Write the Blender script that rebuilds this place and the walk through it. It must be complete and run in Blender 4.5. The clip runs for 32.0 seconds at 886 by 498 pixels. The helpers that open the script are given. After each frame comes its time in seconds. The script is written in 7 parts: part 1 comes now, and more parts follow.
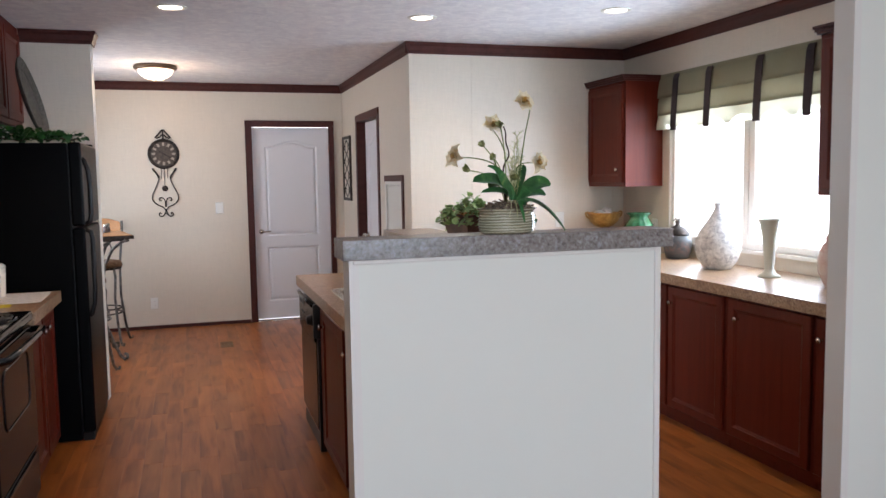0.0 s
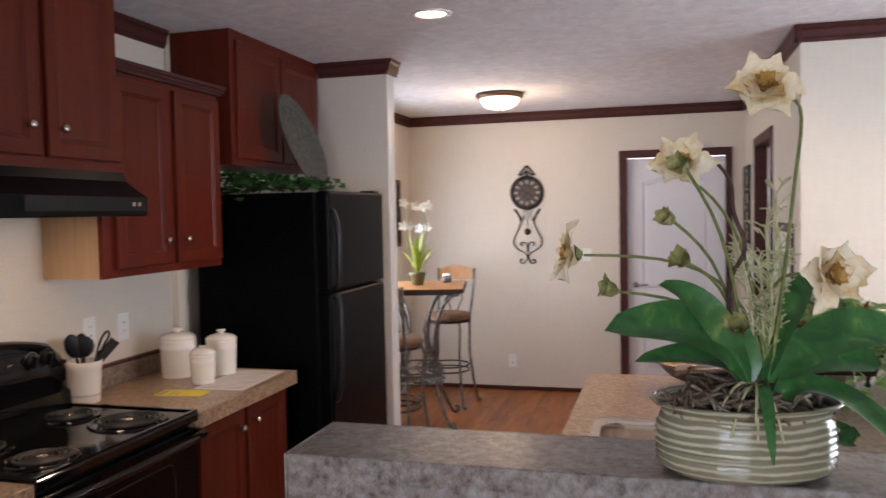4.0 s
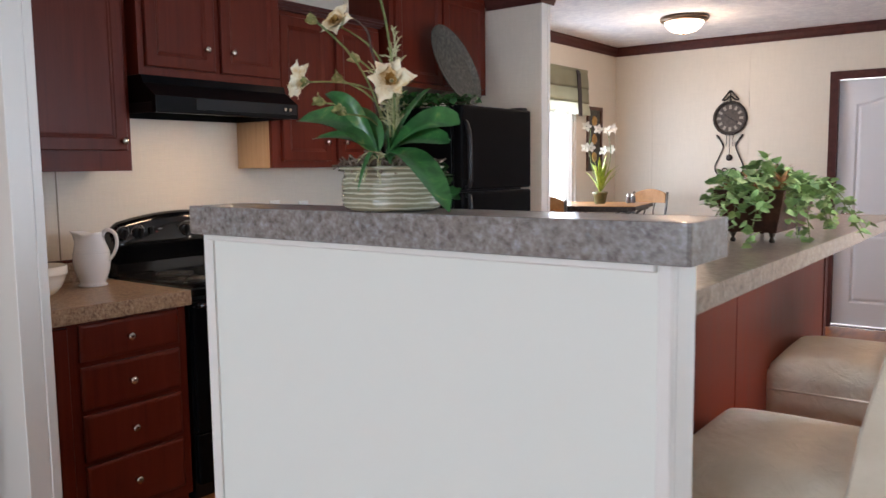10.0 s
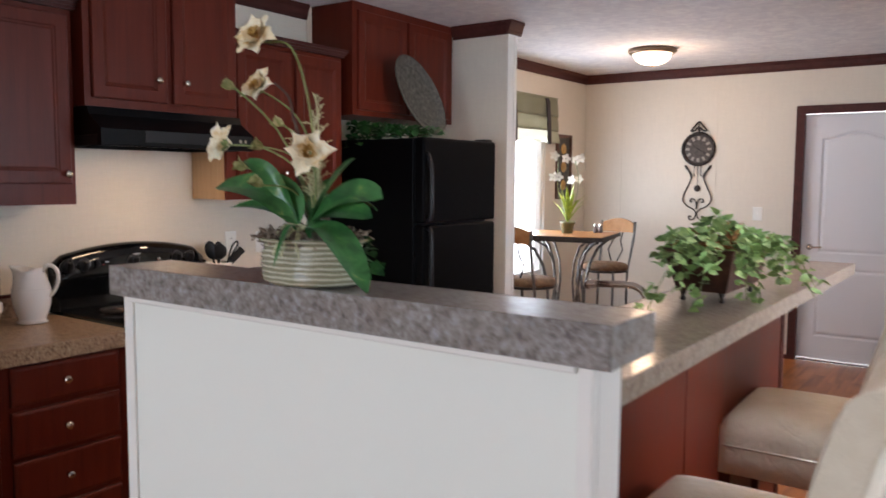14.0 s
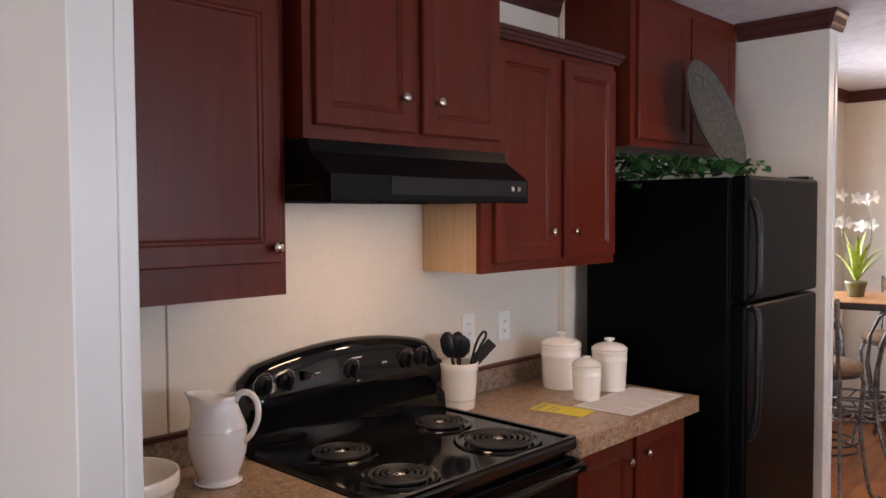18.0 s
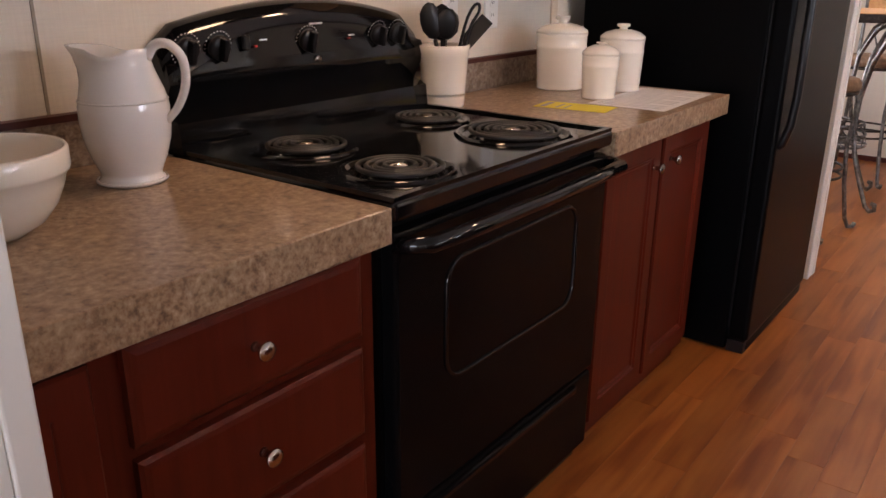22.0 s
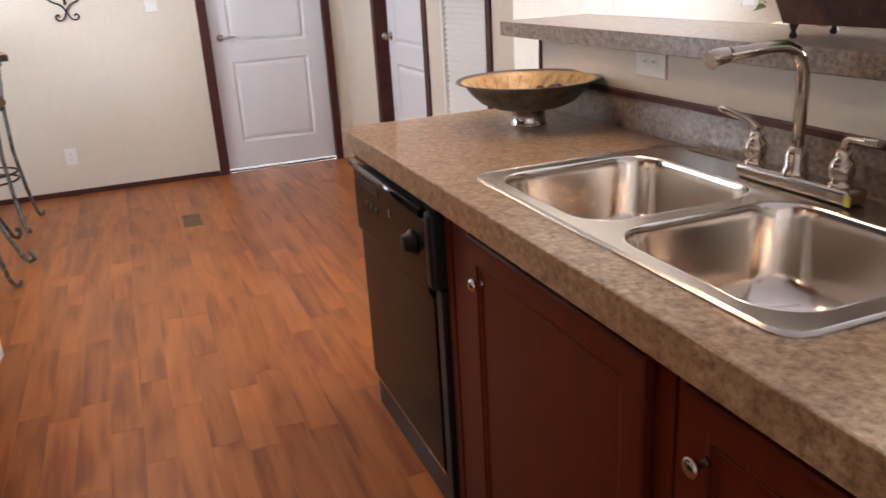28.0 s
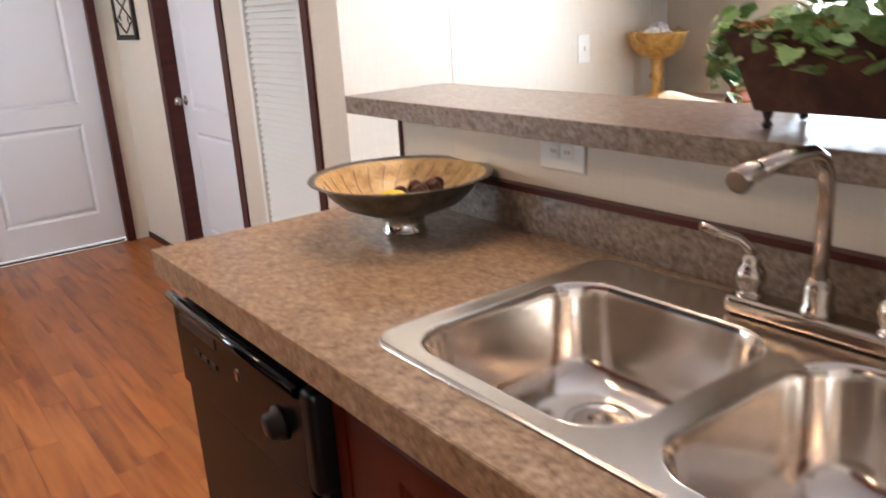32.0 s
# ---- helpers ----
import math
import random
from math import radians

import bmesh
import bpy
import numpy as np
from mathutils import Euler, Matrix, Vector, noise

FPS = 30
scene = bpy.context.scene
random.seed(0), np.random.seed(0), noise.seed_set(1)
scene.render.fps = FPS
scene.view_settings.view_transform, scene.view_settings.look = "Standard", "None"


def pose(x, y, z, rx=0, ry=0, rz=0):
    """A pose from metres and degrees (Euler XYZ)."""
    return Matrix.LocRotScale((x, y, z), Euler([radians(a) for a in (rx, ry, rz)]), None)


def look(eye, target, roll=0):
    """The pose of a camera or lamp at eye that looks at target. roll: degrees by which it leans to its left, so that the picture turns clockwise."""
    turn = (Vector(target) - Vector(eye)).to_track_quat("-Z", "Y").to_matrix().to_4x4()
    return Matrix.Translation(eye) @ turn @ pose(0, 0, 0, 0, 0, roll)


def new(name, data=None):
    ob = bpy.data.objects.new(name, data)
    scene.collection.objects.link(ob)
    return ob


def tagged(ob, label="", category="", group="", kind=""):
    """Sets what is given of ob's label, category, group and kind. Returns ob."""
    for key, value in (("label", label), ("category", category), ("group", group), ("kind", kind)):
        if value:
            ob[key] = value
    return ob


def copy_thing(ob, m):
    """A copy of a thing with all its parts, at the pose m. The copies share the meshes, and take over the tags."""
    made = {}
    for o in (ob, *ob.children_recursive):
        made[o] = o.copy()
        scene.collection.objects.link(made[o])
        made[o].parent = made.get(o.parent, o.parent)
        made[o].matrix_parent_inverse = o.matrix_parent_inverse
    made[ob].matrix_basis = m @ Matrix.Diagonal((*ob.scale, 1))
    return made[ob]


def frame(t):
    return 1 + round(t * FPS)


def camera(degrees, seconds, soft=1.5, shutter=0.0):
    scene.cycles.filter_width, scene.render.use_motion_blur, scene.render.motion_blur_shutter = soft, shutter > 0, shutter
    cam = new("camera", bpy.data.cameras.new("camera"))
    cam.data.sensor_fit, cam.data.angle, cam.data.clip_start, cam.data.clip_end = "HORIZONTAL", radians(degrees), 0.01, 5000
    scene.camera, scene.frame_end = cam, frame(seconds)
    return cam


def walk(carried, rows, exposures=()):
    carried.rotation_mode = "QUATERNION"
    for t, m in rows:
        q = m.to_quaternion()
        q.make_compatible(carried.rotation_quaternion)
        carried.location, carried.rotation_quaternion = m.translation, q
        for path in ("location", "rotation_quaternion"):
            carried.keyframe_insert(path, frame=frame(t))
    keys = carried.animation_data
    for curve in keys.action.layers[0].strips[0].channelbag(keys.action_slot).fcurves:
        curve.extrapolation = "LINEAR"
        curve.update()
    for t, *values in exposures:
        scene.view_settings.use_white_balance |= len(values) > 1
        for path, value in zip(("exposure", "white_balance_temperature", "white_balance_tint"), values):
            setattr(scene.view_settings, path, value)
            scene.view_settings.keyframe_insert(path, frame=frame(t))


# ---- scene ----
cam = camera(58.4, 32.0, shutter=0.5)
PATH = [
    (0, (0.591, 0.412, 1.517), (1.188, 2.312, 1.34), -0.9),
    (0.5, (0.713, 0.631, 1.552), (1.283, 2.541, 1.38), -0.5),
    (1, (0.818, 0.894, 1.56), (1.397, 2.801, 1.402), -0.1),
    (1.5, (0.93, 1.125, 1.577), (1.452, 3.051, 1.444), -0.2),
    (2, (1.085, 1.348, 1.581), (1.487, 3.304, 1.468), -0.5),
    (2.5, (1.199, 1.546, 1.597), (1.391, 3.534, 1.495), -0.7),
    (3, (1.29, 1.716, 1.607), (1.236, 3.713, 1.51), -0.9),
    (3.5, (1.407, 1.852, 1.624), (1.096, 3.825, 1.529), -1.2),
    (4, (1.52, 1.933, 1.639), (0.984, 3.858, 1.55), -1.1),
    (4.5, (1.583, 2.03, 1.643), (0.808, 3.87, 1.536), -0.8),
    (6.5, (1.845, 2.037, 1.58), (0.53, 3.53, 1.379), 1.4),
    (7, (1.934, 1.948, 1.525), (0.603, 3.425, 1.309), 0.9),
    (7.5, (2.041, 1.897, 1.496), (0.722, 3.385, 1.278), 0.5),
    (8, (2.176, 1.865, 1.478), (0.874, 3.37, 1.274), 0.1),
    (8.5, (2.335, 1.822, 1.465), (1.011, 3.31, 1.282), -0.5),
    (9, (2.461, 1.79, 1.453), (1.173, 3.311, 1.284), -1.1),
    (9.5, (2.537, 1.764, 1.432), (1.324, 3.343, 1.243), -0.8),
    (10, (2.634, 1.75, 1.412), (1.431, 3.333, 1.205), -0.7),
    (10.5, (2.758, 1.747, 1.401), (1.561, 3.336, 1.193), -0.7),
    (11, (2.853, 1.756, 1.392), (1.676, 3.359, 1.182), -0.4),
    (11.5, (2.91, 1.762, 1.387), (1.755, 3.38, 1.171), 0.2),
    (12, (2.944, 1.768, 1.385), (1.811, 3.402, 1.173), 0.4),
    (12.5, (2.962, 1.776, 1.396), (1.863, 3.434, 1.184), 0.7),
    (13, (2.934, 1.792, 1.422), (1.838, 3.453, 1.219), 0.7),
    (13.5, (2.833, 1.83, 1.469), (1.716, 3.478, 1.277), 0.8),
    (14, (2.662, 1.878, 1.522), (1.502, 3.498, 1.348), 0.4),
    (14.5, (2.491, 1.926, 1.571), (1.275, 3.508, 1.438), -0.7),
    (15, (2.332, 1.997, 1.604), (1.057, 3.536, 1.524), -1.5),
    (15.5, (2.169, 2.093, 1.622), (0.839, 3.585, 1.571), -1.7),
    (17.5, (1.405, 2.407, 1.639), (-0.017, 3.812, 1.573), -0.5),
    (18, (1.233, 2.463, 1.619), (-0.151, 3.904, 1.53), -0.3),
    (18.5, (1.101, 2.52, 1.593), (-0.262, 3.978, 1.462), -0.4),
    (19, (0.997, 2.615, 1.527), (-0.357, 4.073, 1.325), -0.8),
    (19.5, (0.932, 2.685, 1.446), (-0.415, 4.132, 1.143), -0.7),
    (20, (0.882, 2.724, 1.384), (-0.41, 4.191, 0.963), -0.2),
    (20.5, (0.831, 2.739, 1.334), (-0.419, 4.207, 0.802), 0.3),
    (21, (0.79, 2.748, 1.298), (-0.422, 4.218, 0.689), 0.3),
    (21.5, (0.738, 2.757, 1.281), (-0.441, 4.235, 0.629), 0.3),
    (22, (0.658, 2.77, 1.28), (-0.481, 4.273, 0.615), 0.5),
    (22.5, (0.571, 2.792, 1.331), (-0.541, 4.33, 0.7), -0.0),
    (23, (0.485, 2.867, 1.375), (-0.623, 4.428, 0.796), -0.7),
    (23.5, (0.414, 2.98, 1.368), (-0.629, 4.603, 0.838), -1.7),
    (24, (0.377, 3.071, 1.357), (-0.557, 4.761, 0.836), -3.1),
    (24.5, (0.376, 3.128, 1.363), (-0.317, 4.924, 0.821), -3.5),
    (25, (0.402, 3.165, 1.372), (0.044, 5.043, 0.783), -3.2),
    (25.5, (0.426, 3.178, 1.366), (0.37, 5.079, 0.748), -3.1),
    (26, (0.456, 3.173, 1.365), (0.632, 5.061, 0.729), -3.2),
    (26.5, (0.491, 3.157, 1.363), (0.828, 5.019, 0.715), -3.5),
    (28.5, (0.663, 3.129, 1.346), (1.413, 4.854, 0.667), -3.1),
    (29, (0.695, 3.13, 1.33), (1.527, 4.808, 0.629), -2.9),
    (29.5, (0.714, 3.147, 1.314), (1.627, 4.777, 0.6), -3.1),
    (30, (0.756, 3.229, 1.29), (1.739, 4.823, 0.587), -3.7),
    (30.5, (0.808, 3.339, 1.287), (1.837, 4.902, 0.58), -4.9),
    (31, (0.81, 3.446, 1.306), (1.865, 5.002, 0.625), -5.6),
    (31.5, (0.765, 3.579, 1.347), (1.892, 5.1, 0.703), -4.4),
    (32, (0.726, 3.712, 1.406), (1.847, 5.259, 0.813), -3.5),
]
walk(cam, [(t, look(eye, target, roll)) for t, eye, target, roll in PATH],
     [(0, -0.07, 6350, 16.5), (2.5, -0.08, 6350, 16.5), (4, -0.03, 6600, 20), (7, 0.2, 6450, 17), (9, 0.16, 6350, 16.5), (12, 0.0, 6550, 17.5), (14, 0.03, 6500, 18), (15, 0.07, 6450, 18), (18, 0.14, 6550, 22), (19, 0.15, 6700, 24), (20, 0.2, 6600, 23),
      (22, 0.2, 7050, 26), (23, 0.18, 7150, 26), (24, 0.18, 6750, 21), (25, 0.28, 6250, 16.5), (26, 0.39, 6250, 16.5), (29, 0.65, 6450, 15), (32, 0.62, 6400, 14.5)])

# ---- world, sun, large lights ----
world = bpy.data.worlds.new("sky")
scene.world = world
world.use_nodes = True
wn = world.node_tree.nodes
sky = wn.new("ShaderNodeTexSky")
sky.sky_type = "NISHITA"
sky.sun_disc = False
sky.sun_elevation, sky.sun_rotation = radians(48), radians(200)
wn["Background"].inputs["Strength"].default_value = 0.15
world.node_tree.links.new(sky.outputs[0], wn["Background"].inputs["Color"])


def lamp(name, kind, m, energy, color, **kw):
    data = bpy.data.lights.new(name, kind)
    data.energy, data.color = energy, color
    if kind == "AREA":
        data.shape, data.size, data.size_y = "RECTANGLE", kw["size"], kw["size_y"]
        data.spread = radians(kw.get("spread", 180))
    elif kind == "SUN":
        data.angle = kw["angle"]
    else:
        data.shadow_soft_size = kw["soft"]
        if kind == "SPOT":
            data.spot_size, data.spot_blend = kw["spot"], 0.7
    ob = new(name, data)
    ob.matrix_world = m
    return ob


DAY = (0.70, 0.86, 1.0)
lamp("sun", "SUN", look((0, 0, 20), (-6, 13, 0)), 2.5, (1.0, 0.94, 0.86), angle=radians(0.6))
# sky light standing in the window openings
lamp("kitchen_window_light", "AREA", look((4.0, 4.76, 1.52), (0, 4.76, 1.1)), 47, DAY, size=1.6, size_y=1.0, spread=148)
lamp("nook_window_light", "AREA", look((-0.78, 7.8, 1.5), (3, 7.8, 1.1)), 26, DAY, size=0.8, size_y=1.2)
lamp("living_window_light", "AREA", look((1.6, -3.15, 1.5), (1.6, 3, 1.2)), 168, DAY, size=3.4, size_y=1.5)
WARM = (1.0, 0.71, 0.44)
# lamp under the range hood
lamp("hood_light", "AREA", look((-0.38, 4.075, 1.655), (-0.385, 4.075, 0.9)), 2.3, WARM, size=0.25, size_y=0.07)

# ---- materials ----


def mat(name, color, rough=0.5, metal=0.0, spec=0.5, coat=0.0):
    m = bpy.data.materials.new(name)
    m.use_nodes = True
    b = m.node_tree.nodes["Principled BSDF"]
    b.inputs["Base Color"].default_value = (*color, 1)
    b.inputs["Roughness"].default_value = rough
    b.inputs["Metallic"].default_value = metal
    b.inputs["Specular IOR Level"].default_value = spec
    b.inputs["Coat Weight"].default_value = coat
    return m


class Nodes:
    """Short hand for wiring a material."""

    def __init__(self, m):
        self.tree = m.node_tree
        self.bsdf = m.node_tree.nodes["Principled BSDF"]
        self.coord = self.add("ShaderNodeTexCoord").outputs["Object"]
        self.rand = None

    def add(self, kind, **ins):
        n = self.tree.nodes.new(kind)
        for k, v in ins.items():
            self.put(n, k, v)
        return n

    def put(self, n, key, v):
        sock = n.inputs[key]
        if isinstance(v, bpy.types.NodeSocket):
            self.tree.links.new(v, sock)
        else:
            sock.default_value = v

    def random(self):
        if self.rand is None:
            self.rand = self.add("ShaderNodeObjectInfo").outputs["Random"]
        return self.rand

    def scaled(self, sx, sy, sz, shift=True):
        mp = self.add("ShaderNodeMapping", Vector=self.coord, Scale=(sx, sy, sz))
        if shift:
            mul = self.add("ShaderNodeVectorMath")
            mul.operation = "SCALE"
            mul.inputs[0].default_value = (37.0, 53.0, 71.0)
            self.put(mul, "Scale", self.random())
            self.put(mp, "Location", mul.outputs[0])
        return mp.outputs[0]

    def noise(self, vec, scale, detail=4.0, rough=0.55, dist=0.0):
        return self.add("ShaderNodeTexNoise", Vector=vec, Scale=scale, Detail=detail, Roughness=rough, Distortion=dist).outputs["Fac"]

    def ramp(self, fac, *stops):
        n = self.add("ShaderNodeValToRGB", Fac=fac)
        e = n.color_ramp.elements
        while len(e) < len(stops):
            e.new(0.5)
        for el, (p, c) in zip(e, stops):
            el.position = p
            el.color = (*c, 1) if len(c) == 3 else c
        return n.outputs["Color"]

    def mix(self, fac, a, b, mode="MIX"):
        n = self.tree.nodes.new("ShaderNodeMix")
        n.data_type, n.blend_type = "RGBA", mode
        for i, v in ((0, fac), (6, a), (7, b)):
            if isinstance(v, bpy.types.NodeSocket):
                self.tree.links.new(v, n.inputs[i])
            else:
                n.inputs[i].default_value = v if i == 0 else (*v, 1)
        return n.outputs[2]

    def span(self, fac, lo, hi):
        return self.add("ShaderNodeMapRange", Value=fac, **{"To Min": lo, "To Max": hi}).outputs[0]

    def color(self, c):
        self.put(self.bsdf, "Base Color", c)

    def rough(self, r):
        self.put(self.bsdf, "Roughness", r)

    def bump(self, h, strength, dist=0.002):
        n = self.add("ShaderNodeBump", Height=h, Strength=strength, Distance=dist)
        self.tree.links.new(n.outputs[0], self.bsdf.inputs["Normal"])


def grey(v):
    return (v, v, v)


def wood_mat(name, dark, mid, light, rough, axis=2, fine=1.0, coat=0.0):
    """Stained wood with grain along one local axis."""
    m = mat(name, mid, rough, spec=0.20, coat=coat)
    n = Nodes(m)
    s = [26.0, 26.0, 26.0]
    s[axis] = 1.6
    v = n.scaled(*[q * fine for q in s])
    g = n.noise(v, 1.0, 6, 0.62, 0.6)
    big = n.noise(n.scaled(2.2, 2.2, 2.2), 1.0, 2)
    base = n.ramp(g, (0.28, dark), (0.5, mid), (0.75, light))
    n.color(n.mix(n.span(big, 0.0, 0.45), base, mid))
    n.rough(n.span(g, rough - 0.05, rough + 0.1))
    n.bump(g, 0.12, 0.0008)
    return m


def plaster(name, color, rough, scale, strength, stain=0.08):
    m = mat(name, color, rough, spec=0.3)
    n = Nodes(m)
    a = n.noise(n.scaled(1, 1, 1, False), scale, 5, 0.6)
    b = n.noise(n.scaled(1, 1, 1, False), 1.1, 3)
    dark = tuple(c * (1 - stain) for c in color)
    n.color(n.mix(b, dark, color))
    n.bump(a, strength, 0.003)
    return m


def linen(name, color, stain=0.085):
    """Vinyl wall covering printed like coarse linen."""
    m = mat(name, color, 0.46, spec=0.45)
    n = Nodes(m)
    a = n.noise(n.scaled(230, 230, 9, False), 1.0, 3, 0.6)
    b = n.noise(n.scaled(13, 13, 280, False), 1.0, 3, 0.6)
    w = n.mix(0.5, a, b)
    big = n.noise(n.scaled(1.3, 1.3, 1.3, False), 1.0, 3)
    c0 = tuple(c * (1 - stain) for c in color)
    c1 = tuple(min(1, c * (1 + 0.4 * stain)) for c in color)
    base = n.ramp(w, (0.35, c0), (0.65, c1))
    n.color(n.mix(n.span(big, 0, 0.4), base, color))
    n.bump(w, 0.07, 0.001)
    return m


def laminate(name, tone=(1.0, 1.0, 1.0)):
    """Mottled stone-pattern laminate; tone shifts its colours."""
    m = mat(name, (0.2, 0.17, 0.14), 0.30, spec=0.4, coat=0.22)
    m.node_tree.nodes["Principled BSDF"].inputs["Coat Roughness"].default_value = 0.10
    n = Nodes(m)
    v = n.scaled(1, 1, 1, False)
    a = n.noise(v, 84.0, 4, 0.70, 0.1)
    b = n.noise(n.add("ShaderNodeMapping", Vector=v, Rotation=(0.3, 0.2, 0.6), Scale=(1.0, 0.8, 1.0)).outputs[0], 44.0, 5, 0.68, 0.2)
    c = n.noise(v, 9.0, 3, 0.6)
    base = n.ramp(b, (0.34, (0.095, 0.058, 0.038)), (0.44, (0.225, 0.144, 0.092)), (0.54, (0.320, 0.224, 0.147)), (0.66, (0.430, 0.335, 0.237)))
    flecks = n.ramp(a, (0.36, (0.090, 0.060, 0.045)), (0.46, (0.238, 0.158, 0.110)), (0.56, (0.335, 0.254, 0.188)), (0.68, (0.455, 0.390, 0.322)))
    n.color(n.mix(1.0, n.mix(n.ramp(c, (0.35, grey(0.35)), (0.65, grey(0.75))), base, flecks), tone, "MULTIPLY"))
    n.rough(n.span(b, 0.285, 0.33))
    n.bump(a, 0.03, 0.0005)
    return m


M = {}
M["wall"] = linen("wall_vinyl", (0.70, 0.63, 0.53))
M["wall_white"] = plaster("white_panel", (0.75, 0.765, 0.70), 0.45, 60, 0.04, 0.03)
M["wall_warm"] = plaster("off_white_wall", (0.66, 0.615, 0.545), 0.5, 60, 0.05, 0.06)
M["trim_white"] = mat("white_trim", (0.74, 0.72, 0.67), 0.4)
M["seam"] = mat("seam_shadow_strip", (0.30, 0.25, 0.19), 0.6)
M["ceiling"] = plaster("knockdown_ceiling", (0.76, 0.75, 0.76), 0.9, 13, 1.0, 0.05)
cn = Nodes(M["ceiling"])
cm = cn.noise(cn.scaled(1, 1, 1, False), 11.0, 5, 0.68, 0.8)
cn.color(cn.ramp(cm, (0.38, (0.67, 0.66, 0.685)), (0.52, (0.74, 0.73, 0.745)), (0.62, (0.80, 0.79, 0.79))))
M["cherry"] = wood_mat("cherry_cabinet", (0.076, 0.0105, 0.0050), (0.110, 0.0160, 0.0074), (0.140, 0.0222, 0.0105), 0.36, 2)
M["cherry_h"] = wood_mat("cherry_trim", (0.045, 0.013, 0.011), (0.070, 0.020, 0.016), (0.095, 0.028, 0.022), 0.4, 1)
M["maple"] = wood_mat("maple_side", (0.42, 0.27, 0.15), (0.55, 0.38, 0.23), (0.62, 0.45, 0.28), 0.5, 2)
M["maple_pale"] = wood_mat("pale_batten", (0.52, 0.43, 0.32), (0.60, 0.50, 0.38), (0.66, 0.57, 0.45), 0.5, 2)
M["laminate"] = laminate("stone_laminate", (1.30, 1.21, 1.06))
# same pattern toned greyer and darker than the worktops, for bar top and splashbacks
M["laminate_mid"] = laminate("mid_tone_stone_laminate", (0.84, 0.90, 0.98))
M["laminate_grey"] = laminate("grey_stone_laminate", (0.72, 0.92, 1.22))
M["black"] = mat("black_enamel", (0.004, 0.004, 0.0045), 0.08, spec=0.42)
M["black_panel"] = mat("black_panel", (0.004, 0.004, 0.0045), 0.14, spec=0.06)
M["black_tex"] = plaster("black_fridge", (0.0025, 0.0025, 0.003), 0.34, 240, 0.10, 0.1)
M["black_tex"].node_tree.nodes["Principled BSDF"].inputs["Specular IOR Level"].default_value = 0.05
M["black_matt"] = mat("black_plastic", (0.007, 0.007, 0.008), 0.35, spec=0.3)
M["coil"] = mat("burner_coil", (0.05, 0.048, 0.046), 0.45, 0.6)
M["chrome"] = mat("chrome", (0.72, 0.70, 0.67), 0.12, 1.0)
M["nickel"] = mat("brushed_nickel", (0.55, 0.50, 0.45), 0.22, 1.0)
M["faucet"] = mat("satin_nickel", (0.53, 0.45, 0.385), 0.19, 1.0)
M["steel"] = mat("stainless_steel", (0.84, 0.77, 0.70), 0.17, 1.0)
sn = Nodes(M["steel"])
sg = sn.noise(sn.scaled(4, 4, 4, False), 1.0, 2)
sn.rough(sn.span(sg, 0.13, 0.19))
sb = sn.noise(sn.scaled(6, 260, 6, False), 1.0, 2)
sn.bump(sb, 0.035, 0.0006)
M["steel_rim"] = mat("brushed_steel_rim", (0.66, 0.60, 0.535), 0.22, 1.0)
M["ceramic"] = mat("cream_ceramic", (0.88, 0.80, 0.69), 0.18, coat=0.3)
M["porcelain"] = mat("white_porcelain", (0.86, 0.83, 0.80), 0.10, coat=0.5)
M["door"] = plaster("white_door_paint", (0.74, 0.74, 0.77), 0.38, 40, 0.03, 0.03)
M["plastic_white"] = mat("white_plastic", (0.80, 0.79, 0.75), 0.35)
M["frame_white"] = mat("white_vinyl_frame", (0.80, 0.78, 0.74), 0.4)


def floor_mat():
    m = mat("floor_laminate", (0.25, 0.10, 0.04), 0.3, spec=0.34)
    n = Nodes(m)
    g = n.noise(n.scaled(34, 2.2, 34), 1.0, 2, 0.5)
    cath = n.noise(n.scaled(17, 2.0, 17), 1.0, 2, 0.5)
    blot = n.noise(n.scaled(9, 3.5, 9), 1.0, 2, 0.5)
    base = n.ramp(g, (0.30, (0.215, 0.056, 0.0115)), (0.5, (0.330, 0.101, 0.0215)), (0.70, (0.425, 0.152, 0.036)))
    wave = n.ramp(cath, (0.36, (0.170, 0.040, 0.0085)), (0.48, (0.345, 0.108, 0.0240)), (0.66, (0.400, 0.140, 0.034)))
    both = n.mix(0.6, base, wave)
    both = n.mix(n.ramp(blot, (0.54, grey(0.0)), (0.76, grey(0.28))), both, (0.165, 0.040, 0.011))
    tone = n.ramp(n.random(), (0.0, grey(0.84)), (0.35, grey(0.96)), (0.7, grey(1.04)), (1.0, grey(1.15)))
    n.color(n.mix(1.0, both, tone, "MULTIPLY"))
    n.rough(n.span(blot, 0.29, 0.36))
    return m


M["floor"] = floor_mat()
M["ground"] = plaster("gravel_ground", (0.32, 0.30, 0.26), 0.9, 30, 0.5, 0.3)


def glow(name, color, strength):
    m = mat(name, color, 0.4)
    b = m.node_tree.nodes["Principled BSDF"]
    b.inputs["Emission Color"].default_value = (*color, 1)
    b.inputs["Emission Strength"].default_value = strength
    return m


M["bulb"] = glow("lit_diffuser", (1.0, 0.86, 0.68), 9.0)
M["dome"] = glow("lit_frosted_glass", (1.0, 0.84, 0.66), 3.2)


def glass_mat():
    m = mat("window_glass", (0.95, 0.97, 0.98), 0.0)
    m.node_tree.nodes["Principled BSDF"].inputs["Transmission Weight"].default_value = 1.0
    m.node_tree.nodes["Principled BSDF"].inputs["IOR"].default_value = 1.05
    return m


M["glass"] = glass_mat()

# ---- mesh helpers ----


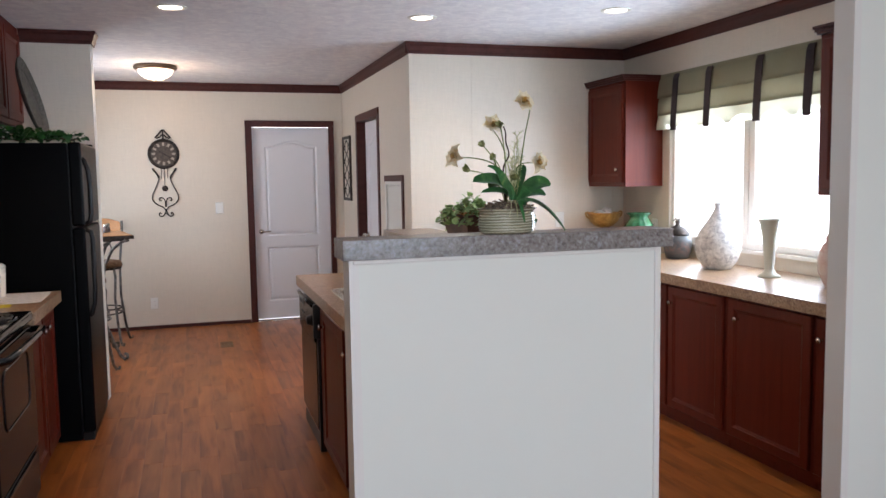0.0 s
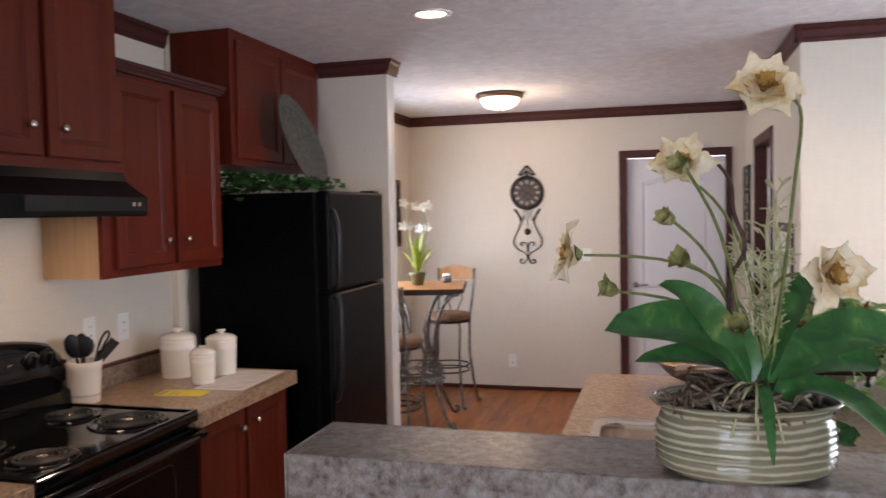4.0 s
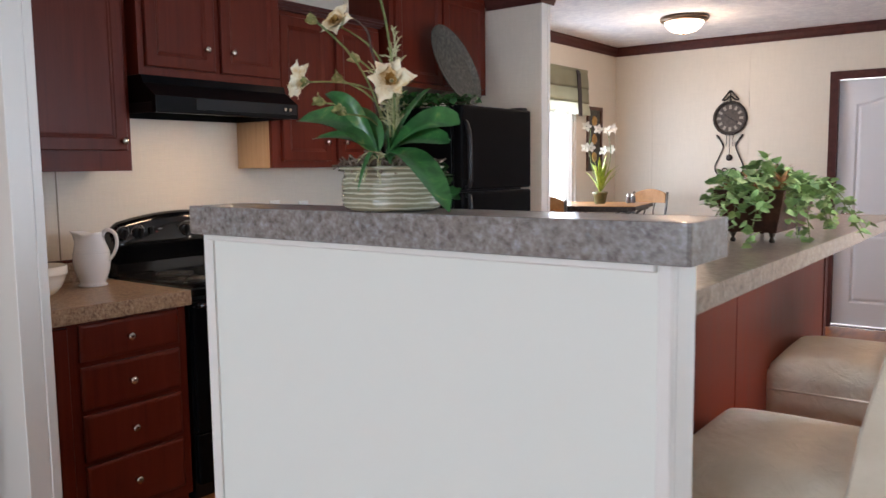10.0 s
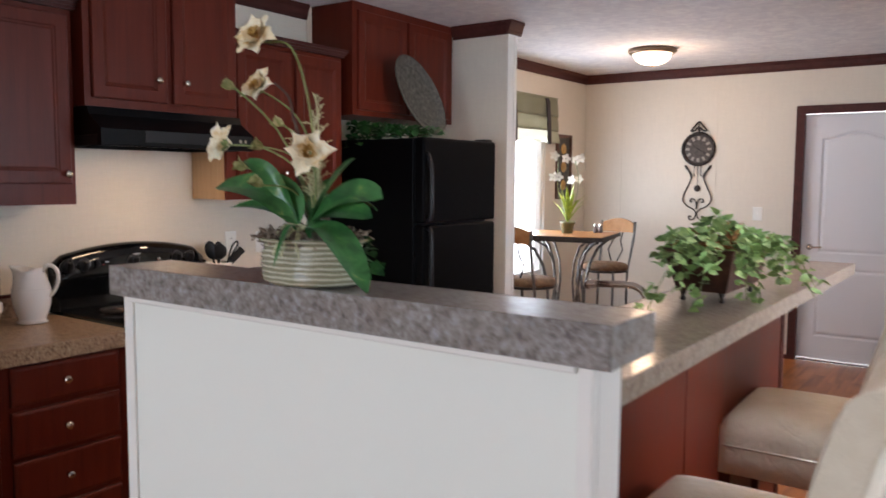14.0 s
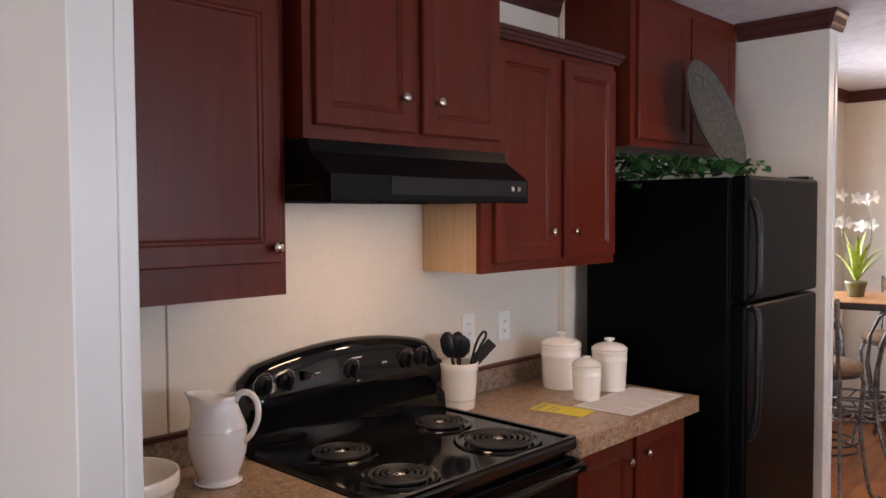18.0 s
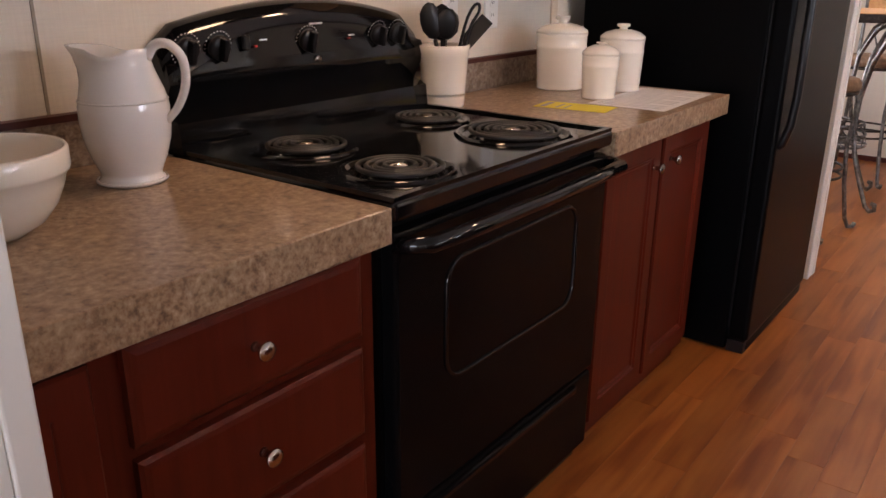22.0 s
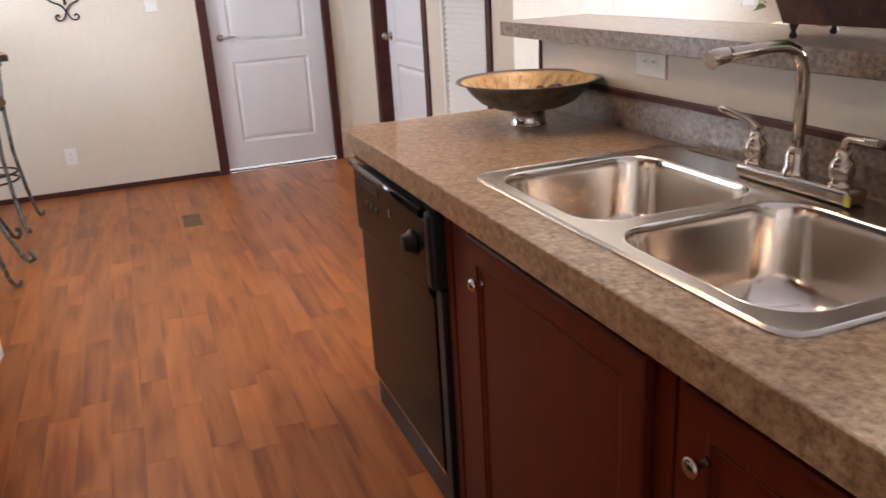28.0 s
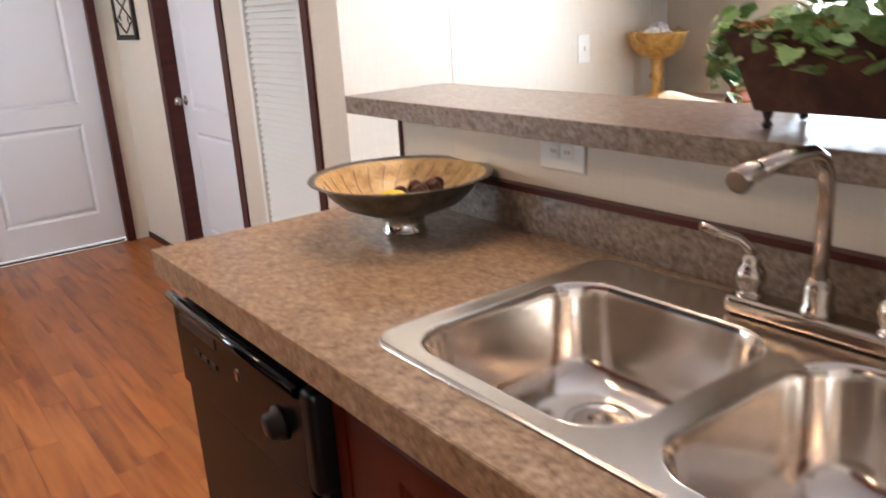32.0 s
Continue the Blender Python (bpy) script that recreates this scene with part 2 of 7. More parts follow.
def box(bm, x0, x1, y0, y1, z0, z1, r=0.0, seg=1):
    """A box, with rounded edges when r is given."""
    res = bmesh.ops.create_cube(bm, size=1.0)
    vs = res["verts"]
    for v in vs:
        v.co = Vector((x0 + (v.co.x + 0.5) * (x1 - x0), y0 + (v.co.y + 0.5) * (y1 - y0), z0 + (v.co.z + 0.5) * (z1 - z0)))
    if r > 0:
        es = list({e for v in vs for e in v.link_edges})
        bmesh.ops.bevel(bm, geom=es, offset=r, segments=seg, affect="EDGES", profile=0.5, clamp_overlap=True)
    return bm


def boxes(*specs):
    bm = bmesh.new()
    for s in specs:
        box(bm, *s)
    return bm


def one(*spec):
    return box(bmesh.new(), *spec)


def lathe(bm, profile, seg=24, cx=0.0, cy=0.0, sx=1.0, sy=1.0):
    """Turn (radius, height) pairs round the vertical; ends with radius 0 close."""
    rings = []
    for r, z in profile:
        if r < 1e-6:
            rings.append([bm.verts.new((cx, cy, z))])
        else:
            rings.append([bm.verts.new((cx + sx * r * math.cos(2 * math.pi * i / seg), cy + sy * r * math.sin(2 * math.pi * i / seg), z)) for i in range(seg)])
    for a, b in zip(rings, rings[1:]):
        for i in range(seg):
            j = (i + 1) % seg
            if len(a) == 1 and len(b) == 1:
                continue
            if len(a) == 1:
                bm.faces.new((a[0], b[j], b[i]))
            elif len(b) == 1:
                bm.faces.new((a[i], a[j], b[0]))
            else:
                bm.faces.new((a[i], a[j], b[j], b[i]))
    bmesh.ops.recalc_face_normals(bm, faces=bm.faces[:])
    for f in bm.faces:
        f.smooth = True
    return bm


def tube(bm, pts, radius, seg=8, caps=True, taper=None):
    """A round bar along points; radius may be one number or taper to another."""
    pts = [Vector(p) for p in pts]
    rings = []
    side = None
    for i, p in enumerate(pts):
        d = (pts[min(i + 1, len(pts) - 1)] - pts[max(i - 1, 0)]).normalized()
        if side is None:
            side = d.orthogonal().normalized()
        side = (side - d * side.dot(d)).normalized()
        up = d.cross(side)
        r = radius if taper is None else radius + (taper - radius) * i / (len(pts) - 1)
        rings.append([bm.verts.new(p + r * (math.cos(2 * math.pi * k / seg) * side + math.sin(2 * math.pi * k / seg) * up)) for k in range(seg)])
    for a, b in zip(rings, rings[1:]):
        for k in range(seg):
            f = bm.faces.new((a[k], a[(k + 1) % seg], b[(k + 1) % seg], b[k]))
            f.smooth = True
    if caps:
        bm.faces.new(rings[0][::-1])
        bm.faces.new(rings[-1])
    return bm


def arc(c, r, a0, a1, n, plane="xz"):
    out = []
    for i in range(n + 1):
        a = radians(a0 + (a1 - a0) * i / n)
        u, v = r * math.cos(a), r * math.sin(a)
        out.append({"xz": (c[0] + u, c[1], c[2] + v), "yz": (c[0], c[1] + u, c[2] + v), "xy": (c[0] + u, c[1] + v, c[2])}[plane])
    return out


def nested(bm, u0, u1, v0, v1, profile, back):
    """A moulded panel facing -y: (inset, depth) rings from the rim to the middle, then sides to the back plane."""
    rings = []
    for inset, d in [(0.0, back)] + list(profile):
        rings.append([bm.verts.new(p) for p in ((u0 + inset, d, v0 + inset), (u1 - inset, d, v0 + inset), (u1 - inset, d, v1 - inset), (u0 + inset, d, v1 - inset))])
    for a, b in zip(rings, rings[1:]):
        for i in range(4):
            bm.faces.new((a[i], a[(i + 1) % 4], b[(i + 1) % 4], b[i]))
    bm.faces.new(rings[-1])
    bm.faces.new(rings[0][::-1])
    return bm


def mesh_of(name, bm, material):
    me = bpy.data.meshes.new(name)
    bm.normal_update()
    bm.to_mesh(me)
    bm.free()
    for m in material if isinstance(material, (list, tuple)) else [material]:
        me.materials.append(m)
    return me


def part(name, bm, material, parent, label=""):
    ob = new(name, mesh_of(name, bm, material))
    ob.parent = parent
    return tagged(ob, label)


def thing(name, label, category, m=None, group=""):
    ob = new(name)
    ob.empty_display_size = 0.1
    if m is not None:
        ob.matrix_world = m
    return tagged(ob, label, category, group)


def solid(name, bm, material, label, category, m=None, group=""):
    ob = new(name, mesh_of(name, bm, material))
    if m is not None:
        ob.matrix_world = m
    return tagged(ob, label, category, group)


def structure(name, bm, material, label="", category=""):
    ob = new(name, mesh_of(name, bm, material))
    return tagged(ob, label, category, kind="structure")


# ---- the plan ----
XL, XR = -0.80, 4.02       # side walls
YB = 9.12                  # back wall of the dining nook
YL = -3.2                  # far wall of the living room, behind the walker
CEIL = 2.545
XC, YC = 2.19, 6.28        # corner of the closet block
T = 0.10                   # wall thickness


def wall_along_y(x0, x1, y0, y1, holes):
    """A wall from y0 to y1 with rectangular holes (ya, yb, za, zb)."""
    bm = bmesh.new()
    y = y0
    for ya, yb, za, zb in sorted(holes):
        box(bm, x0, x1, y, ya, 0, CEIL)
        if za > 0:
            box(bm, x0, x1, ya, yb, 0, za)
        box(bm, x0, x1, ya, yb, zb, CEIL)
        y = yb
    box(bm, x0, x1, y, y1, 0, CEIL)
    return bm


def wall_along_x(y0, y1, x0, x1, holes):
    bm = bmesh.new()
    x = x0
    for xa, xb, za, zb in sorted(holes):
        box(bm, x, xa, y0, y1, 0, CEIL)
        if za > 0:
            box(bm, xa, xb, y0, y1, 0, za)
        box(bm, xa, xb, y0, y1, zb, CEIL)
        x = xb
    box(bm, x, x1, y0, y1, 0, CEIL)
    return bm


NOOK_WIN = (7.35, 8.30, 0.66, 2.12)
KIT_WIN = (3.90, 5.62, 1.025, 2.12)
LIV_WIN = (-0.2, 3.4, 0.7, 2.2)
DOOR = (1.215, 2.035, 0.0, 2.093)
CDOOR = (7.40, 8.29, 0.0, 2.078)

wall_left = structure("wall_left", wall_along_y(XL - T, XL, YL - T, YB + T, [NOOK_WIN]), M["wall"], "cream linen-look vinyl wall panels", "wall")
wall_right = structure("wall_right", wall_along_y(XR, XR + T, YL - T, YB + T, [KIT_WIN]), M["wall"], "cream linen-look vinyl wall panels", "wall")
wall_back = structure("wall_back", wall_along_x(YB, YB + T, XL, XR, [(DOOR[0] - 0.03, DOOR[1] + 0.03, 0, 2.13)]), M["wall"], "cream linen-look vinyl wall panels", "wall")
wall_living = structure("wall_living", wall_along_x(YL - T, YL, XL, XR, [LIV_WIN]), M["wall"], "cream vinyl wall with a wide window", "wall")
wall_closet_side = structure("wall_closet_side", wall_along_y(XC, XC + T, YC, YB, [(CDOOR[0] - 0.03, CDOOR[1] + 0.03, 0, 2.12), (6.55, 7.12, 0.42, 1.50)]), M["wall"], "cream vinyl closet wall with a doorway", "wall")
wall_closet_front = structure("wall_closet_front", one(XC + T, XR, YC, YC + T, 0, CEIL), M["wall"], "cream vinyl wall facing the bar", "wall")
wall_stub_left = structure("wall_stub_left", one(XL, -0.045, 2.955, 3.055, 0, CEIL), M["wall_warm"], "short off-white wall at the end of the kitchen counter", "wall")
wall_stub_right = structure("wall_stub_right", one(3.10, XR, 2.955, 3.055, 0, CEIL), M["wall_white"], "short white wall beside the window counter", "wall")
wall_stub_fridge = structure("wall_stub_fridge", one(XL, -0.034, 6.345, 6.445, 0, CEIL), M["wall"], "short cream wall beside the refrigerator", "wall")
for w, x, y0, y1 in ((wall_stub_left, -0.045, 2.955, 3.055), (wall_stub_fridge, -0.034, 6.345, 6.445)):
    part("end_casing", one(x, x + 0.006, y0 - 0.002, y1 - 0.028, 0, CEIL, 0.002, 1), M["trim_white"], w)
    part("corner_trim", one(x - 0.022, x + 0.010, y1 - 0.028, y1 + 0.004, 0, CEIL, 0.003, 2), M["trim_white"], w)
part("corner_trim", one(3.094, 3.13, 2.950, 2.9595, 0, CEIL), M["trim_white"], wall_stub_right)
part("end_casing", one(3.095, 3.1015, 2.960, 3.055, 0, CEIL), M["trim_white"], wall_stub_right)
part("corner_trim", boxes((XC - 0.004, XC + 0.03, YC - 0.004, YC + 0.02, 0, CEIL)), M["wall"], wall_closet_front)

structure("ceiling", one(XL - T, XR + T, YL - T, YB + T, CEIL, CEIL + 0.08), M["ceiling"], "white knockdown-textured ceiling", "ceiling")
ground = structure("ground", one(-60, 60, -60, 60, -0.75, -0.6), M["ground"], "pale gravel ground outside", "ground")

# seams between the wall panels
for w, spots in ((wall_back, [("x", -0.42), ("x", 0.483)]), (wall_closet_front, [("y", 2.69), ("y", 3.91)]), (wall_left, [("z", 3.49)])):
    for ax, q in spots:
        if ax == "x":
            bm = one(q - 0.004, q + 0.004, YB - 0.003, YB, 0, CEIL)
        elif ax == "y":
            bm = one(q - 0.004, q + 0.004, YC - 0.003, YC, 0, CEIL)
        else:
            bm = one(XL, XL + 0.002, q - 0.003, q + 0.003, 0.9, CEIL)
        part("panel_seam", bm, M["seam"] if ax == "z" and q < 5 else M["wall"], w)


part("panel_batten", one(XL, XL + 0.008, 5.302, 5.345, 0.9, CEIL, 0.003, 1), M["maple_pale"], wall_left, "pale wood-look batten")


def crown_piece(a, b, out):
    """Crown moulding from a to b under the ceiling, standing out from the wall along out."""
    a, b, o = Vector((*a, 0)), Vector((*b, 0)), Vector((*out, 0))
    prof = [(0.0, -0.085), (0.010, -0.085), (0.014, -0.070), (0.020, -0.062), (0.026, -0.030), (0.036, -0.016), (0.036, 0.0), (0.0, 0.0)]
    bm = bmesh.new()
    rings = [[bm.verts.new(p + o * d + Vector((0, 0, CEIL - 0.001 + z))) for d, z in prof] for p in (a, b)]
    for i in range(len(prof)):
        j = (i + 1) % len(prof)
        bm.faces.new((rings[0][i], rings[0][j], rings[1][j], rings[1][i]))
    bm.faces.new(rings[0])
    bm.faces.new(rings[1][::-1])
    bmesh.ops.recalc_face_normals(bm, faces=bm.faces[:])
    return bm


for i, (a, b, o) in enumerate([
        ((XL, YB), (XC, YB), (0, -1)), ((XC, YC - 0.036), (XC, YB), (-1, 0)), ((XC - 0.036, YC), (XR, YC), (0, -1)),
        ((XR, 3.055), (XR, YC), (-1, 0)), ((XL, 6.445), (XL, YB), (1, 0)), ((XL, 3.055), (XL, 3.66), (1, 0)), ((XL, 4.46), (XL, 5.3), (1, 0)),
        ((-0.46, 6.345), (-0.022, 6.345), (0, -1)), ((-0.024, 6.309), (-0.024, 6.481), (1, 0)), ((XL, 6.445), (-0.022, 6.445), (0, 1))]):
    structure("trim_crown_%d" % (i + 1), crown_piece(a, b, o), M["cherry_h"], "dark cherry crown moulding", "crown moulding")
for i, bm in enumerate([one(XL, 1.145, YB - 0.010, YB, 0, 0.035), one(XC - 0.010, XC, 8.36, YB, 0, 0.035), one(XC - 0.010, XC, YC - 0.010, 7.33, 0, 0.035), one(XC, 3.34, YC - 0.010, YC, 0, 0.035)]):
    structure("baseboard_%d" % (i + 1), bm, M["cherry_h"], "thin dark wooden base trim", "baseboard")


# ---- doors ----
def panel_leaf(w, h, panels):
    """A moulded door leaf; each panel is (u0, u1, v0, v1, rise of its arched top)."""
    bm = bmesh.new()
    box(bm, 0, w, 0.012, 0.035, 0, h)
    n = 16
    steps = ((0.0, 0.0), (0.007, 0.004), (0.013, 0.010), (0.022, 0.011), (0.034, 0.004), (0.048, 0.002))
    u0, u1 = panels[0][0], panels[0][1]
    for p0, p1, v0, v1, rise in panels:
        rings = []
        for inset, y in steps:
            a, b, lo, hi = p0 + inset, p1 - inset, v0 + inset, v1 - inset
            ring = [(a, lo), (b, lo)]
            for k in range(n + 1):
                q = k / n
                arch_up = rise * (0.5 - 0.5 * math.cos(2 * math.pi * q)) if rise else 0.0
                ring.append((b + (a - b) * q, hi + arch_up))
            rings.append([bm.verts.new((u, y, v)) for u, v in ring])
        for ra, rb in zip(rings, rings[1:]):
            for k in range(len(ra)):
                m = (k + 1) % len(ra)
                bm.faces.new((ra[k], ra[m], rb[m], rb[k]))
        bm.faces.new(rings[-1])
        # the rail over the panel follows its top
        up = min([p[2] for p in panels if p[2] > v1] + [h])
        crown = rings[0][2:]
        flat = [bm.verts.new((v.co.x, 0.0, up)) for v in crown]
        for k in range(n):
            bm.faces.new((crown[k], flat[k], flat[k + 1], crown[k + 1]))
    box(bm, 0, u0, 0.0, 0.0125, 0, h)
    box(bm, u1, w, 0.0, 0.0125, 0, h)
    box(bm, u0, u1, 0.0, 0.0125, 0, panels[0][2])
    bmesh.ops.recalc_face_normals(bm, faces=bm.faces[:])
    return bm


def lever(bm, cx, cz, toward):
    lathe(bm, [(0, 0), (0.026, 0), (0.026, 0.006), (0.012, 0.012), (0.010, 0.045), (0, 0.045)], 16)
    tube(bm, [(0, 0, 0.04), (toward * 0.03, 0, 0.044), (toward * 0.10, 0.004, 0.042)], 0.008, 8)
    m = Matrix.Translation((cx, 0, cz)) @ Matrix.Rotation(radians(90), 4, "X")
    bmesh.ops.transform(bm, matrix=m, verts=bm.verts[:])
    return bm


def door_set(name, m, w, h, handle, label, round_knob=False):
    d = new(name)
    d.matrix_world = m
    tagged(d, label, "door", kind="structure")
    leaf = part("leaf", panel_leaf(w, h, [(0.13, w - 0.13, 0.19, 0.78, 0.0), (0.13, w - 0.13, 0.90, h - 0.20, 0.06)]), M["door"], d)
    if round_knob:
        bm = lathe(bmesh.new(), [(0, 0), (0.028, 0), (0.028, 0.005), (0.010, 0.012), (0.010, 0.03), (0.026, 0.04), (0.027, 0.055), (0.015, 0.065), (0, 0.066)], 16)
        bmesh.ops.transform(bm, matrix=Matrix.Translation((handle, 0, 0.95)) @ Matrix.Rotation(radians(90), 4, "X"), verts=bm.verts[:])
    else:
        bm = lever(bmesh.new(), handle, 0.95, 1 if handle < w / 2 else -1)
    part("door_handle", bm, M["nickel"], leaf, "brushed nickel handle")
    return d


d1 = door_set("door_1", pose(DOOR[0], YB + 0.03, 0.026), DOOR[1] - DOOR[0], 2.064, 0.07, "white two-panel door in a dark cherry frame, closed")
part("frame", boxes((-0.068, 0.0, -0.048, 0.0, -0.026, 2.067), (DOOR[1] - DOOR[0], DOOR[1] - DOOR[0] + 0.055, -0.048, 0.0, -0.026, 2.067), (-0.068, DOOR[1] - DOOR[0] + 0.055, -0.05, 0.0, 2.067, 2.135)), M["cherry_h"], d1, "dark cherry casing")
part("threshold_bar", one(0.001, DOOR[1] - DOOR[0] - 0.001, -0.02, 0.05, -0.0155, -0.0105, 0.002, 2), M["cherry_h"], d1, "dark wooden threshold")
part("threshold", one(0, DOOR[1] - DOOR[0], -0.06, 0.10, -0.026, -0.016), M["steel"], d1, "worn metal threshold")
d2 = door_set("door_2", pose(XC + 0.08, CDOOR[1], 0.012, 0, 0, -90), CDOOR[1] - CDOOR[0], 2.07, 0.06, "white two-panel closet door in a dark frame, closed", True)
W2 = CDOOR[1] - CDOOR[0]
part("frame", boxes((-0.065, 0.0, -0.09, 0.0, -0.012, 2.078), (W2, W2 + 0.065, -0.09, 0.0, -0.012, 2.078), (-0.065, W2 + 0.065, -0.092, 0.0, 2.078, 2.143)), M["cherry_h"], d2, "dark cherry casing")
# return-air grille beside the closet door
grille = thing("air_grille", "white louvred return-air grille in a dark wooden frame", "air grille", pose(XC, 7.12, 0.42, 0, 0, -90))
part("backing", one(0, 0.57, 0.03, 0.04, 0, 1.08), mat("grille_filter", (0.5, 0.5, 0.5), 0.8), grille)
part("frame", boxes((0.57, 0.62, -0.012, 0.0, -0.05, 1.13), (-0.012, 0.57, -0.012, 0.0, 1.08, 1.13)), M["cherry_h"], grille, "dark cherry casing")
part("rim", boxes((0, 0.57, -0.006, 0.03, 0, 0.03), (0, 0.57, -0.006, 0.03, 1.05, 1.08), (0, 0.03, -0.006, 0.03, 0.03, 1.05), (0.54, 0.57, -0.006, 0.03, 0.03, 1.05)), M["plastic_white"], grille)
bm = one(0.03, 0.54, -0.0155, 0.0155, -0.0012, 0.0012)
bmesh.ops.rotate(bm, verts=bm.verts[:], cent=(0.285, 0, 0), matrix=Matrix.Rotation(radians(56), 3, "X"))
slat_me = mesh_of("slat", bm, M["plastic_white"])
for i in range(38):
    s = new("slat", slat_me)
    s.parent, s.location = grille, (0, 0.010, 0.048 + i * 0.0266)


# ---- windows ----
def window(name, m, w, h, depth, mullions, label):
    """A vinyl window in local coordinates: x along the wall, y outwards."""
    ob = new(name)
    ob.matrix_world = m
    tagged(ob, label, "window", kind="structure")
    f = 0.045
    part("window_frame", boxes((0, w, 0.02, 0.07, 0, f), (0, w, 0.02, 0.07, h - f, h), (0, f, 0.02, 0.07, f, h - f), (w - f, w, 0.02, 0.07, f, h - f)), M["frame_white"], ob)
    edges = [f] + list(mullions) + [w - f]
    for q in mullions:
        part("mullion", boxes((q - 0.055, q - 0.004, 0.022, 0.068, f, h - f), (q + 0.004, q + 0.055, 0.022, 0.068, f, h - f), (q - 0.004, q + 0.004, 0.03, 0.06, f, h - f)), M["frame_white"], ob)
    for a, b in zip(edges, edges[1:]):
        p = part("pane", one(a, b, 0.043, 0.047, f, h - f), M["glass"], ob)
        p.visible_shadow = False
    part("window_sill", one(-0.02, w + 0.02, -0.03, 0.02, -0.022, 0.0), M["frame_white"], ob)
    part("reveal", boxes((0, 0.012, 0.0, 0.10, 0, h), (w - 0.012, w, 0.0, 0.10, 0, h)), M["frame_white"], ob)
    return ob


window("window_1", pose(XR, KIT_WIN[1], KIT_WIN[2], 0, 0, -90), KIT_WIN[1] - KIT_WIN[0], KIT_WIN[3] - KIT_WIN[2], T, [0.875], "white vinyl kitchen window over the counter")
window("window_2", pose(XL, NOOK_WIN[0], NOOK_WIN[2], 0, 0, 90), NOOK_WIN[1] - NOOK_WIN[0], NOOK_WIN[3] - NOOK_WIN[2], T, [], "white vinyl window of the dining nook")
window("window_3", pose(LIV_WIN[1], YL, LIV_WIN[2], 0, 0, 180), LIV_WIN[1] - LIV_WIN[0], LIV_WIN[3] - LIV_WIN[2], T, [1.2, 2.4], "wide white living room window")

# ---- half wall and bar ----
half = structure("half_wall", one(1.062, 2.188, 2.90, 2.995, 0, 1.262), M["wall_white"], "white panelled half wall with a laminate cap", "half wall")
part("corner_trim", boxes((1.056, 1.088, 2.894, 2.906, 0, 1.262), (1.056, 1.062, 2.9, 2.995, 0, 1.262)), M["trim_white"], half)
part("corner_trim", one(2.172, 2.197, 2.894, 2.916, 0, 1.262, 0.004, 2), M["trim_white"], half)
part("end_casing", one(2.1885, 2.196, 2.917, 2.995, 0, 1.262), M["trim_white"], half)
part("cap_bead", one(1.068, 2.170, 2.889, 2.8995, 1.247, 1.262, 0.003, 1), M["trim_white"], half)


def slab(name, x0, x1, y0, y1, z0, z1, edges, label, top=None):
    """A laminate worktop: the board, and a strip of laminate along each open edge (l, r, n, f)."""
    t = thing(name, label, "countertop", pose(0, 0, 0))
    e = 0.005
    a0, a1 = x0 + e * ("l" in edges), x1 - e * ("r" in edges)
    c0, c1 = y0 + e * ("n" in edges), y1 - e * ("f" in edges)
    part("board", one(a0, a1, c0, c1, z0, z1 - 0.0005), top or M["laminate"], t)
    for k, b in (("l", (x0, a0, y0, y1)), ("r", (a1, x1, y0, y1)), ("n", (a0, a1, y0, c0)), ("f", (a0, a1, c1, y1))):
        if k in edges:
            part("edge_strip", one(*b, z0 - 0.001, z1, 0.0015, 1), top or M["laminate"], t)
    return t


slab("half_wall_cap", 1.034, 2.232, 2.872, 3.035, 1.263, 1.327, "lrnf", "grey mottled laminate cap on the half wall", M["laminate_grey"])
pony = structure("bar_wall", one(1.865, 1.895, 2.996, 5.43, 0, 1.134), M["wall"], "low wall behind the sink carrying the bar", "half wall")
part("panel", one(1.896, 1.904, 2.997, 4.186, 0.0, 1.133), M["cherry"], pony, "reddish brown wood panel")
part("panel", one(1.896, 1.904, 4.192, 5.375, 0.0, 1.133), M["cherry"], pony, "reddish brown wood panel")
part("panel_trim", one(1.896, 1.910, 5.376, 5.400, 0.0, 1.133), M["cherry_h"], pony)
part("end_trim", one(1.858, 1.906, 5.431, 5.440, 0, 1.133), M["cherry_h"], pony)
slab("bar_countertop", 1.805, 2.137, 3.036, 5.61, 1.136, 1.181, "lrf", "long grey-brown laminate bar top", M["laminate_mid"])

# ---- cabinets ----
DOOR_PROFILE = [(0.0, 0.004), (0.004, 0.0), (0.050, 0.0), (0.055, 0.004), (0.060, 0.0045), (0.066, 0.0085), (0.072, 0.009)]
DRAWER_PROFILE = [(0.0, 0.006), (0.006, 0.002), (0.014, 0.0), (0.020, 0.0)]


def knob_mesh():
    bm = lathe(bmesh.new(), [(0, 0), (0.008, 0), (0.006, 0.004), (0.0055, 0.014), (0.012, 0.020), (0.0155, 0.025), (0.014, 0.029), (0.006, 0.032), (0, 0.0325)], 14)
    bmesh.ops.rotate(bm, verts=bm.verts[:], cent=(0, 0, 0), matrix=Matrix.Rotation(radians(90), 3, "X"))
    return mesh_of("knob", bm, M["nickel"])


KNOB = knob_mesh()


def knob(parent, u, v, y=0.0):
    k = new("knob", KNOB)
    k.parent, k.location = parent, (u, y, v)
    return tagged(k, "round brushed nickel knob")


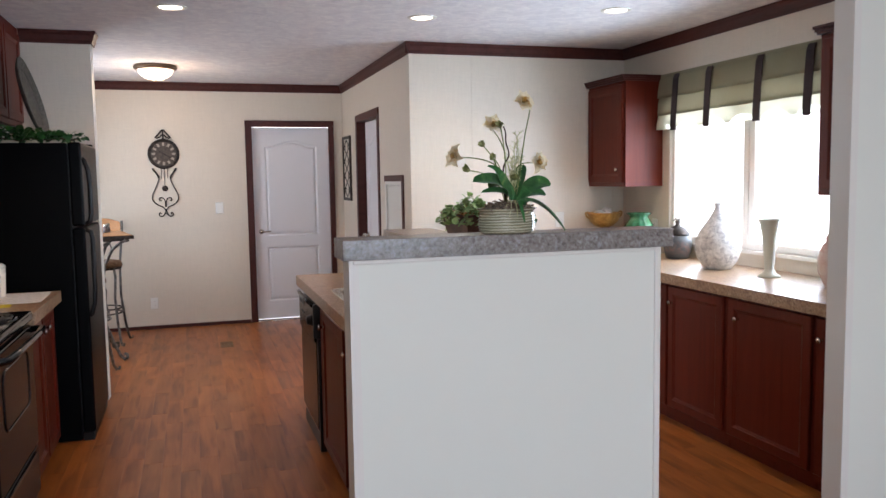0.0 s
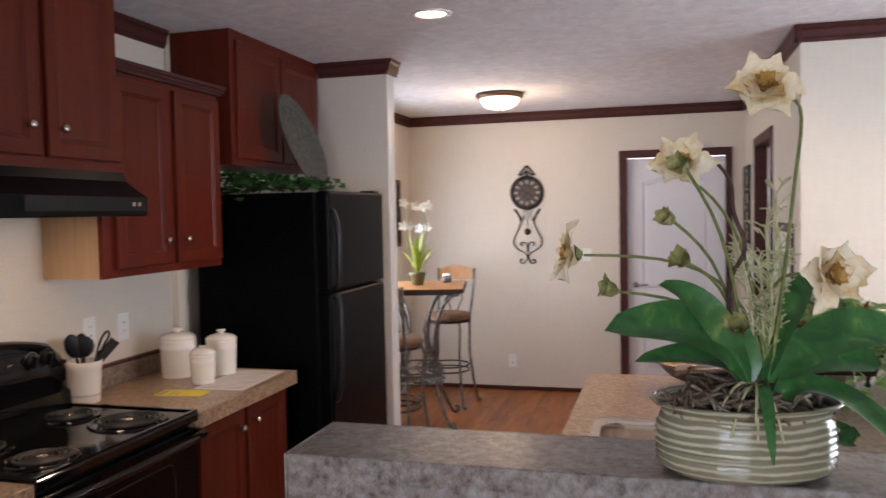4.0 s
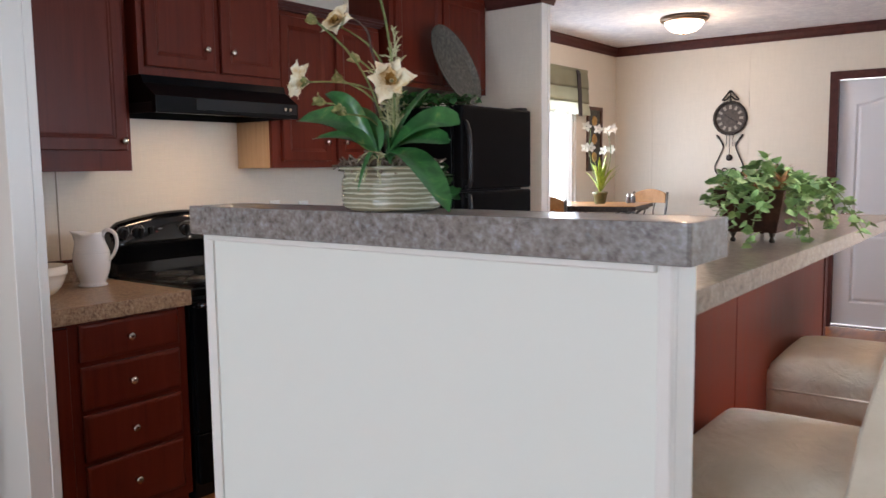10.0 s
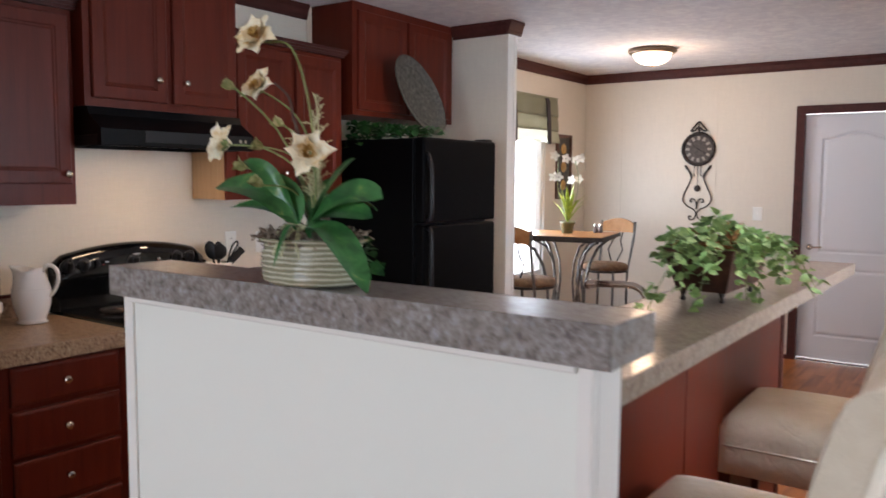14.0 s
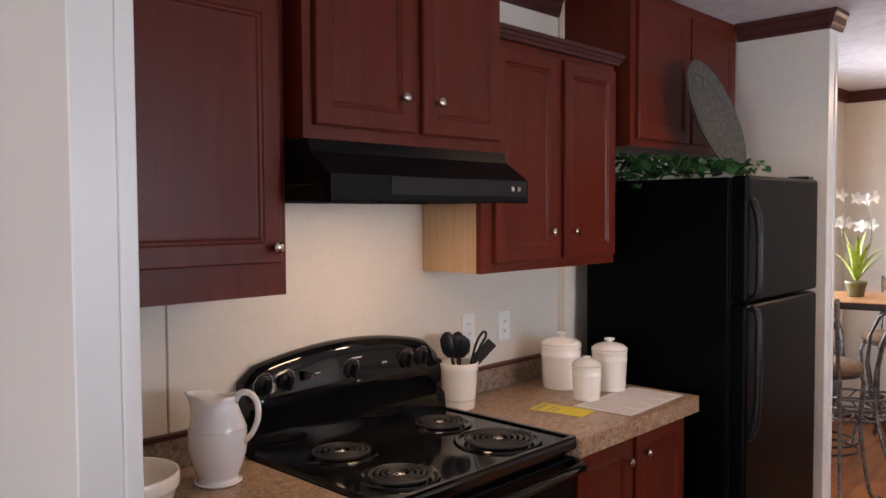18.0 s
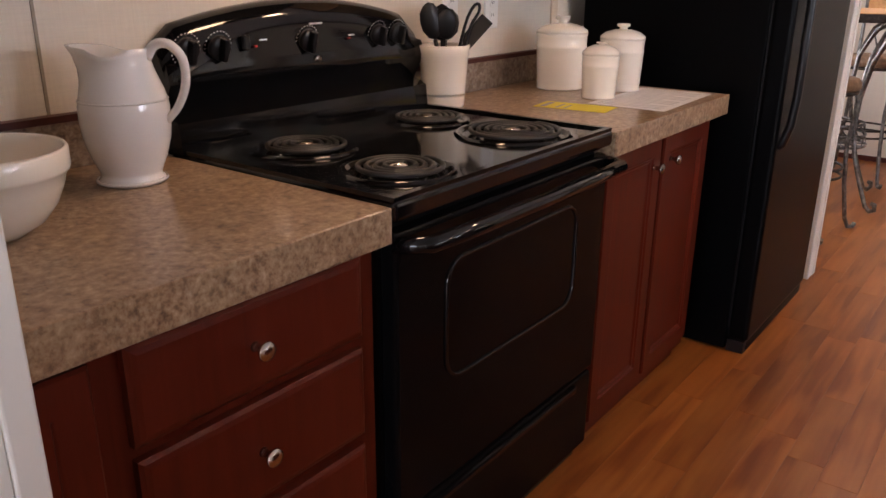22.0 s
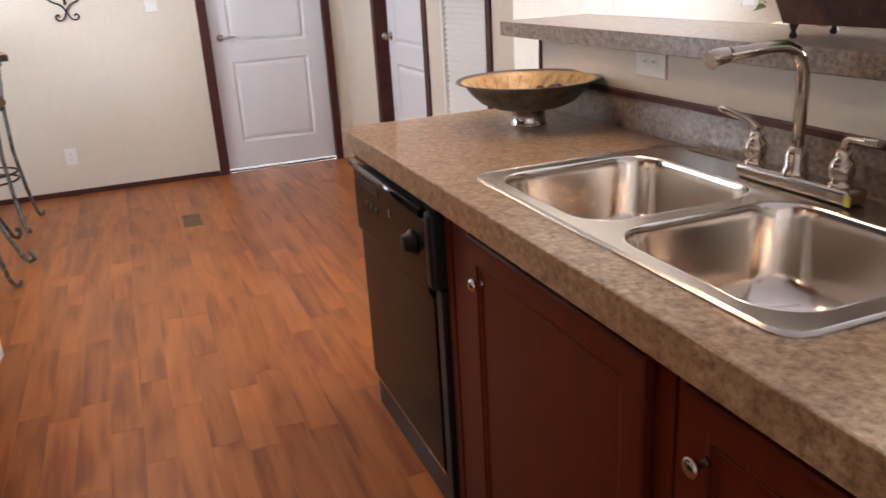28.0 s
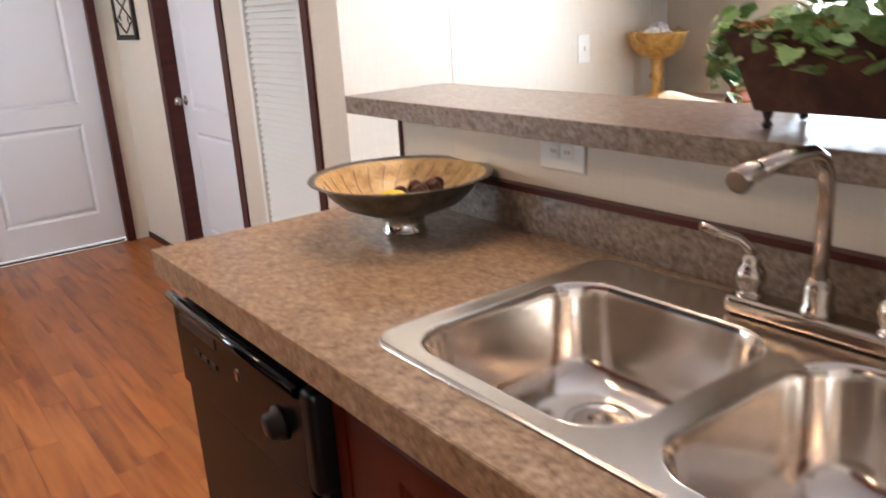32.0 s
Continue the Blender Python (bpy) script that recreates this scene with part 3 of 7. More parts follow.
def cab_front(cab, kind, u0, u1, v0, v1, ku=None, kv=None):
    """A door or drawer front lying on the face of a cabinet (face at y=0)."""
    bm = nested(bmesh.new(), u0, u1, v0, v1, [(i, d - 0.020) for i, d in (DOOR_PROFILE if kind == "door" else DRAWER_PROFILE)], -0.001)
    ob = part(kind if kind == "door" else "drawer_front", bm, M["cherry"], cab)
    if ku is not None:
        knob(ob, ku, kv, -0.020)
    return ob


def cabinet(name, m, w, h, d, label, toe=False, side=None, group="kitchen cabinets", hollow=False):
    """Carcass: x along the front, y into the wall, z up; the face frame stands at y=0."""
    c = thing(name, label, "cabinet", m, group)
    z0 = 0.055 if toe else 0.0
    if hollow:
        part("floor_panel", one(0.02, w - 0.02, 0.019, d, z0, z0 + 0.018), M["cherry"], c)
        for u in (0.003, w - 0.020):
            part("side_panel", one(u, u + 0.017, 0.019, d, z0, 0.70), M["cherry"], c)
        part("front_rail", one(0.036, w - 0.036, 0.003, 0.018, z0 + 0.03, h - 0.03), M["cherry"], c)
    else:
        part("body", one(0.003, w - 0.003, 0.0185, d, z0, h - 0.002), side or M["cherry"], c)
    if toe:
        part("toe_kick", one(0.003, w - 0.003, 0.028, 0.045, 0, z0 - 0.001), M["cherry"], c)
    if not hollow:
        part("face_frame", one(0.0015, w - 0.0015, -0.001, 0.018, z0, h), M["cherry"], c)
    else:
        part("face_frame", boxes((0.0015, 0.035, -0.001, 0.018, z0, h), (w - 0.035, w - 0.0015, -0.001, 0.018, z0, h), (0.035, w - 0.035, -0.001, 0.018, z0, z0 + 0.03), (0.035, w - 0.035, -0.001, 0.018, h - 0.03, h)), M["cherry"], c)
    return c


def cab_crown(c, w, h, d, front=0.02):
    part("cornice", boxes((-0.006, w + 0.006, -front - 0.006, d, h - 0.002, h + 0.012), (-0.014, w + 0.014, -front - 0.014, d, h + 0.012, h + 0.026), (-0.020, w + 0.020, -front - 0.022, d, h + 0.026, h + 0.042)), M["cherry_h"], c)


FX = -0.52      # face frames of the upper cabinets on the kitchen wall
# upper cabinet beside the hood
w = 3.675 - 3.06
c = cabinet("wall_cabinet", pose(-0.502, 3.06, 1.41, 0, 0, 90), w, 0.79, -0.502 - XL - 0.002, "dark cherry wall cabinet next to the range hood")
cab_front(c, "door", 0.03, w - 0.025, 0.085, 0.765, 0.564, 0.125)
cab_crown(c, w, 0.79, -0.502 - XL - 0.002)
# over the hood, taller and deeper
c = cabinet("wall_cabinet", pose(-0.43, 3.68, 1.815, 0, 0, 90), 0.785, CEIL - 1.815 - 0.002, -0.43 - XL - 0.002, "dark cherry cabinet above the range hood reaching the ceiling")
cab_front(c, "door", 0.031, 0.384, 0.035, 0.66, 0.328, 0.130)
cab_front(c, "door", 0.418, 0.765, 0.035, 0.66, 0.470, 0.130)
# between hood and refrigerator, pale wood side
w = 5.30 - 4.47
c = cabinet("wall_cabinet", pose(FX, 4.47, 1.415, 0, 0, 90), w, 0.80, FX - XL - 0.002, "dark cherry wall cabinet with a pale wood side", side=M["maple"])
cab_front(c, "door", 0.061, 0.418, 0.035, 0.775, 0.364, 0.135)
cab_front(c, "door", 0.462, w - 0.015, 0.035, 0.775, 0.508, 0.135)
part("side_edge", one(0.0005, 0.03, -0.0015, 0.02, -0.001, 0.80), M["cherry"], c)
cab_crown(c, w, 0.80, FX - XL - 0.002)
# above the refrigerator
w = 6.34 - 5.34
c = cabinet("wall_cabinet", pose(-0.47, 5.34, 1.895, 0, 0, 90), w, CEIL - 1.895 - 0.002, -0.47 - XL - 0.002, "dark cherry cabinet above the refrigerator")
cab_front(c, "door", 0.04, 0.49, 0.03, 0.60)
cab_front(c, "door", 0.51, w - 0.04, 0.03, 0.60)

BF = -0.18     # face of the base cabinets on the kitchen wall
BASE_H = 0.858
c = cabinet("base_cabinet", pose(BF, 3.06, 0, 0, 0, 90), 0.62, BASE_H, BF - XL - 0.002, "dark cherry drawer base with four drawers", toe=True)
cab_front(c, "door", 0.01, 0.115, 0.095, 0.845)
for z0, z1 in ((0.706, 0.848), (0.522, 0.686), (0.325, 0.502), (0.100, 0.307)):
    cab_front(c, "drawer", 0.160, 0.578, z0, z1, 0.353, (z0 + z1) / 2)
c = cabinet("base_cabinet", pose(-0.196, 4.503, 0, 0, 0, 90), 0.777, BASE_H, -0.196 - XL - 0.002, "dark cherry base cabinet with two doors", toe=True)
cab_front(c, "door", 0.040, 0.378, 0.095, 0.845, 0.330, 0.767)
cab_front(c, "door", 0.398, 0.752, 0.095, 0.845, 0.448, 0.772)


def counter(name, x0, x1, y0, y1, label, lip=None):
    return slab(name, x0, x1, y0, y1, BASE_H + 0.002, 0.920, lip or "r", label)


counter("countertop", XL + 0.001, -0.142, 3.056, 3.690, "grey-brown mottled laminate worktop")
counter("countertop", XL + 0.001, -0.140, 4.500, 5.300, "grey-brown mottled laminate worktop")
for y0, y1 in ((3.056, 3.690), (4.500, 5.300)):
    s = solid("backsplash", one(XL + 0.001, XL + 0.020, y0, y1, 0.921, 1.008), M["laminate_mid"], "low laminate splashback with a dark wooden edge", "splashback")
    part("edge_trim", one(XL + 0.001, XL + 0.026, y0, y1, 1.009, 1.022), M["cherry_h"], s, "dark cherry strip")

# window side
RF = 3.36
for y0, y1, doors in ((3.06, 3.392, ((0.017, 0.310, 0.06),)), (3.392, 4.04, ((0.025, 0.632, 0.112),)),
                      (4.04, 5.15, ((0.03, 0.545, 0.50), (0.565, 1.086, 0.61))), (5.15, 6.275, ((0.03, 0.552, 0.51), (0.573, 1.095, 0.615)))):
    c = cabinet("base_cabinet", pose(RF, y1, 0, 0, 0, -90), y1 - y0, BASE_H, XR - RF - 0.002, "dark cherry base cabinet under the window", toe=True)
    for u0, u1, k in doors:
        cab_front(c, "door", u0, u1, 0.095, 0.845, k, 0.745)
counter("countertop", 3.32, XR - 0.001, 3.056, YC - 0.001, "grey-brown laminate worktop under the window", "l")
w = YC - 5.70 - 0.003
c = cabinet("wall_cabinet", pose(3.70, YC - 0.003, 1.435, 0, 0, -90), w, 0.79, XR - 3.70 - 0.002, "dark cherry wall cabinet beside the window")
cab_front(c, "door", 0.02, w - 0.03, 0.03, 0.765, w - 0.075, 0.13)
cab_crown(c, w, 0.79, XR - 3.70 - 0.002)
w = 3.775 - 3.06
c = cabinet("wall_cabinet", pose(3.70, 3.775, 1.40, 0, 0, -90), w, 0.82, XR - 3.70 - 0.002, "dark cherry wall cabinet beside the window")
cab_front(c, "door", 0.03, 0.345, 0.03, 0.795, 0.30, 0.13)
cab_front(c, "door", 0.37, w - 0.03, 0.03, 0.795, 0.415, 0.13)
cab_crown(c, w, 0.82, XR - 3.70 - 0.002)

# island: sink side
IF = 1.235
c = cabinet("base_cabinet", pose(IF, 4.738, 0, 0, 0, -90), 0.84, BASE_H, 1.862 - IF, "dark cherry sink cabinet with a wide door", toe=True, hollow=True)
cab_front(c, "door", 0.165, 0.790, 0.095, 0.835, 0.250, 0.755)
c = cabinet("base_cabinet", pose(IF, 3.895, 0, 0, 0, -90), 0.89, BASE_H, 1.862 - IF, "dark cherry island cabinet with two doors", toe=True, hollow=True)
cab_front(c, "door", 0.030, 0.43, 0.095, 0.835, 0.085, 0.752)
cab_front(c, "door", 0.455, 0.865, 0.095, 0.835, 0.80, 0.752)
SX0, SX1, SY0, SY1 = 1.309, 1.775, 3.80, 4.664     # cut-out for the sink
Z0, Z1 = BASE_H + 0.002, 0.920
top = thing("island_countertop", "grey-brown mottled laminate island worktop with a sink", "countertop", pose(0, 0, 0))
bm = bmesh.new()
for b in ((1.202, SX0, 2.997, 5.465), (SX1, 1.862, 2.997, 5.465), (SX0, SX1, 2.997, SY0), (SX0, SX1, SY1, 5.465)):
    box(bm, *b, Z0, Z1 - 0.0005)
bmesh.ops.remove_doubles(bm, verts=bm.verts[:], dist=0.0005)
part("board", bm, M["laminate"], top)
part("edge_strip", one(1.197, 1.202, 2.997, 5.47, Z0 - 0.001, Z1, 0.0015, 1), M["laminate"], top)
part("edge_strip", one(1.202, 1.862, 5.465, 5.47, Z0 - 0.001, Z1, 0.0015, 1), M["laminate"], top)
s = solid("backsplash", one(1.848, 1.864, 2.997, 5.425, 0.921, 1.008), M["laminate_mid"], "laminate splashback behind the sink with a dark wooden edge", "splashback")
part("edge_trim", one(1.841, 1.864, 2.997, 5.425, 1.009, 1.022), M["cherry_h"], s, "dark cherry strip")

# ---- dishwasher ----
DW = 0.675
dw = thing("dishwasher", "black built-in dishwasher with a round dial", "dishwasher", pose(IF - 0.020, 5.415, 0, 0, 0, -90))
M["black_gloss"] = mat("glossy_black_door", (0.004, 0.004, 0.0045), 0.20, spec=0.08)
part("body", one(0.0, DW, 0.04, 0.60, 0.0, 0.850), M["black_matt"], dw)
part("door", one(0.004, DW - 0.045, 0.0, 0.04, 0.118, 0.612, 0.006, 2), M["black_gloss"], dw)
part("side_strip", one(DW - 0.042, DW - 0.002, 0.004, 0.04, 0.0, 0.640, 0.004, 2), M["black_matt"], dw)
cp = part("control_panel", one(0.004, DW - 0.045, -0.010, 0.04, 0.617, 0.812, 0.008, 2), M["black_gloss"], dw, "glossy black control panel")
part("end_cap", one(DW - 0.043, DW - 0.003, -0.018, 0.04, 0.645, 0.836, 0.012, 3), M["black_matt"], cp)
part("grip", tube(bmesh.new(), [(0.006, -0.010, 0.826), (0.10, -0.016, 0.827), (DW / 2, -0.018, 0.828), (DW - 0.044, -0.016, 0.827)], 0.0125, 12), M["black"], cp, "rounded glossy top grip")
part("vent_recess", one(0.05, 0.25, -0.0115, -0.008, 0.770, 0.796, 0.001, 1), M["black_matt"], cp)
bm = lathe(bmesh.new(), [(0, 0), (0.032, 0), (0.032, 0.006), (0.026, 0.010), (0.023, 0.024), (0.018, 0.028), (0, 0.028)], 24)
bmesh.ops.transform(bm, matrix=Matrix.Translation((0.530, -0.010, 0.727)) @ Matrix.Rotation(radians(90), 4, "X"), verts=bm.verts[:])
part("dial", bm, M["black_matt"], cp)
part("badge", one(0.345, 0.357, -0.0125, -0.009, 0.742, 0.764), M["nickel"], cp)
for i in range(3):
    part("button", one(0.12 + 0.045 * i, 0.15 + 0.045 * i, -0.0125, -0.009, 0.722, 0.734, 0.001, 1), M["black_matt"], cp)
part("toe_panel", one(0.004, DW - 0.045, 0.012, 0.04, 0.0, 0.104), M["black_matt"], dw)
part("toe_strip", one(0.004, DW - 0.045, 0.004, 0.012, 0.104, 0.112), M["chrome"], dw)

# ---- sink ----
sink = thing("kitchen_sink", "double-bowl stainless steel sink with a chrome faucet deck", "sink", pose(0, 0, 0))


def round_rect(x0, x1, y0, y1, r, n=6):
    out = []
    for cx, cy, a in ((x1 - r, y1 - r, 0), (x0 + r, y1 - r, 90), (x0 + r, y0 + r, 180), (x1 - r, y0 + r, 270)):
        for i in range(n + 1):
            q = radians(a + 90 * i / n)
            out.append((cx + r * math.cos(q), cy + r * math.sin(q)))
    return out


def bowl(x0, x1, y0, y1):
    bm = bmesh.new()
    prof = [(0.0, 0.9255, 0.085), (0.0015, 0.9262, 0.085), (0.0035, 0.9255, 0.084), (0.006, 0.921, 0.083), (0.008, 0.913, 0.083), (0.010, 0.900, 0.083), (0.020, 0.800, 0.086), (0.024, 0.785, 0.088), (0.032, 0.768, 0.090),
            (0.044, 0.755, 0.090), (0.060, 0.747, 0.086), (0.080, 0.743, 0.078), (0.11, 0.741, 0.060)]
    rings = [[bm.verts.new((x, y, z)) for x, y in round_rect(x0 + i, x1 - i, y0 + i, y1 - i, r, 10)] for i, z, r in prof]
    for a, b in zip(rings, rings[1:]):
        for k in range(len(a)):
            bm.faces.new((a[k], b[k], b[(k + 1) % len(a)], a[(k + 1) % len(a)]))
    mid = bm.verts.new(((x0 + x1) / 2, (y0 + y1) / 2, 0.738))
    for k in range(len(rings[-1])):
        bm.faces.new((rings[-1][k], mid, rings[-1][(k + 1) % len(rings[-1])]))
    bmesh.ops.recalc_face_normals(bm, faces=bm.faces[:])
    bmesh.ops.reverse_faces(bm, faces=bm.faces[:])
    for f in bm.faces:
        f.smooth = True
    return bm


BX0, BX1 = 1.314, 1.708
BOWLS = ((BX0, BX1, 3.806, 4.210), (BX0, BX1, 4.248, 4.656))
for b in BOWLS:
    bo = part("bowl", bowl(*b), M["steel"], sink)
    cx, cy = 1.586, (b[2] + b[3]) / 2 + 0.045
    part("drain", lathe(bmesh.new(), [(0.058, 0.743), (0.056, 0.748), (0.047, 0.747), (0.041, 0.742), (0.02, 0.7405), (0.0, 0.7405)], 28, cx, cy), M["chrome"], bo, "chrome drain ring")
    part("basket", lathe(bmesh.new(), [(0.043, 0.746), (0.036, 0.7435), (0.012, 0.7435), (0.011, 0.752), (0.007, 0.757), (0.0, 0.758)], 24, cx, cy), M["nickel"], bo, "grey drain basket")


def ring_plate(outer, inners, z, top):
    """The sink's flat rim: fill between the outer rounded rectangle and the bowls."""
    bm = bmesh.new()
    loops = []
    for pts in [outer] + inners:
        vs = [bm.verts.new((x, y, z)) for x, y in pts]
        loops.append([bm.edges.new((vs[i], vs[(i + 1) % len(vs)])) for i in range(len(vs))])
    bmesh.ops.triangle_fill(bm, use_beauty=True, use_dissolve=False, edges=[e for l in loops for e in l])
    bmesh.ops.recalc_face_normals(bm, faces=bm.faces[:])
    for f in bm.faces:
        if f.normal.z < 0:
            f.normal_flip()
    # rolled outer lip
    o2 = round_rect(1.291 - 0.007, 1.806 + 0.007, 3.772 - 0.007, 4.690 + 0.007, 0.047)
    a = [bm.verts.new((x, y, z)) for x, y in outer]
    m2 = round_rect(1.291 - 0.003, 1.806 + 0.003, 3.772 - 0.003, 4.690 + 0.003, 0.043)
    mid = [bm.verts.new((x, y, z + 0.002)) for x, y in m2]
    b = [bm.verts.new((x, y, 0.9205)) for x, y in o2]
    for p, q in ((a, mid), (mid, b)):
        for k in range(len(p)):
            f = bm.faces.new((p[k], p[(k + 1) % len(p)], q[(k + 1) % len(q)], q[k]))
            f.smooth = True
    bmesh.ops.recalc_face_normals(bm, faces=[f for f in bm.faces])
    return bm


part("rim", ring_plate(round_rect(1.291, 1.806, 3.772, 4.690, 0.04), [round_rect(b[0], b[1], b[2], b[3], 0.085, 10) for b in BOWLS], 0.9255, 0.93), M["steel_rim"], sink)
part("hole_cover", lathe(bmesh.new(), [(0.026, 0.9256), (0.024, 0.930), (0.018, 0.932), (0, 0.932)], 20, 1.775, 3.955), M["chrome"], sink)

faucet = thing("kitchen_faucet", "satin nickel two-handle faucet with a high arched spout", "faucet", pose(1.758, 4.245, 0.9265))
part("base_plate", one(-0.026, 0.026, -0.145, 0.135, 0, 0.030, 0.009, 3), M["faucet"], faucet)
part("collar", lathe(bmesh.new(), [(0.025, 0.029), (0.024, 0.040), (0.021, 0.044), (0.022, 0.066), (0.017, 0.078), (0.013, 0.082), (0.0, 0.083)], 20), M["faucet"], faucet)
arch_pts = [(0, 0, 0.07), (0, 0, 0.19), (-0.002, 0, 0.214), (-0.010, 0, 0.238), (-0.026, 0, 0.257), (-0.050, 0, 0.267), (-0.085, 0, 0.268), (-0.19, 0, 0.262)]
part("spout", tube(bmesh.new(), arch_pts, 0.0115, 16), M["faucet"], faucet)
bm = tube(bmesh.new(), [(-0.172, 0, 0.2632), (-0.178, 0, 0.263), (-0.198, 0, 0.261), (-0.212, 0, 0.256)], 0.0135, 16, taper=0.0155)
part("aerator", bm, M["faucet"], faucet)
for s in (-1, 1):
    y = s * 0.105
    bm = lathe(bmesh.new(), [(0.022, 0.029), (0.021, 0.034), (0.016, 0.037), (0.021, 0.046), (0.023, 0.060), (0.020, 0.072), (0.013, 0.080), (0.015, 0.086), (0.010, 0.094), (0.0, 0.096)], 20, 0, y)
    handle = part("handle", bm, M["faucet"], faucet)
    if s > 0:
        path = [(0.0, y, 0.088), (-0.004, y + 0.004, 0.104), (-0.014, y + 0.016, 0.118), (-0.030, y + 0.036, 0.126), (-0.048, y + 0.058, 0.138)]
    else:
        path = [(0.0, y, 0.088), (-0.002, y - 0.004, 0.106), (-0.006, y - 0.018, 0.117), (-0.012, y - 0.050, 0.118), (-0.018, y - 0.085, 0.121)]
    part("lever", tube(bmesh.new(), path, 0.0085, 10, taper=0.0072), M["faucet"], handle)
part("tag", one(-0.026, -0.022, -0.150, -0.139, 0.004, 0.022), mat("yellow_sticker", (0.6, 0.55, 0.05), 0.5), faucet, "yellow sticker")

# ---- refrigerator ----
fr = thing("refrigerator", "tall black top-freezer refrigerator with curved handles", "refrigerator", pose(-0.012, 5.425, 0, 0, 0, 90))
FW = 0.755
part("body", one(0.0, FW, 0.075, 0.72, 0.006, 1.755, 0.006, 2), M["black_tex"], fr)
for nm, z0, z1 in (("freezer_door", 1.275, 1.76), ("fridge_door", 0.050, 1.262)):
    dr = part(nm, one(0.0, FW, 0.0, 0.07, z0, z1, 0.014, 3), M["black_tex"], fr)
    hb = bmesh.new()
    if nm == "freezer_door":
        tube(hb, [(0.030, 0.0, 1.285), (0.030, -0.026, 1.30), (0.030, -0.034, 1.34), (0.030, -0.034, 1.52), (0.030, -0.028, 1.60), (0.030, -0.010, 1.655), (0.030, 0.002, 1.665)], 0.014, 10)
    else:
        tube(hb, [(0.030, 0.0, 1.25), (0.030, -0.026, 1.24), (0.030, -0.034, 1.20), (0.030, -0.034, 0.92), (0.030, -0.028, 0.82), (0.030, -0.010, 0.755), (0.030, 0.002, 0.745)], 0.014, 10)
    part("handle", hb, M["black_matt"], dr, "curved black handle")
part("gasket", one(0.01, FW - 0.01, 0.070, 0.076, 0.09, 1.75), M["black_matt"], fr)
part("kick_grille", boxes((0.002, FW - 0.002, 0.010, 0.07, 0.003, 0.047), *[(0.03, FW - 0.03, 0.006, 0.010, 0.012 + 0.010 * i, 0.016 + 0.010 * i) for i in range(3)]), M["black_matt"], fr)
for u in (0.06, FW - 0.06):
    part("foot", lathe(bmesh.new(), [(0, 0), (0.02, 0), (0.02, 0.015), (0.01, 0.02), (0.01, 0.03), (0, 0.03)], 12, u, 0.10), M["black_matt"], fr)
part("top_hinge", one(FW - 0.10, FW - 0.03, 0.01, 0.10, 1.755, 1.775, 0.006, 2), M["black_matt"], fr)

# ---- range hood ----
hood = thing("range_hood", "black under-cabinet range hood", "range hood", pose(-0.43, 3.68, 1.665, 0, 0, 90))
bm = bmesh.new()
HW = 0.785
prof = [(0.368, -0.012), (0.352, -0.012), (0.350, 0.030), (-0.088, 0.030), (-0.090, -0.014), (-0.111, -0.014), (-0.115, -0.010), (-0.115, 0.055), (-0.105, 0.062), (-0.03, 0.115), (-0.018, 0.148), (0.368, 0.148)]
ends = [[bm.verts.new((u, y, z)) for y, z in prof] for u in (0.0, HW)]
for i in range(len(prof)):
    j = (i + 1) % len(prof)
    bm.faces.new((ends[0][i], ends[0][j], ends[1][j], ends[1][i]))
bm.faces.new(ends[0])
bm.faces.new(ends[1][::-1])
bmesh.ops.recalc_face_normals(bm, faces=bm.faces[:])
part("body", bm, mat("black_hood_enamel", (0.004, 0.004, 0.0045), 0.30, spec=0.10), hood)
part("vent_lip", one(0.20, HW - 0.01, -0.117, -0.114, 0.006, 0.053), M["black_matt"], hood)
part("switch", boxes((HW - 0.09, HW - 0.075, -0.121, -0.116, 0.022, 0.036), (HW - 0.06, HW - 0.045, -0.121, -0.116, 0.022, 0.036)), M["nickel"], hood)
for u in (0.0005, HW - 0.0045):
    part("end_lip", one(u, u + 0.004, -0.0885, 0.351, -0.012, 0.0295), M["black_matt"], hood)
part("lamp_lens", one(0.33, 0.455, -0.055, -0.020, 0.022, 0.029), M["bulb"], hood, "lit hood lamp lens")
part("filter", one(0.12, HW - 0.12, -0.010, 0.28, 0.020, 0.029), M["coil"], hood, "dark mesh grease filter")

# ---- range ----
SW = 0.796
rg = thing("electric_range", "black electric range with four coil burners", "range", pose(-0.145, 3.698, 0, 0, 0, 90))
part("body", one(0.004, SW - 0.004, 0.045, 0.64, 0.02, 0.888), M["black_matt"], rg)
ct = part("cooktop", one(0.0, SW, 0.0, 0.60, 0.888, 0.926, 0.010, 3), M["black"], rg)
part("cooktop_rim", boxes((0.004, SW - 0.004, 0.004, 0.018, 0.924, 0.932), (0.004, 0.018, 0.018, 0.58, 0.924, 0.932), (SW - 0.018, SW - 0.004, 0.018, 0.58, 0.924, 0.932)), M["black"], ct)
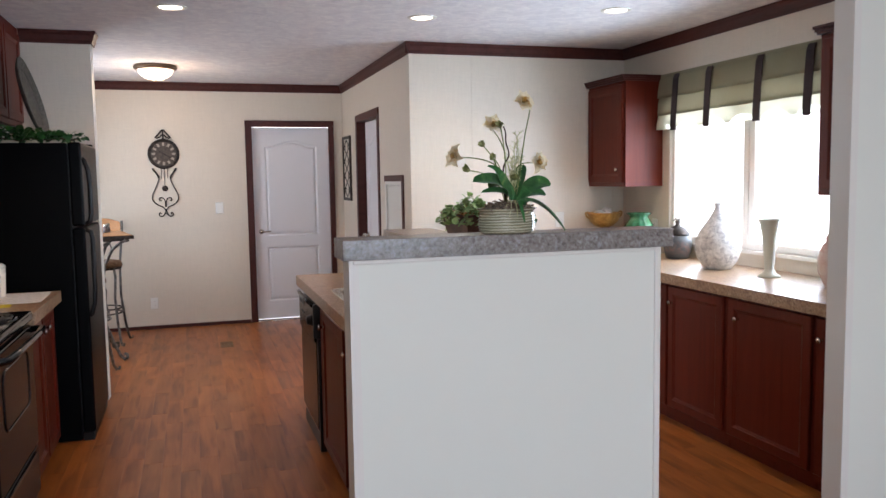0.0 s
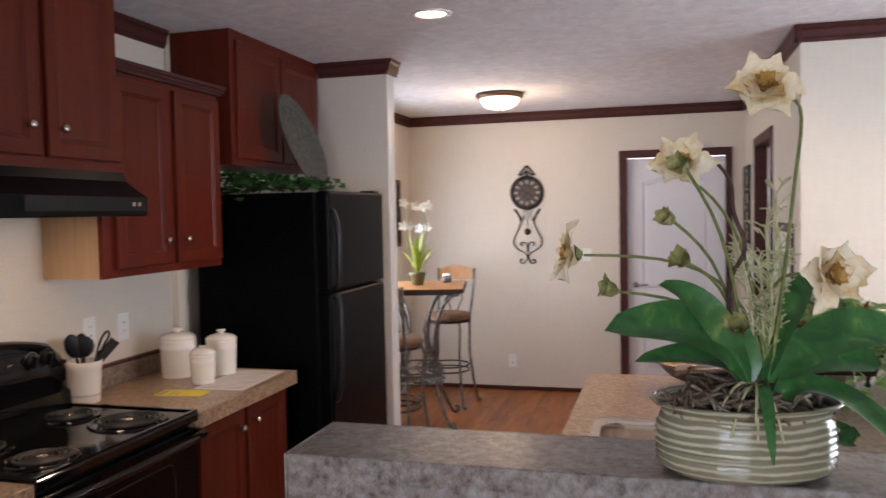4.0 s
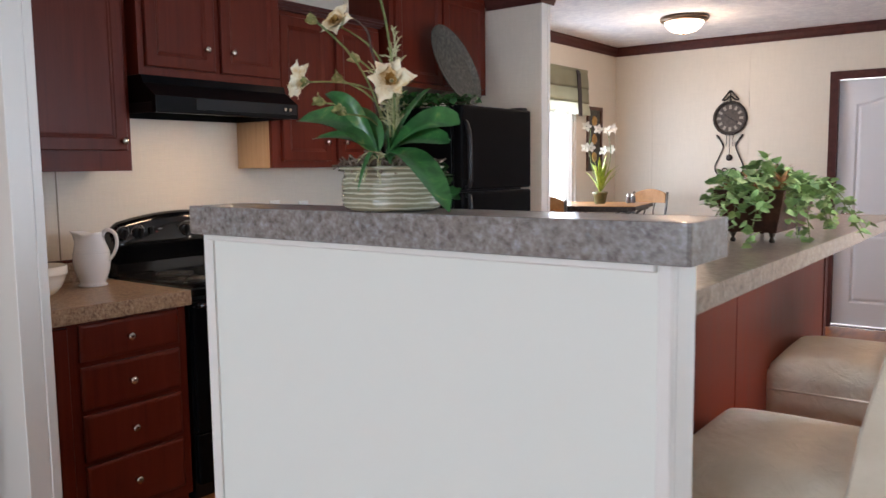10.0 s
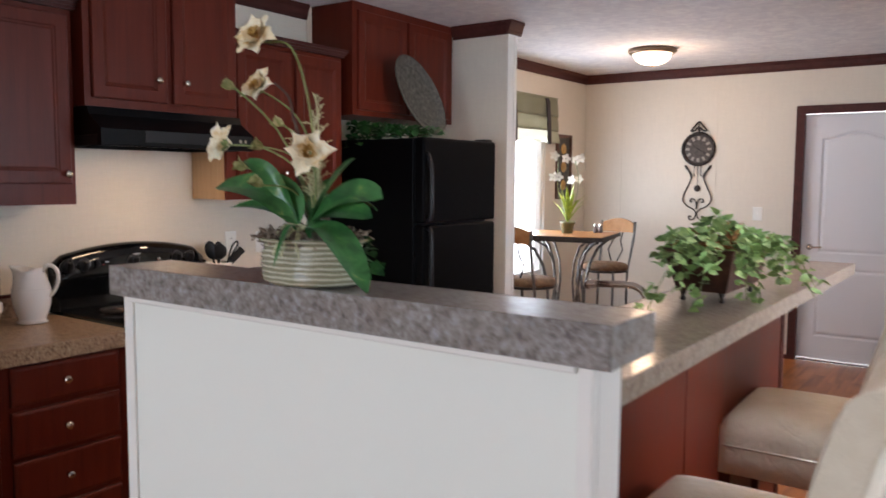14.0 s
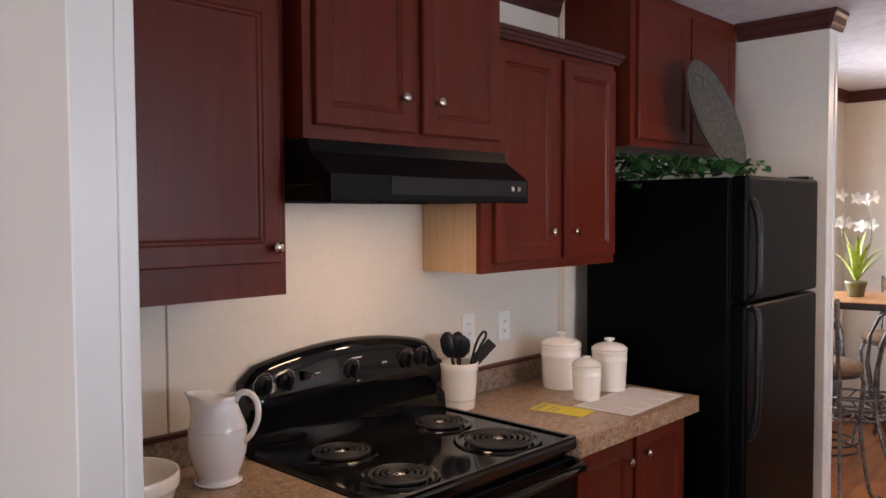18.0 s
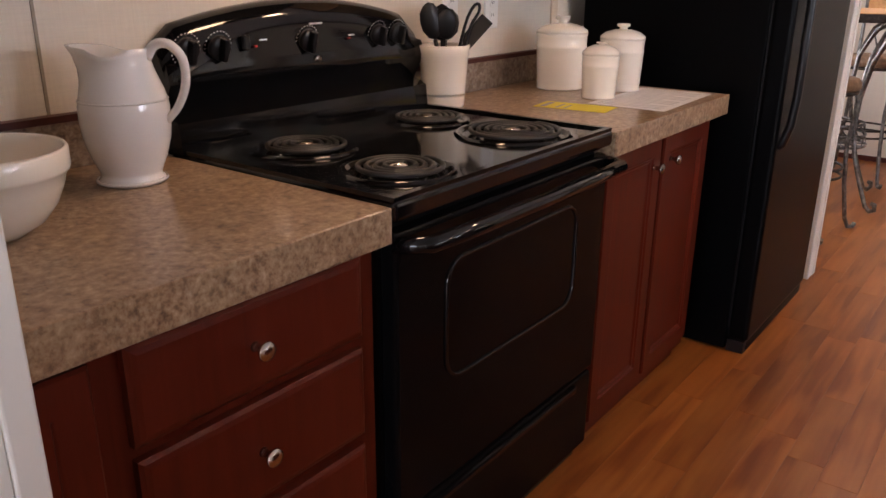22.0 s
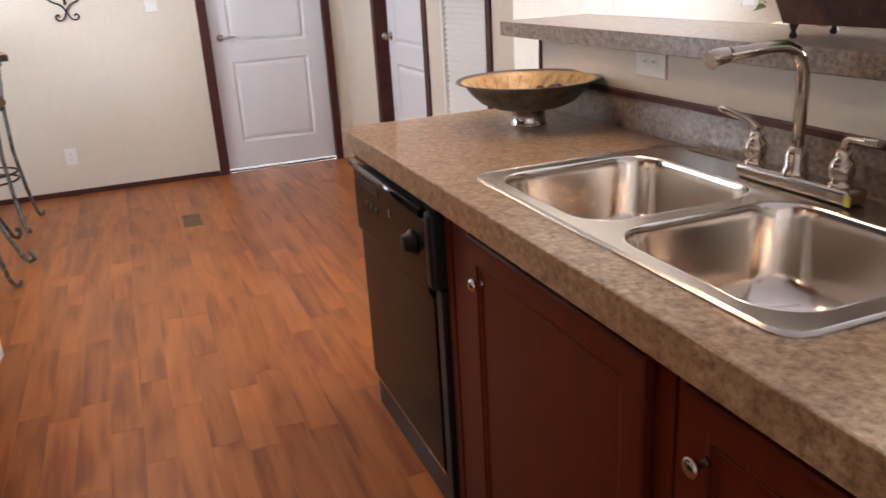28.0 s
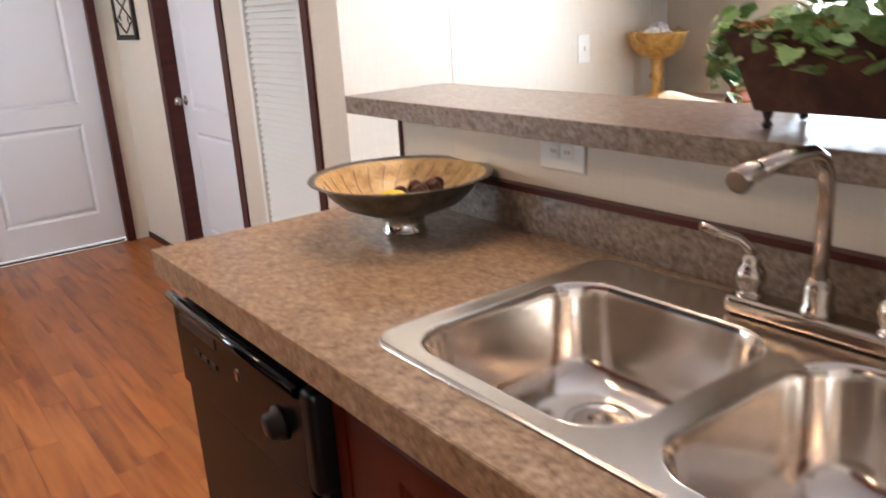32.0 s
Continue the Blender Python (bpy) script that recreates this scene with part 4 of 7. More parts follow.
# oven door and drawer
od = part("oven_door", one(0.006, SW - 0.006, 0.005, 0.044, 0.305, 0.868, 0.010, 3), M["black_panel"], rg)
ring = []
for cu, cv, a0 in ((SW - 0.20, 0.73, 0), (0.20, 0.73, 90), (0.20, 0.585, 180), (SW - 0.20, 0.585, 270)):
    for i in range(7):
        q = radians(a0 + 15 * i)
        ring.append((cu + 0.05 * math.cos(q), 0.004, cv + 0.05 * math.sin(q)))
part("oven_window", tube(bmesh.new(), ring + ring[:1], 0.0045, 8, False), M["black"], od, "raised rounded window outline")
bm = tube(bmesh.new(), [(0.020, 0.012, 0.845), (0.020, -0.022, 0.852), (0.040, -0.044, 0.853), (0.2, -0.052, 0.853), (SW / 2, -0.054, 0.853), (SW - 0.2, -0.052, 0.853), (SW - 0.040, -0.044, 0.853), (SW - 0.020, -0.022, 0.852), (SW - 0.020, 0.012, 0.845)], 0.0155, 12)
part("oven_handle", bm, M["black"], od)
part("drawer", one(0.006, SW - 0.006, 0.008, 0.044, 0.075, 0.295, 0.010, 3), M["black_panel"], rg)
part("drawer_grip", one(0.10, SW - 0.10, -0.004, 0.012, 0.270, 0.290, 0.006, 2), M["black"], rg)
part("plinth", one(0.01, SW - 0.01, 0.06, 0.62, 0.0, 0.07), M["black_matt"], rg)
# back guard: arched top
bm = bmesh.new()
N = 16
front, back = [], []
for i in range(N + 1):
    u = SW * i / N
    h = 1.215 - 0.055 * (2 * i / N - 1) ** 2 - (0.028 if i in (0, N) else 0)
    row = []
    for y, z in ((0.555, 0.92), (0.560, 0.985), (0.610, 1.0), (0.575, 1.06), (0.584, 1.10), (0.592, h - 0.060), (0.599, h - 0.036), (0.607, h - 0.019), (0.617, h - 0.008), (0.629, h - 0.002), (0.642, h), (0.650, h - 0.004), (0.650, 0.92)):
        row.append(bm.verts.new((u, y, z)))
    front.append(row)
for a, b in zip(front, front[1:]):
    for k in range(len(a) - 1):
        f = bm.faces.new((a[k], b[k], b[k + 1], a[k + 1]))
        f.smooth = k >= 3
bm.faces.new(front[0])
bm.faces.new(front[-1][::-1])
bmesh.ops.recalc_face_normals(bm, faces=bm.faces[:])
bg = part("backguard", bm, M["black"], rg)
M["dial_print"] = mat("white_print", (0.75, 0.75, 0.75), 0.5)
for u in (0.052, 0.130, 0.380, 0.622, 0.695):
    bm = lathe(bmesh.new(), [(0, 0), (0.026, 0), (0.026, 0.010), (0.022, 0.014), (0, 0.014)], 20)
    box(bm, -0.006, 0.006, -0.024, 0.024, 0.012, 0.030, 0.003, 2)
    mm = Matrix.Translation((u, 0.587, 1.125)) @ Matrix.Rotation(radians(104), 4, "X")
    bmesh.ops.transform(bm, matrix=mm, verts=bm.verts[:])
    dial = part("dial", bm, M["black_matt"], bg)
    bm = bmesh.new()
    for k in range(22):
        a = radians(-60 + 300 * k / 21)
        cu, cv = 0.033 * math.cos(a), 0.033 * math.sin(a)
        box(bm, cu - 0.0011, cu + 0.0011, cv - 0.0011, cv + 0.0011, -0.001, 0.0006)
    bmesh.ops.transform(bm, matrix=mm, verts=bm.verts[:])
    part("dial_marks", bm, M["dial_print"], bg)
for q in ((0.365, 0.405, -0.001, 0.0008, 0.078, 0.082), (0.225, 0.245, -0.001, 0.0008, 0.050, 0.053), (0.50, 0.52, -0.001, 0.0008, 0.045, 0.048)):
    bm = one(*q)
    bmesh.ops.transform(bm, matrix=Matrix.Translation((0, 0.583, 1.085)) @ Matrix.Rotation(radians(14), 4, "X") @ Matrix.Translation((0, -0.002, 0)), verts=bm.verts[:])
    part("print_line", bm, M["dial_print"], bg)
M["red_lamp"] = mat("red_indicator", (0.25, 0.012, 0.012), 0.3)
for u in (0.225, 0.515):
    bm = one(u - 0.004, u + 0.004, 0.580, 0.586, 1.119, 1.123)
    part("indicator", bm, M["red_lamp"], bg)
part("rocker_switch", one(0.19, 0.206, 0.574, 0.588, 1.115, 1.145, 0.003, 1), M["black_matt"], bg)
bm = lathe(bmesh.new(), [(0, 0), (0.011, 0), (0.011, 0.003), (0, 0.003)], 16)
bmesh.ops.transform(bm, matrix=Matrix.Translation((0.405, 0.580, 1.078)) @ Matrix.Rotation(radians(104), 4, "X"), verts=bm.verts[:])
part("badge", bm, M["nickel"], bg, "small round silver badge")
# coil burners
for u, y, r in ((0.188, 0.405, 0.086), (0.166, 0.132, 0.086), (0.612, 0.418, 0.084), (0.597, 0.155, 0.110)):
    bu = part("drip_pan", lathe(bmesh.new(), [(r + 0.026, 0.927), (r + 0.022, 0.933), (r + 0.014, 0.932), (r, 0.918), (0.03, 0.913), (0, 0.913)], 32, u, y), M["black"], ct, "black drip pan")
    turns = 4 if r < 0.09 else 5
    pts = []
    n = turns * 22
    for i in range(n + 1):
        a = 2 * math.pi * i / 22
        rr = 0.020 + (r - 0.020) * i / n
        pts.append((u + rr * math.cos(a), y + rr * math.sin(a), 0.937))
    pts.append((u + r * 1.02, y + 0.02, 0.930))
    part("coil", tube(bmesh.new(), pts, 0.0052, 6), M["coil"], bu, "dark spiral heating coil")
    part("coil_cap", lathe(bmesh.new(), [(0.018, 0.935), (0.018, 0.940), (0, 0.942)], 14, u, y), M["steel"], bu)
    part("coil_support", boxes(*[(u - r, u + r, y - 0.002, y + 0.002, 0.924, 0.932)], (u - 0.002, u + 0.002, y - r, y + r, 0.924, 0.932)), M["chrome"], bu)

# ---- ceiling lamps ----
def can(x, y):
    t = thing("recessed_light", "lit recessed ceiling light with a white trim ring", "ceiling light", pose(x, y, CEIL), "recessed lights")
    part("trim_ring", lathe(bmesh.new(), [(0.095, 0.0), (0.093, -0.006), (0.075, -0.008), (0.066, -0.004), (0.066, -0.001)], 32), M["plastic_white"], t)
    part("diffuser", lathe(bmesh.new(), [(0.066, -0.002), (0.04, -0.004), (0, -0.005)], 24), M["bulb"], t, "lit frosted lens")
    lamp("can_light", "SPOT", look((x, y, CEIL - 0.02), (x, y + 0.001, 0)), 31, WARM, soft=0.06, spot=radians(150))
    return t


for x, y in ((0.514, 5.424), (2.039, 5.387), (3.155, 4.897)):
    can(x, y)
dome = thing("ceiling_lamp", "lit frosted dome ceiling lamp with a bronze rim", "ceiling light", pose(0.326, 7.92, CEIL))
M["bronze"] = mat("brushed_bronze", (0.18, 0.12, 0.08), 0.4, 0.8)
part("rim", lathe(bmesh.new(), [(0.0, 0.0), (0.175, 0.0), (0.185, -0.012), (0.180, -0.030), (0.165, -0.040), (0.150, -0.040)], 36), M["bronze"], dome, "bronze metal rim")
part("shade", lathe(bmesh.new(), [(0.150, -0.034), (0.146, -0.055), (0.125, -0.085), (0.090, -0.108), (0.045, -0.120), (0.0, -0.123)], 36), M["dome"], dome, "lit frosted glass bowl")
part("finial", lathe(bmesh.new(), [(0.012, -0.118), (0.012, -0.130), (0.0, -0.138)], 12), M["bronze"], dome)
lamp("dome_light", "POINT", pose(0.326, 7.92, CEIL - 0.22), 11.5, WARM, soft=0.10)

# ---- more materials ----


def leaf_mat(name, dark, light, edge, rough=0.45):
    m = mat(name, light, rough, spec=0.4)
    n = Nodes(m)
    n.bsdf.inputs["Subsurface Weight"].default_value = 0.0
    geo = n.add("ShaderNodeNewGeometry").outputs["Random Per Island"]
    v = n.noise(n.scaled(30, 30, 30), 1.0, 4, 0.6, 0.8)
    base = n.ramp(v, (0.35, dark), (0.62, light), (0.80, edge))
    tone = n.ramp(geo, (0.0, grey(0.7)), (0.6, grey(1.0)), (1.0, grey(1.3)))
    n.color(n.mix(1.0, base, tone, "MULTIPLY"))
    n.bump(v, 0.15, 0.001)
    return m


def spotted(name, a, b, c, scale, rough, metal=0.0, bump=0.2):
    m = mat(name, b, rough, metal)
    n = Nodes(m)
    v = n.noise(n.scaled(1, 1, 1), scale, 5, 0.65, 0.5)
    n.color(n.ramp(v, (0.32, a), (0.52, b), (0.72, c)))
    n.bump(v, bump, 0.002)
    return m


M["leaf"] = leaf_mat("silk_leaf", (0.022, 0.100, 0.028), (0.056, 0.205, 0.056), (0.26, 0.34, 0.10), 0.28)
M["ivy"] = leaf_mat("ivy_leaf", (0.13, 0.25, 0.075), (0.33, 0.47, 0.17), (0.68, 0.72, 0.42), 0.5)
M["ivy_dark"] = leaf_mat("dark_ivy_leaf", (0.010, 0.045, 0.012), (0.025, 0.11, 0.022), (0.11, 0.22, 0.04), 0.45)
M["lime"] = leaf_mat("lime_leaf", (0.22, 0.30, 0.03), (0.42, 0.50, 0.06), (0.6, 0.62, 0.2), 0.5)
M["petal"] = spotted("cream_petal", (0.66, 0.46, 0.20), (0.84, 0.76, 0.55), (0.90, 0.86, 0.72), 32, 0.6)
M["petal_inner"] = spotted("gold_tinged_petal", (0.55, 0.32, 0.10), (0.78, 0.62, 0.36), (0.88, 0.81, 0.62), 60, 0.6)
M["petal_white"] = mat("white_petal", (0.82, 0.80, 0.72), 0.6)
M["gold_heart"] = spotted("flower_stamens", (0.14, 0.06, 0.012), (0.42, 0.23, 0.05), (0.60, 0.42, 0.14), 120, 0.8)
M["bud"] = spotted("green_bud", (0.10, 0.12, 0.03), (0.26, 0.26, 0.09), (0.55, 0.46, 0.24), 70, 0.7)
M["stem"] = spotted("green_stem", (0.08, 0.12, 0.03), (0.16, 0.20, 0.06), (0.3, 0.32, 0.12), 60, 0.6)
M["twig"] = spotted("brown_twig", (0.03, 0.015, 0.01), (0.06, 0.03, 0.02), (0.1, 0.06, 0.04), 60, 0.7)
M["lichen"] = spotted("pale_moss_twig", (0.35, 0.36, 0.18), (0.50, 0.50, 0.28), (0.66, 0.64, 0.42), 60, 0.8)
M["moss"] = spotted("dry_moss", (0.07, 0.05, 0.035), (0.22, 0.165, 0.12), (0.40, 0.33, 0.25), 70, 0.95, bump=0.8)
M["coir"] = spotted("orange_coir", (0.12, 0.04, 0.015), (0.32, 0.13, 0.04), (0.50, 0.26, 0.10), 60, 0.95, bump=0.8)
M["rust"] = spotted("rusted_tin", (0.035, 0.014, 0.010), (0.085, 0.032, 0.020), (0.15, 0.07, 0.04), 14, 0.45, 0.3)
M["iron"] = spotted("dark_iron", (0.015, 0.011, 0.009), (0.035, 0.025, 0.020), (0.08, 0.06, 0.05), 40, 0.5, 0.5)
M["silver_iron"] = spotted("pewter_iron", (0.06, 0.055, 0.05), (0.16, 0.15, 0.14), (0.32, 0.30, 0.28), 30, 0.35, 0.8)
M["oak"] = wood_mat("honey_oak", (0.26, 0.11, 0.035), (0.38, 0.18, 0.07), (0.48, 0.26, 0.11), 0.35, 1)
M["dark_leg"] = wood_mat("espresso_wood", (0.030, 0.009, 0.006), (0.062, 0.017, 0.011), (0.095, 0.028, 0.017), 0.35, 2)
M["seat_brown"] = spotted("brown_suede", (0.10, 0.05, 0.025), (0.17, 0.09, 0.045), (0.25, 0.15, 0.08), 25, 0.85)
M["gold"] = spotted("antique_gold", (0.30, 0.15, 0.03), (0.48, 0.27, 0.07), (0.62, 0.40, 0.14), 22, 0.4)
M["urn"] = spotted("green_glaze", (0.010, 0.06, 0.025), (0.03, 0.14, 0.06), (0.10, 0.26, 0.13), 16, 0.15)
M["clay_red"] = spotted("red_clay", (0.14, 0.03, 0.015), (0.22, 0.06, 0.03), (0.3, 0.1, 0.06), 30, 0.5)
M["mosaic"] = spotted("grey_white_mosaic", (0.30, 0.29, 0.30), (0.62, 0.60, 0.58), (0.82, 0.80, 0.78), 30, 0.3)
M["slate"] = spotted("dark_pottery", (0.03, 0.035, 0.04), (0.07, 0.075, 0.08), (0.22, 0.12, 0.10), 10, 0.4)
M["tray"] = spotted("dark_wicker", (0.025, 0.022, 0.018), (0.065, 0.060, 0.048), (0.13, 0.12, 0.10), 45, 0.6, bump=0.8)
M["paper"] = mat("white_paper", (0.75, 0.73, 0.72), 0.7)
M["print"] = mat("grey_print", (0.35, 0.34, 0.35), 0.7)
M["yellow"] = mat("yellow_paper", (0.75, 0.62, 0.04), 0.65)


def fabric(name, a, b, scale, rough=0.9, trans=0.0):
    m = mat(name, a, rough, spec=0.2)
    n = Nodes(m)
    w = n.noise(n.scaled(420, 420, 420), 1.0, 2)
    big = n.noise(n.scaled(1, 1, 1), scale, 4, 0.6)
    n.color(n.mix(n.span(big, 0.1, 0.9), a, b))
    n.bump(w, 0.25, 0.0008)
    n.bsdf.inputs["Sheen Weight"].default_value = 0.25
    if trans:
        n.bsdf.inputs["Transmission Weight"].default_value = 0.0
        tr = n.add("ShaderNodeBsdfTranslucent", Color=(*b, 1))
        mx = n.add("ShaderNodeMixShader", Fac=trans)
        out = n.tree.nodes["Material Output"]
        n.tree.links.new(n.bsdf.outputs[0], mx.inputs[1])
        n.tree.links.new(tr.outputs[0], mx.inputs[2])
        n.tree.links.new(mx.outputs[0], out.inputs[0])
    return m


M["cream_velvet"] = fabric("cream_velvet", (0.58, 0.465, 0.32), (0.88, 0.80, 0.66), 9)
vn = Nodes(M["cream_velvet"])
vf = vn.noise(vn.scaled(1, 1, 1), 16.0, 5, 0.55, 1.2)
vn.bump(vf, 0.55, 0.012)
M["white_linen"] = fabric("white_linen", (0.66, 0.61, 0.55), (0.74, 0.70, 0.64), 9)
M["sage"] = fabric("sage_shade", (0.24, 0.235, 0.15), (0.31, 0.30, 0.20), 12, trans=0.25)
M["sage_light"] = fabric("sheer_sage_shade", (0.58, 0.59, 0.44), (0.68, 0.69, 0.56), 14, trans=0.55)
M["stripe"] = fabric("dark_ribbon", (0.020, 0.012, 0.014), (0.035, 0.022, 0.024), 20)


def striped_glaze():
    m = mat("striped_stoneware", (0.4, 0.4, 0.3), 0.15, coat=0.4)
    n = Nodes(m)
    sep = n.add("ShaderNodeSeparateXYZ", Vector=n.coord).outputs[2]
    wob = n.noise(n.scaled(20, 20, 60, False), 1.0, 3)
    mul = n.add("ShaderNodeMath")
    mul.operation = "MULTIPLY_ADD"
    n.put(mul, 0, wob)
    mul.inputs[1].default_value = 0.008
    n.put(mul, 2, sep)
    wv = n.add("ShaderNodeMath")
    wv.operation = "MULTIPLY"
    n.put(wv, 0, mul.outputs[0])
    wv.inputs[1].default_value = 683.0
    sn_ = n.add("ShaderNodeMath")
    sn_.operation = "SINE"
    n.put(sn_, 0, wv.outputs[0])
    f = n.span(sn_.outputs[0], 0.5, 1.0)
    n.color(n.ramp(f, (0.20, (0.085, 0.080, 0.045)), (0.56, (0.24, 0.235, 0.150)), (0.92, (0.50, 0.49, 0.37))))
    n.bump(sn_.outputs[0], 0.4, 0.0015)
    return m


M["glaze"] = striped_glaze()

# ---- plant pieces ----


def leaf_bm(bm, base, az, elev, length, width, droop, fold=0.12, seg=9, tip=0.5, thick=0.0):
    """A long leaf: starts at base, climbs at elev degrees along azimuth az, and bends down by droop degrees."""
    p = Vector(base)
    a = radians(az)
    side = Vector((-math.sin(a), math.cos(a), 0))
    rows = []
    for i in range(seg + 1):
        s = i / seg
        e = radians(elev - droop * s * s)
        d = Vector((math.cos(a) * math.cos(e), math.sin(a) * math.cos(e), math.sin(e)))
        up = side.cross(d) * -1
        wd = width * (0.12 + 0.88 * math.sin(math.pi * min(1, s ** tip)) ** 0.7) if s < 0.999 else 0.001
        row = []
        for k in (-1, -0.5, 0, 0.5, 1):
            row.append(bm.verts.new(p + side * (k * wd / 2) + up * (fold * wd * (abs(k) ** 1.3) - 0.0)))
        rows.append(row)
        p = p + d * (length / seg)
    for r0, r1 in zip(rows, rows[1:]):
        for k in range(4):
            f = bm.faces.new((r0[k], r0[k + 1], r1[k + 1], r1[k]))
            f.smooth = True
    return bm


def petal_bm(bm, elev, length, width, droop, rng, seg=7):
    """One blunt, ruffled petal growing along +x from the middle."""
    p = Vector((0.003, 0, 0))
    rows = []
    ph = rng.uniform(0, 6.28)
    for i in range(seg + 1):
        s = i / seg
        e = radians(elev - droop * s)
        d = Vector((math.cos(e), 0, math.sin(e)))
        up = Vector((-math.sin(e), 0, math.cos(e)))
        w = width * math.sin(math.pi * (0.10 + 0.76 * s)) ** 0.85
        row = []
        for k in (-1, -0.55, 0, 0.55, 1):
            ruf = 0.055 * length * s * math.sin(7 * s + 3.1 * k + ph)
            tip = -0.34 * length * abs(k) ** 1.3 * max(0.0, s - 0.6) / 0.4
            row.append(bm.verts.new(p + d * tip + Vector((0, k * w / 2, 0)) + up * (0.20 * w * abs(k) ** 1.5 + ruf)))
        rows.append(row)
        p = p + d * (length / seg)
    for r0, r1 in zip(rows, rows[1:]):
        for k in range(4):
            bm.faces.new((r0[k], r0[k + 1], r1[k + 1], r1[k])).smooth = True
    return bm


def eased(points, n):
    """A smooth curve through the points, n steps to each span."""
    p = [Vector(q) for q in points]
    p = [p[0] * 2 - p[1]] + p + [p[-1] * 2 - p[-2]]
    out = []
    for a, b, c, d in zip(p, p[1:], p[2:], p[3:]):
        for i in range(n):
            s = i / n
            out.append((b * 2 + (c - a) * s + (a * 2 - b * 5 + c * 4 - d) * s * s + (b * 3 - a - c * 3 + d) * s ** 3) * 0.5)
    return [tuple(q) for q in out + [p[-2]]]


def bloom_bm(centre, facing, size, rng, n, ln, el, wd, turned):
    """One ring of n wide petals; el is how far they stand up from the open bloom."""
    bm = bmesh.new()
    q = Vector(facing).to_track_quat("Z", "Y").to_matrix()
    for i in range(n):
        b2 = petal_bm(bmesh.new(), el + rng.uniform(-10, 14), size * ln * rng.uniform(0.86, 1.12), size * wd * rng.uniform(0.9, 1.1), rng.uniform(5, 50), rng)
        turn = q @ Matrix.Rotation(2 * math.pi * i / n + turned + rng.uniform(-0.2, 0.2), 3, "Z")
        bmesh.ops.transform(b2, matrix=Matrix.Translation(centre) @ turn.to_4x4(), verts=b2.verts[:])
        tmp = bpy.data.meshes.new("tmp")
        b2.to_mesh(tmp)
        b2.free()
        bm.from_mesh(tmp)
        bpy.data.meshes.remove(tmp)
    for f in bm.faces:
        f.smooth = True
    return bm


def flower_bm(centre, facing, size, petals, rng, cup=0.35):
    """Open petals round a heart; facing is the way the bloom looks."""
    bm = bmesh.new()
    q = Vector(facing).to_track_quat("Z", "Y").to_matrix().to_4x4()
    for i in range(petals):
        b2 = bmesh.new()
        leaf_bm(b2, (0.004, 0, 0), 0, 55 * cup + rng.uniform(-8, 12), size * rng.uniform(0.85, 1.1), size * 0.72, 30 * cup + rng.uniform(-25, 25), 0.18, 5, 0.75)
        bmesh.ops.rotate(b2, verts=b2.verts[:], cent=(0, 0, 0), matrix=Matrix.Rotation(2 * math.pi * i / petals + rng.uniform(-0.15, 0.15), 3, "Z"))
        tmp = bpy.data.meshes.new("tmp")
        b2.to_mesh(tmp)
        b2.free()
        bm.from_mesh(tmp)
        bpy.data.meshes.remove(tmp)
    bmesh.ops.transform(bm, matrix=Matrix.Translation(centre) @ q, verts=bm.verts[:])
    for f in bm.faces:
        f.smooth = True
    return bm


def blob(bm, c, r, rng, rough=0.25, squash=1.0):
    res = bmesh.ops.create_icosphere(bm, subdivisions=2, radius=1.0)
    for v in res["verts"]:
        k = r * (1 + rough * rng.uniform(-1, 1))
        v.co = Vector(c) + Vector((v.co.x * k, v.co.y * k, v.co.z * k * squash))
    return bm


def ivy_leaf(bm, p, rng, size, up=0.5):
    """One small heart-shaped leaf with a random tilt."""
    q = Euler((rng.uniform(-0.9, 0.9), rng.uniform(-0.9, 0.9), rng.uniform(0, 6.28))).to_matrix()
    pts = [(0, -0.05, 0.0), (0.36, -0.16, 0.05), (0.50, 0.22, 0.10), (0.30, 0.62, 0.05), (0.0, 0.95, -0.06), (-0.30, 0.62, 0.05), (-0.50, 0.22, 0.10), (-0.36, -0.16, 0.05)]
    vs = [bm.verts.new(Vector(p) + q @ (Vector(t) * size)) for t in pts]
    mid = bm.verts.new(Vector(p) + q @ (Vector((0, 0.3, -0.03)) * size))
    for i in range(8):
        f = bm.faces.new((vs[i], vs[(i + 1) % 8], mid))
        f.smooth = True


def curve_pts(a, b, bow, n=8):
    a, b, bow = Vector(a), Vector(b), Vector(bow)
    return [a.lerp(b, i / n) + bow * math.sin(math.pi * i / n) for i in range(n + 1)]


# ---- silk orchid in the oval pot ----
rng = random.Random(11)
PX, PY, PZ = 1.612, 2.930, 1.328
orchid = thing("flower_arrangement", "cream silk flowers and broad leaves in a striped oval pot", "potted plant", pose(PX, PY, PZ))
prof = [(0.0, 0.006), (0.080, 0.006), (0.086, 0.0), (0.094, 0.002), (0.099, 0.007)]
z = 0.009
while z < 0.060:
    r = 0.101 + 0.003 * math.sin(math.pi * z / 0.07)
    prof += [(r - 0.0018, z), (r + 0.0016, z + 0.0030), (r - 0.0012, z + 0.0060)]
    z += 0.0076
prof += [(0.099, 0.066), (0.098, 0.071), (0.101, 0.077), (0.109, 0.082), (0.112, 0.085), (0.107, 0.0865), (0.105, 0.081), (0.097, 0.073), (0.09, 0.064), (0.0, 0.062)]
bm = lathe(bmesh.new(), prof, 48, 0, 0, 1.0, 0.72)
bmesh.ops.rotate(bm, verts=bm.verts[:], cent=(0, 0, 0), matrix=Matrix.Rotation(radians(12), 3, "Z"))
part("pot", bm, M["glaze"], orchid, "glossy green and cream striped pot")
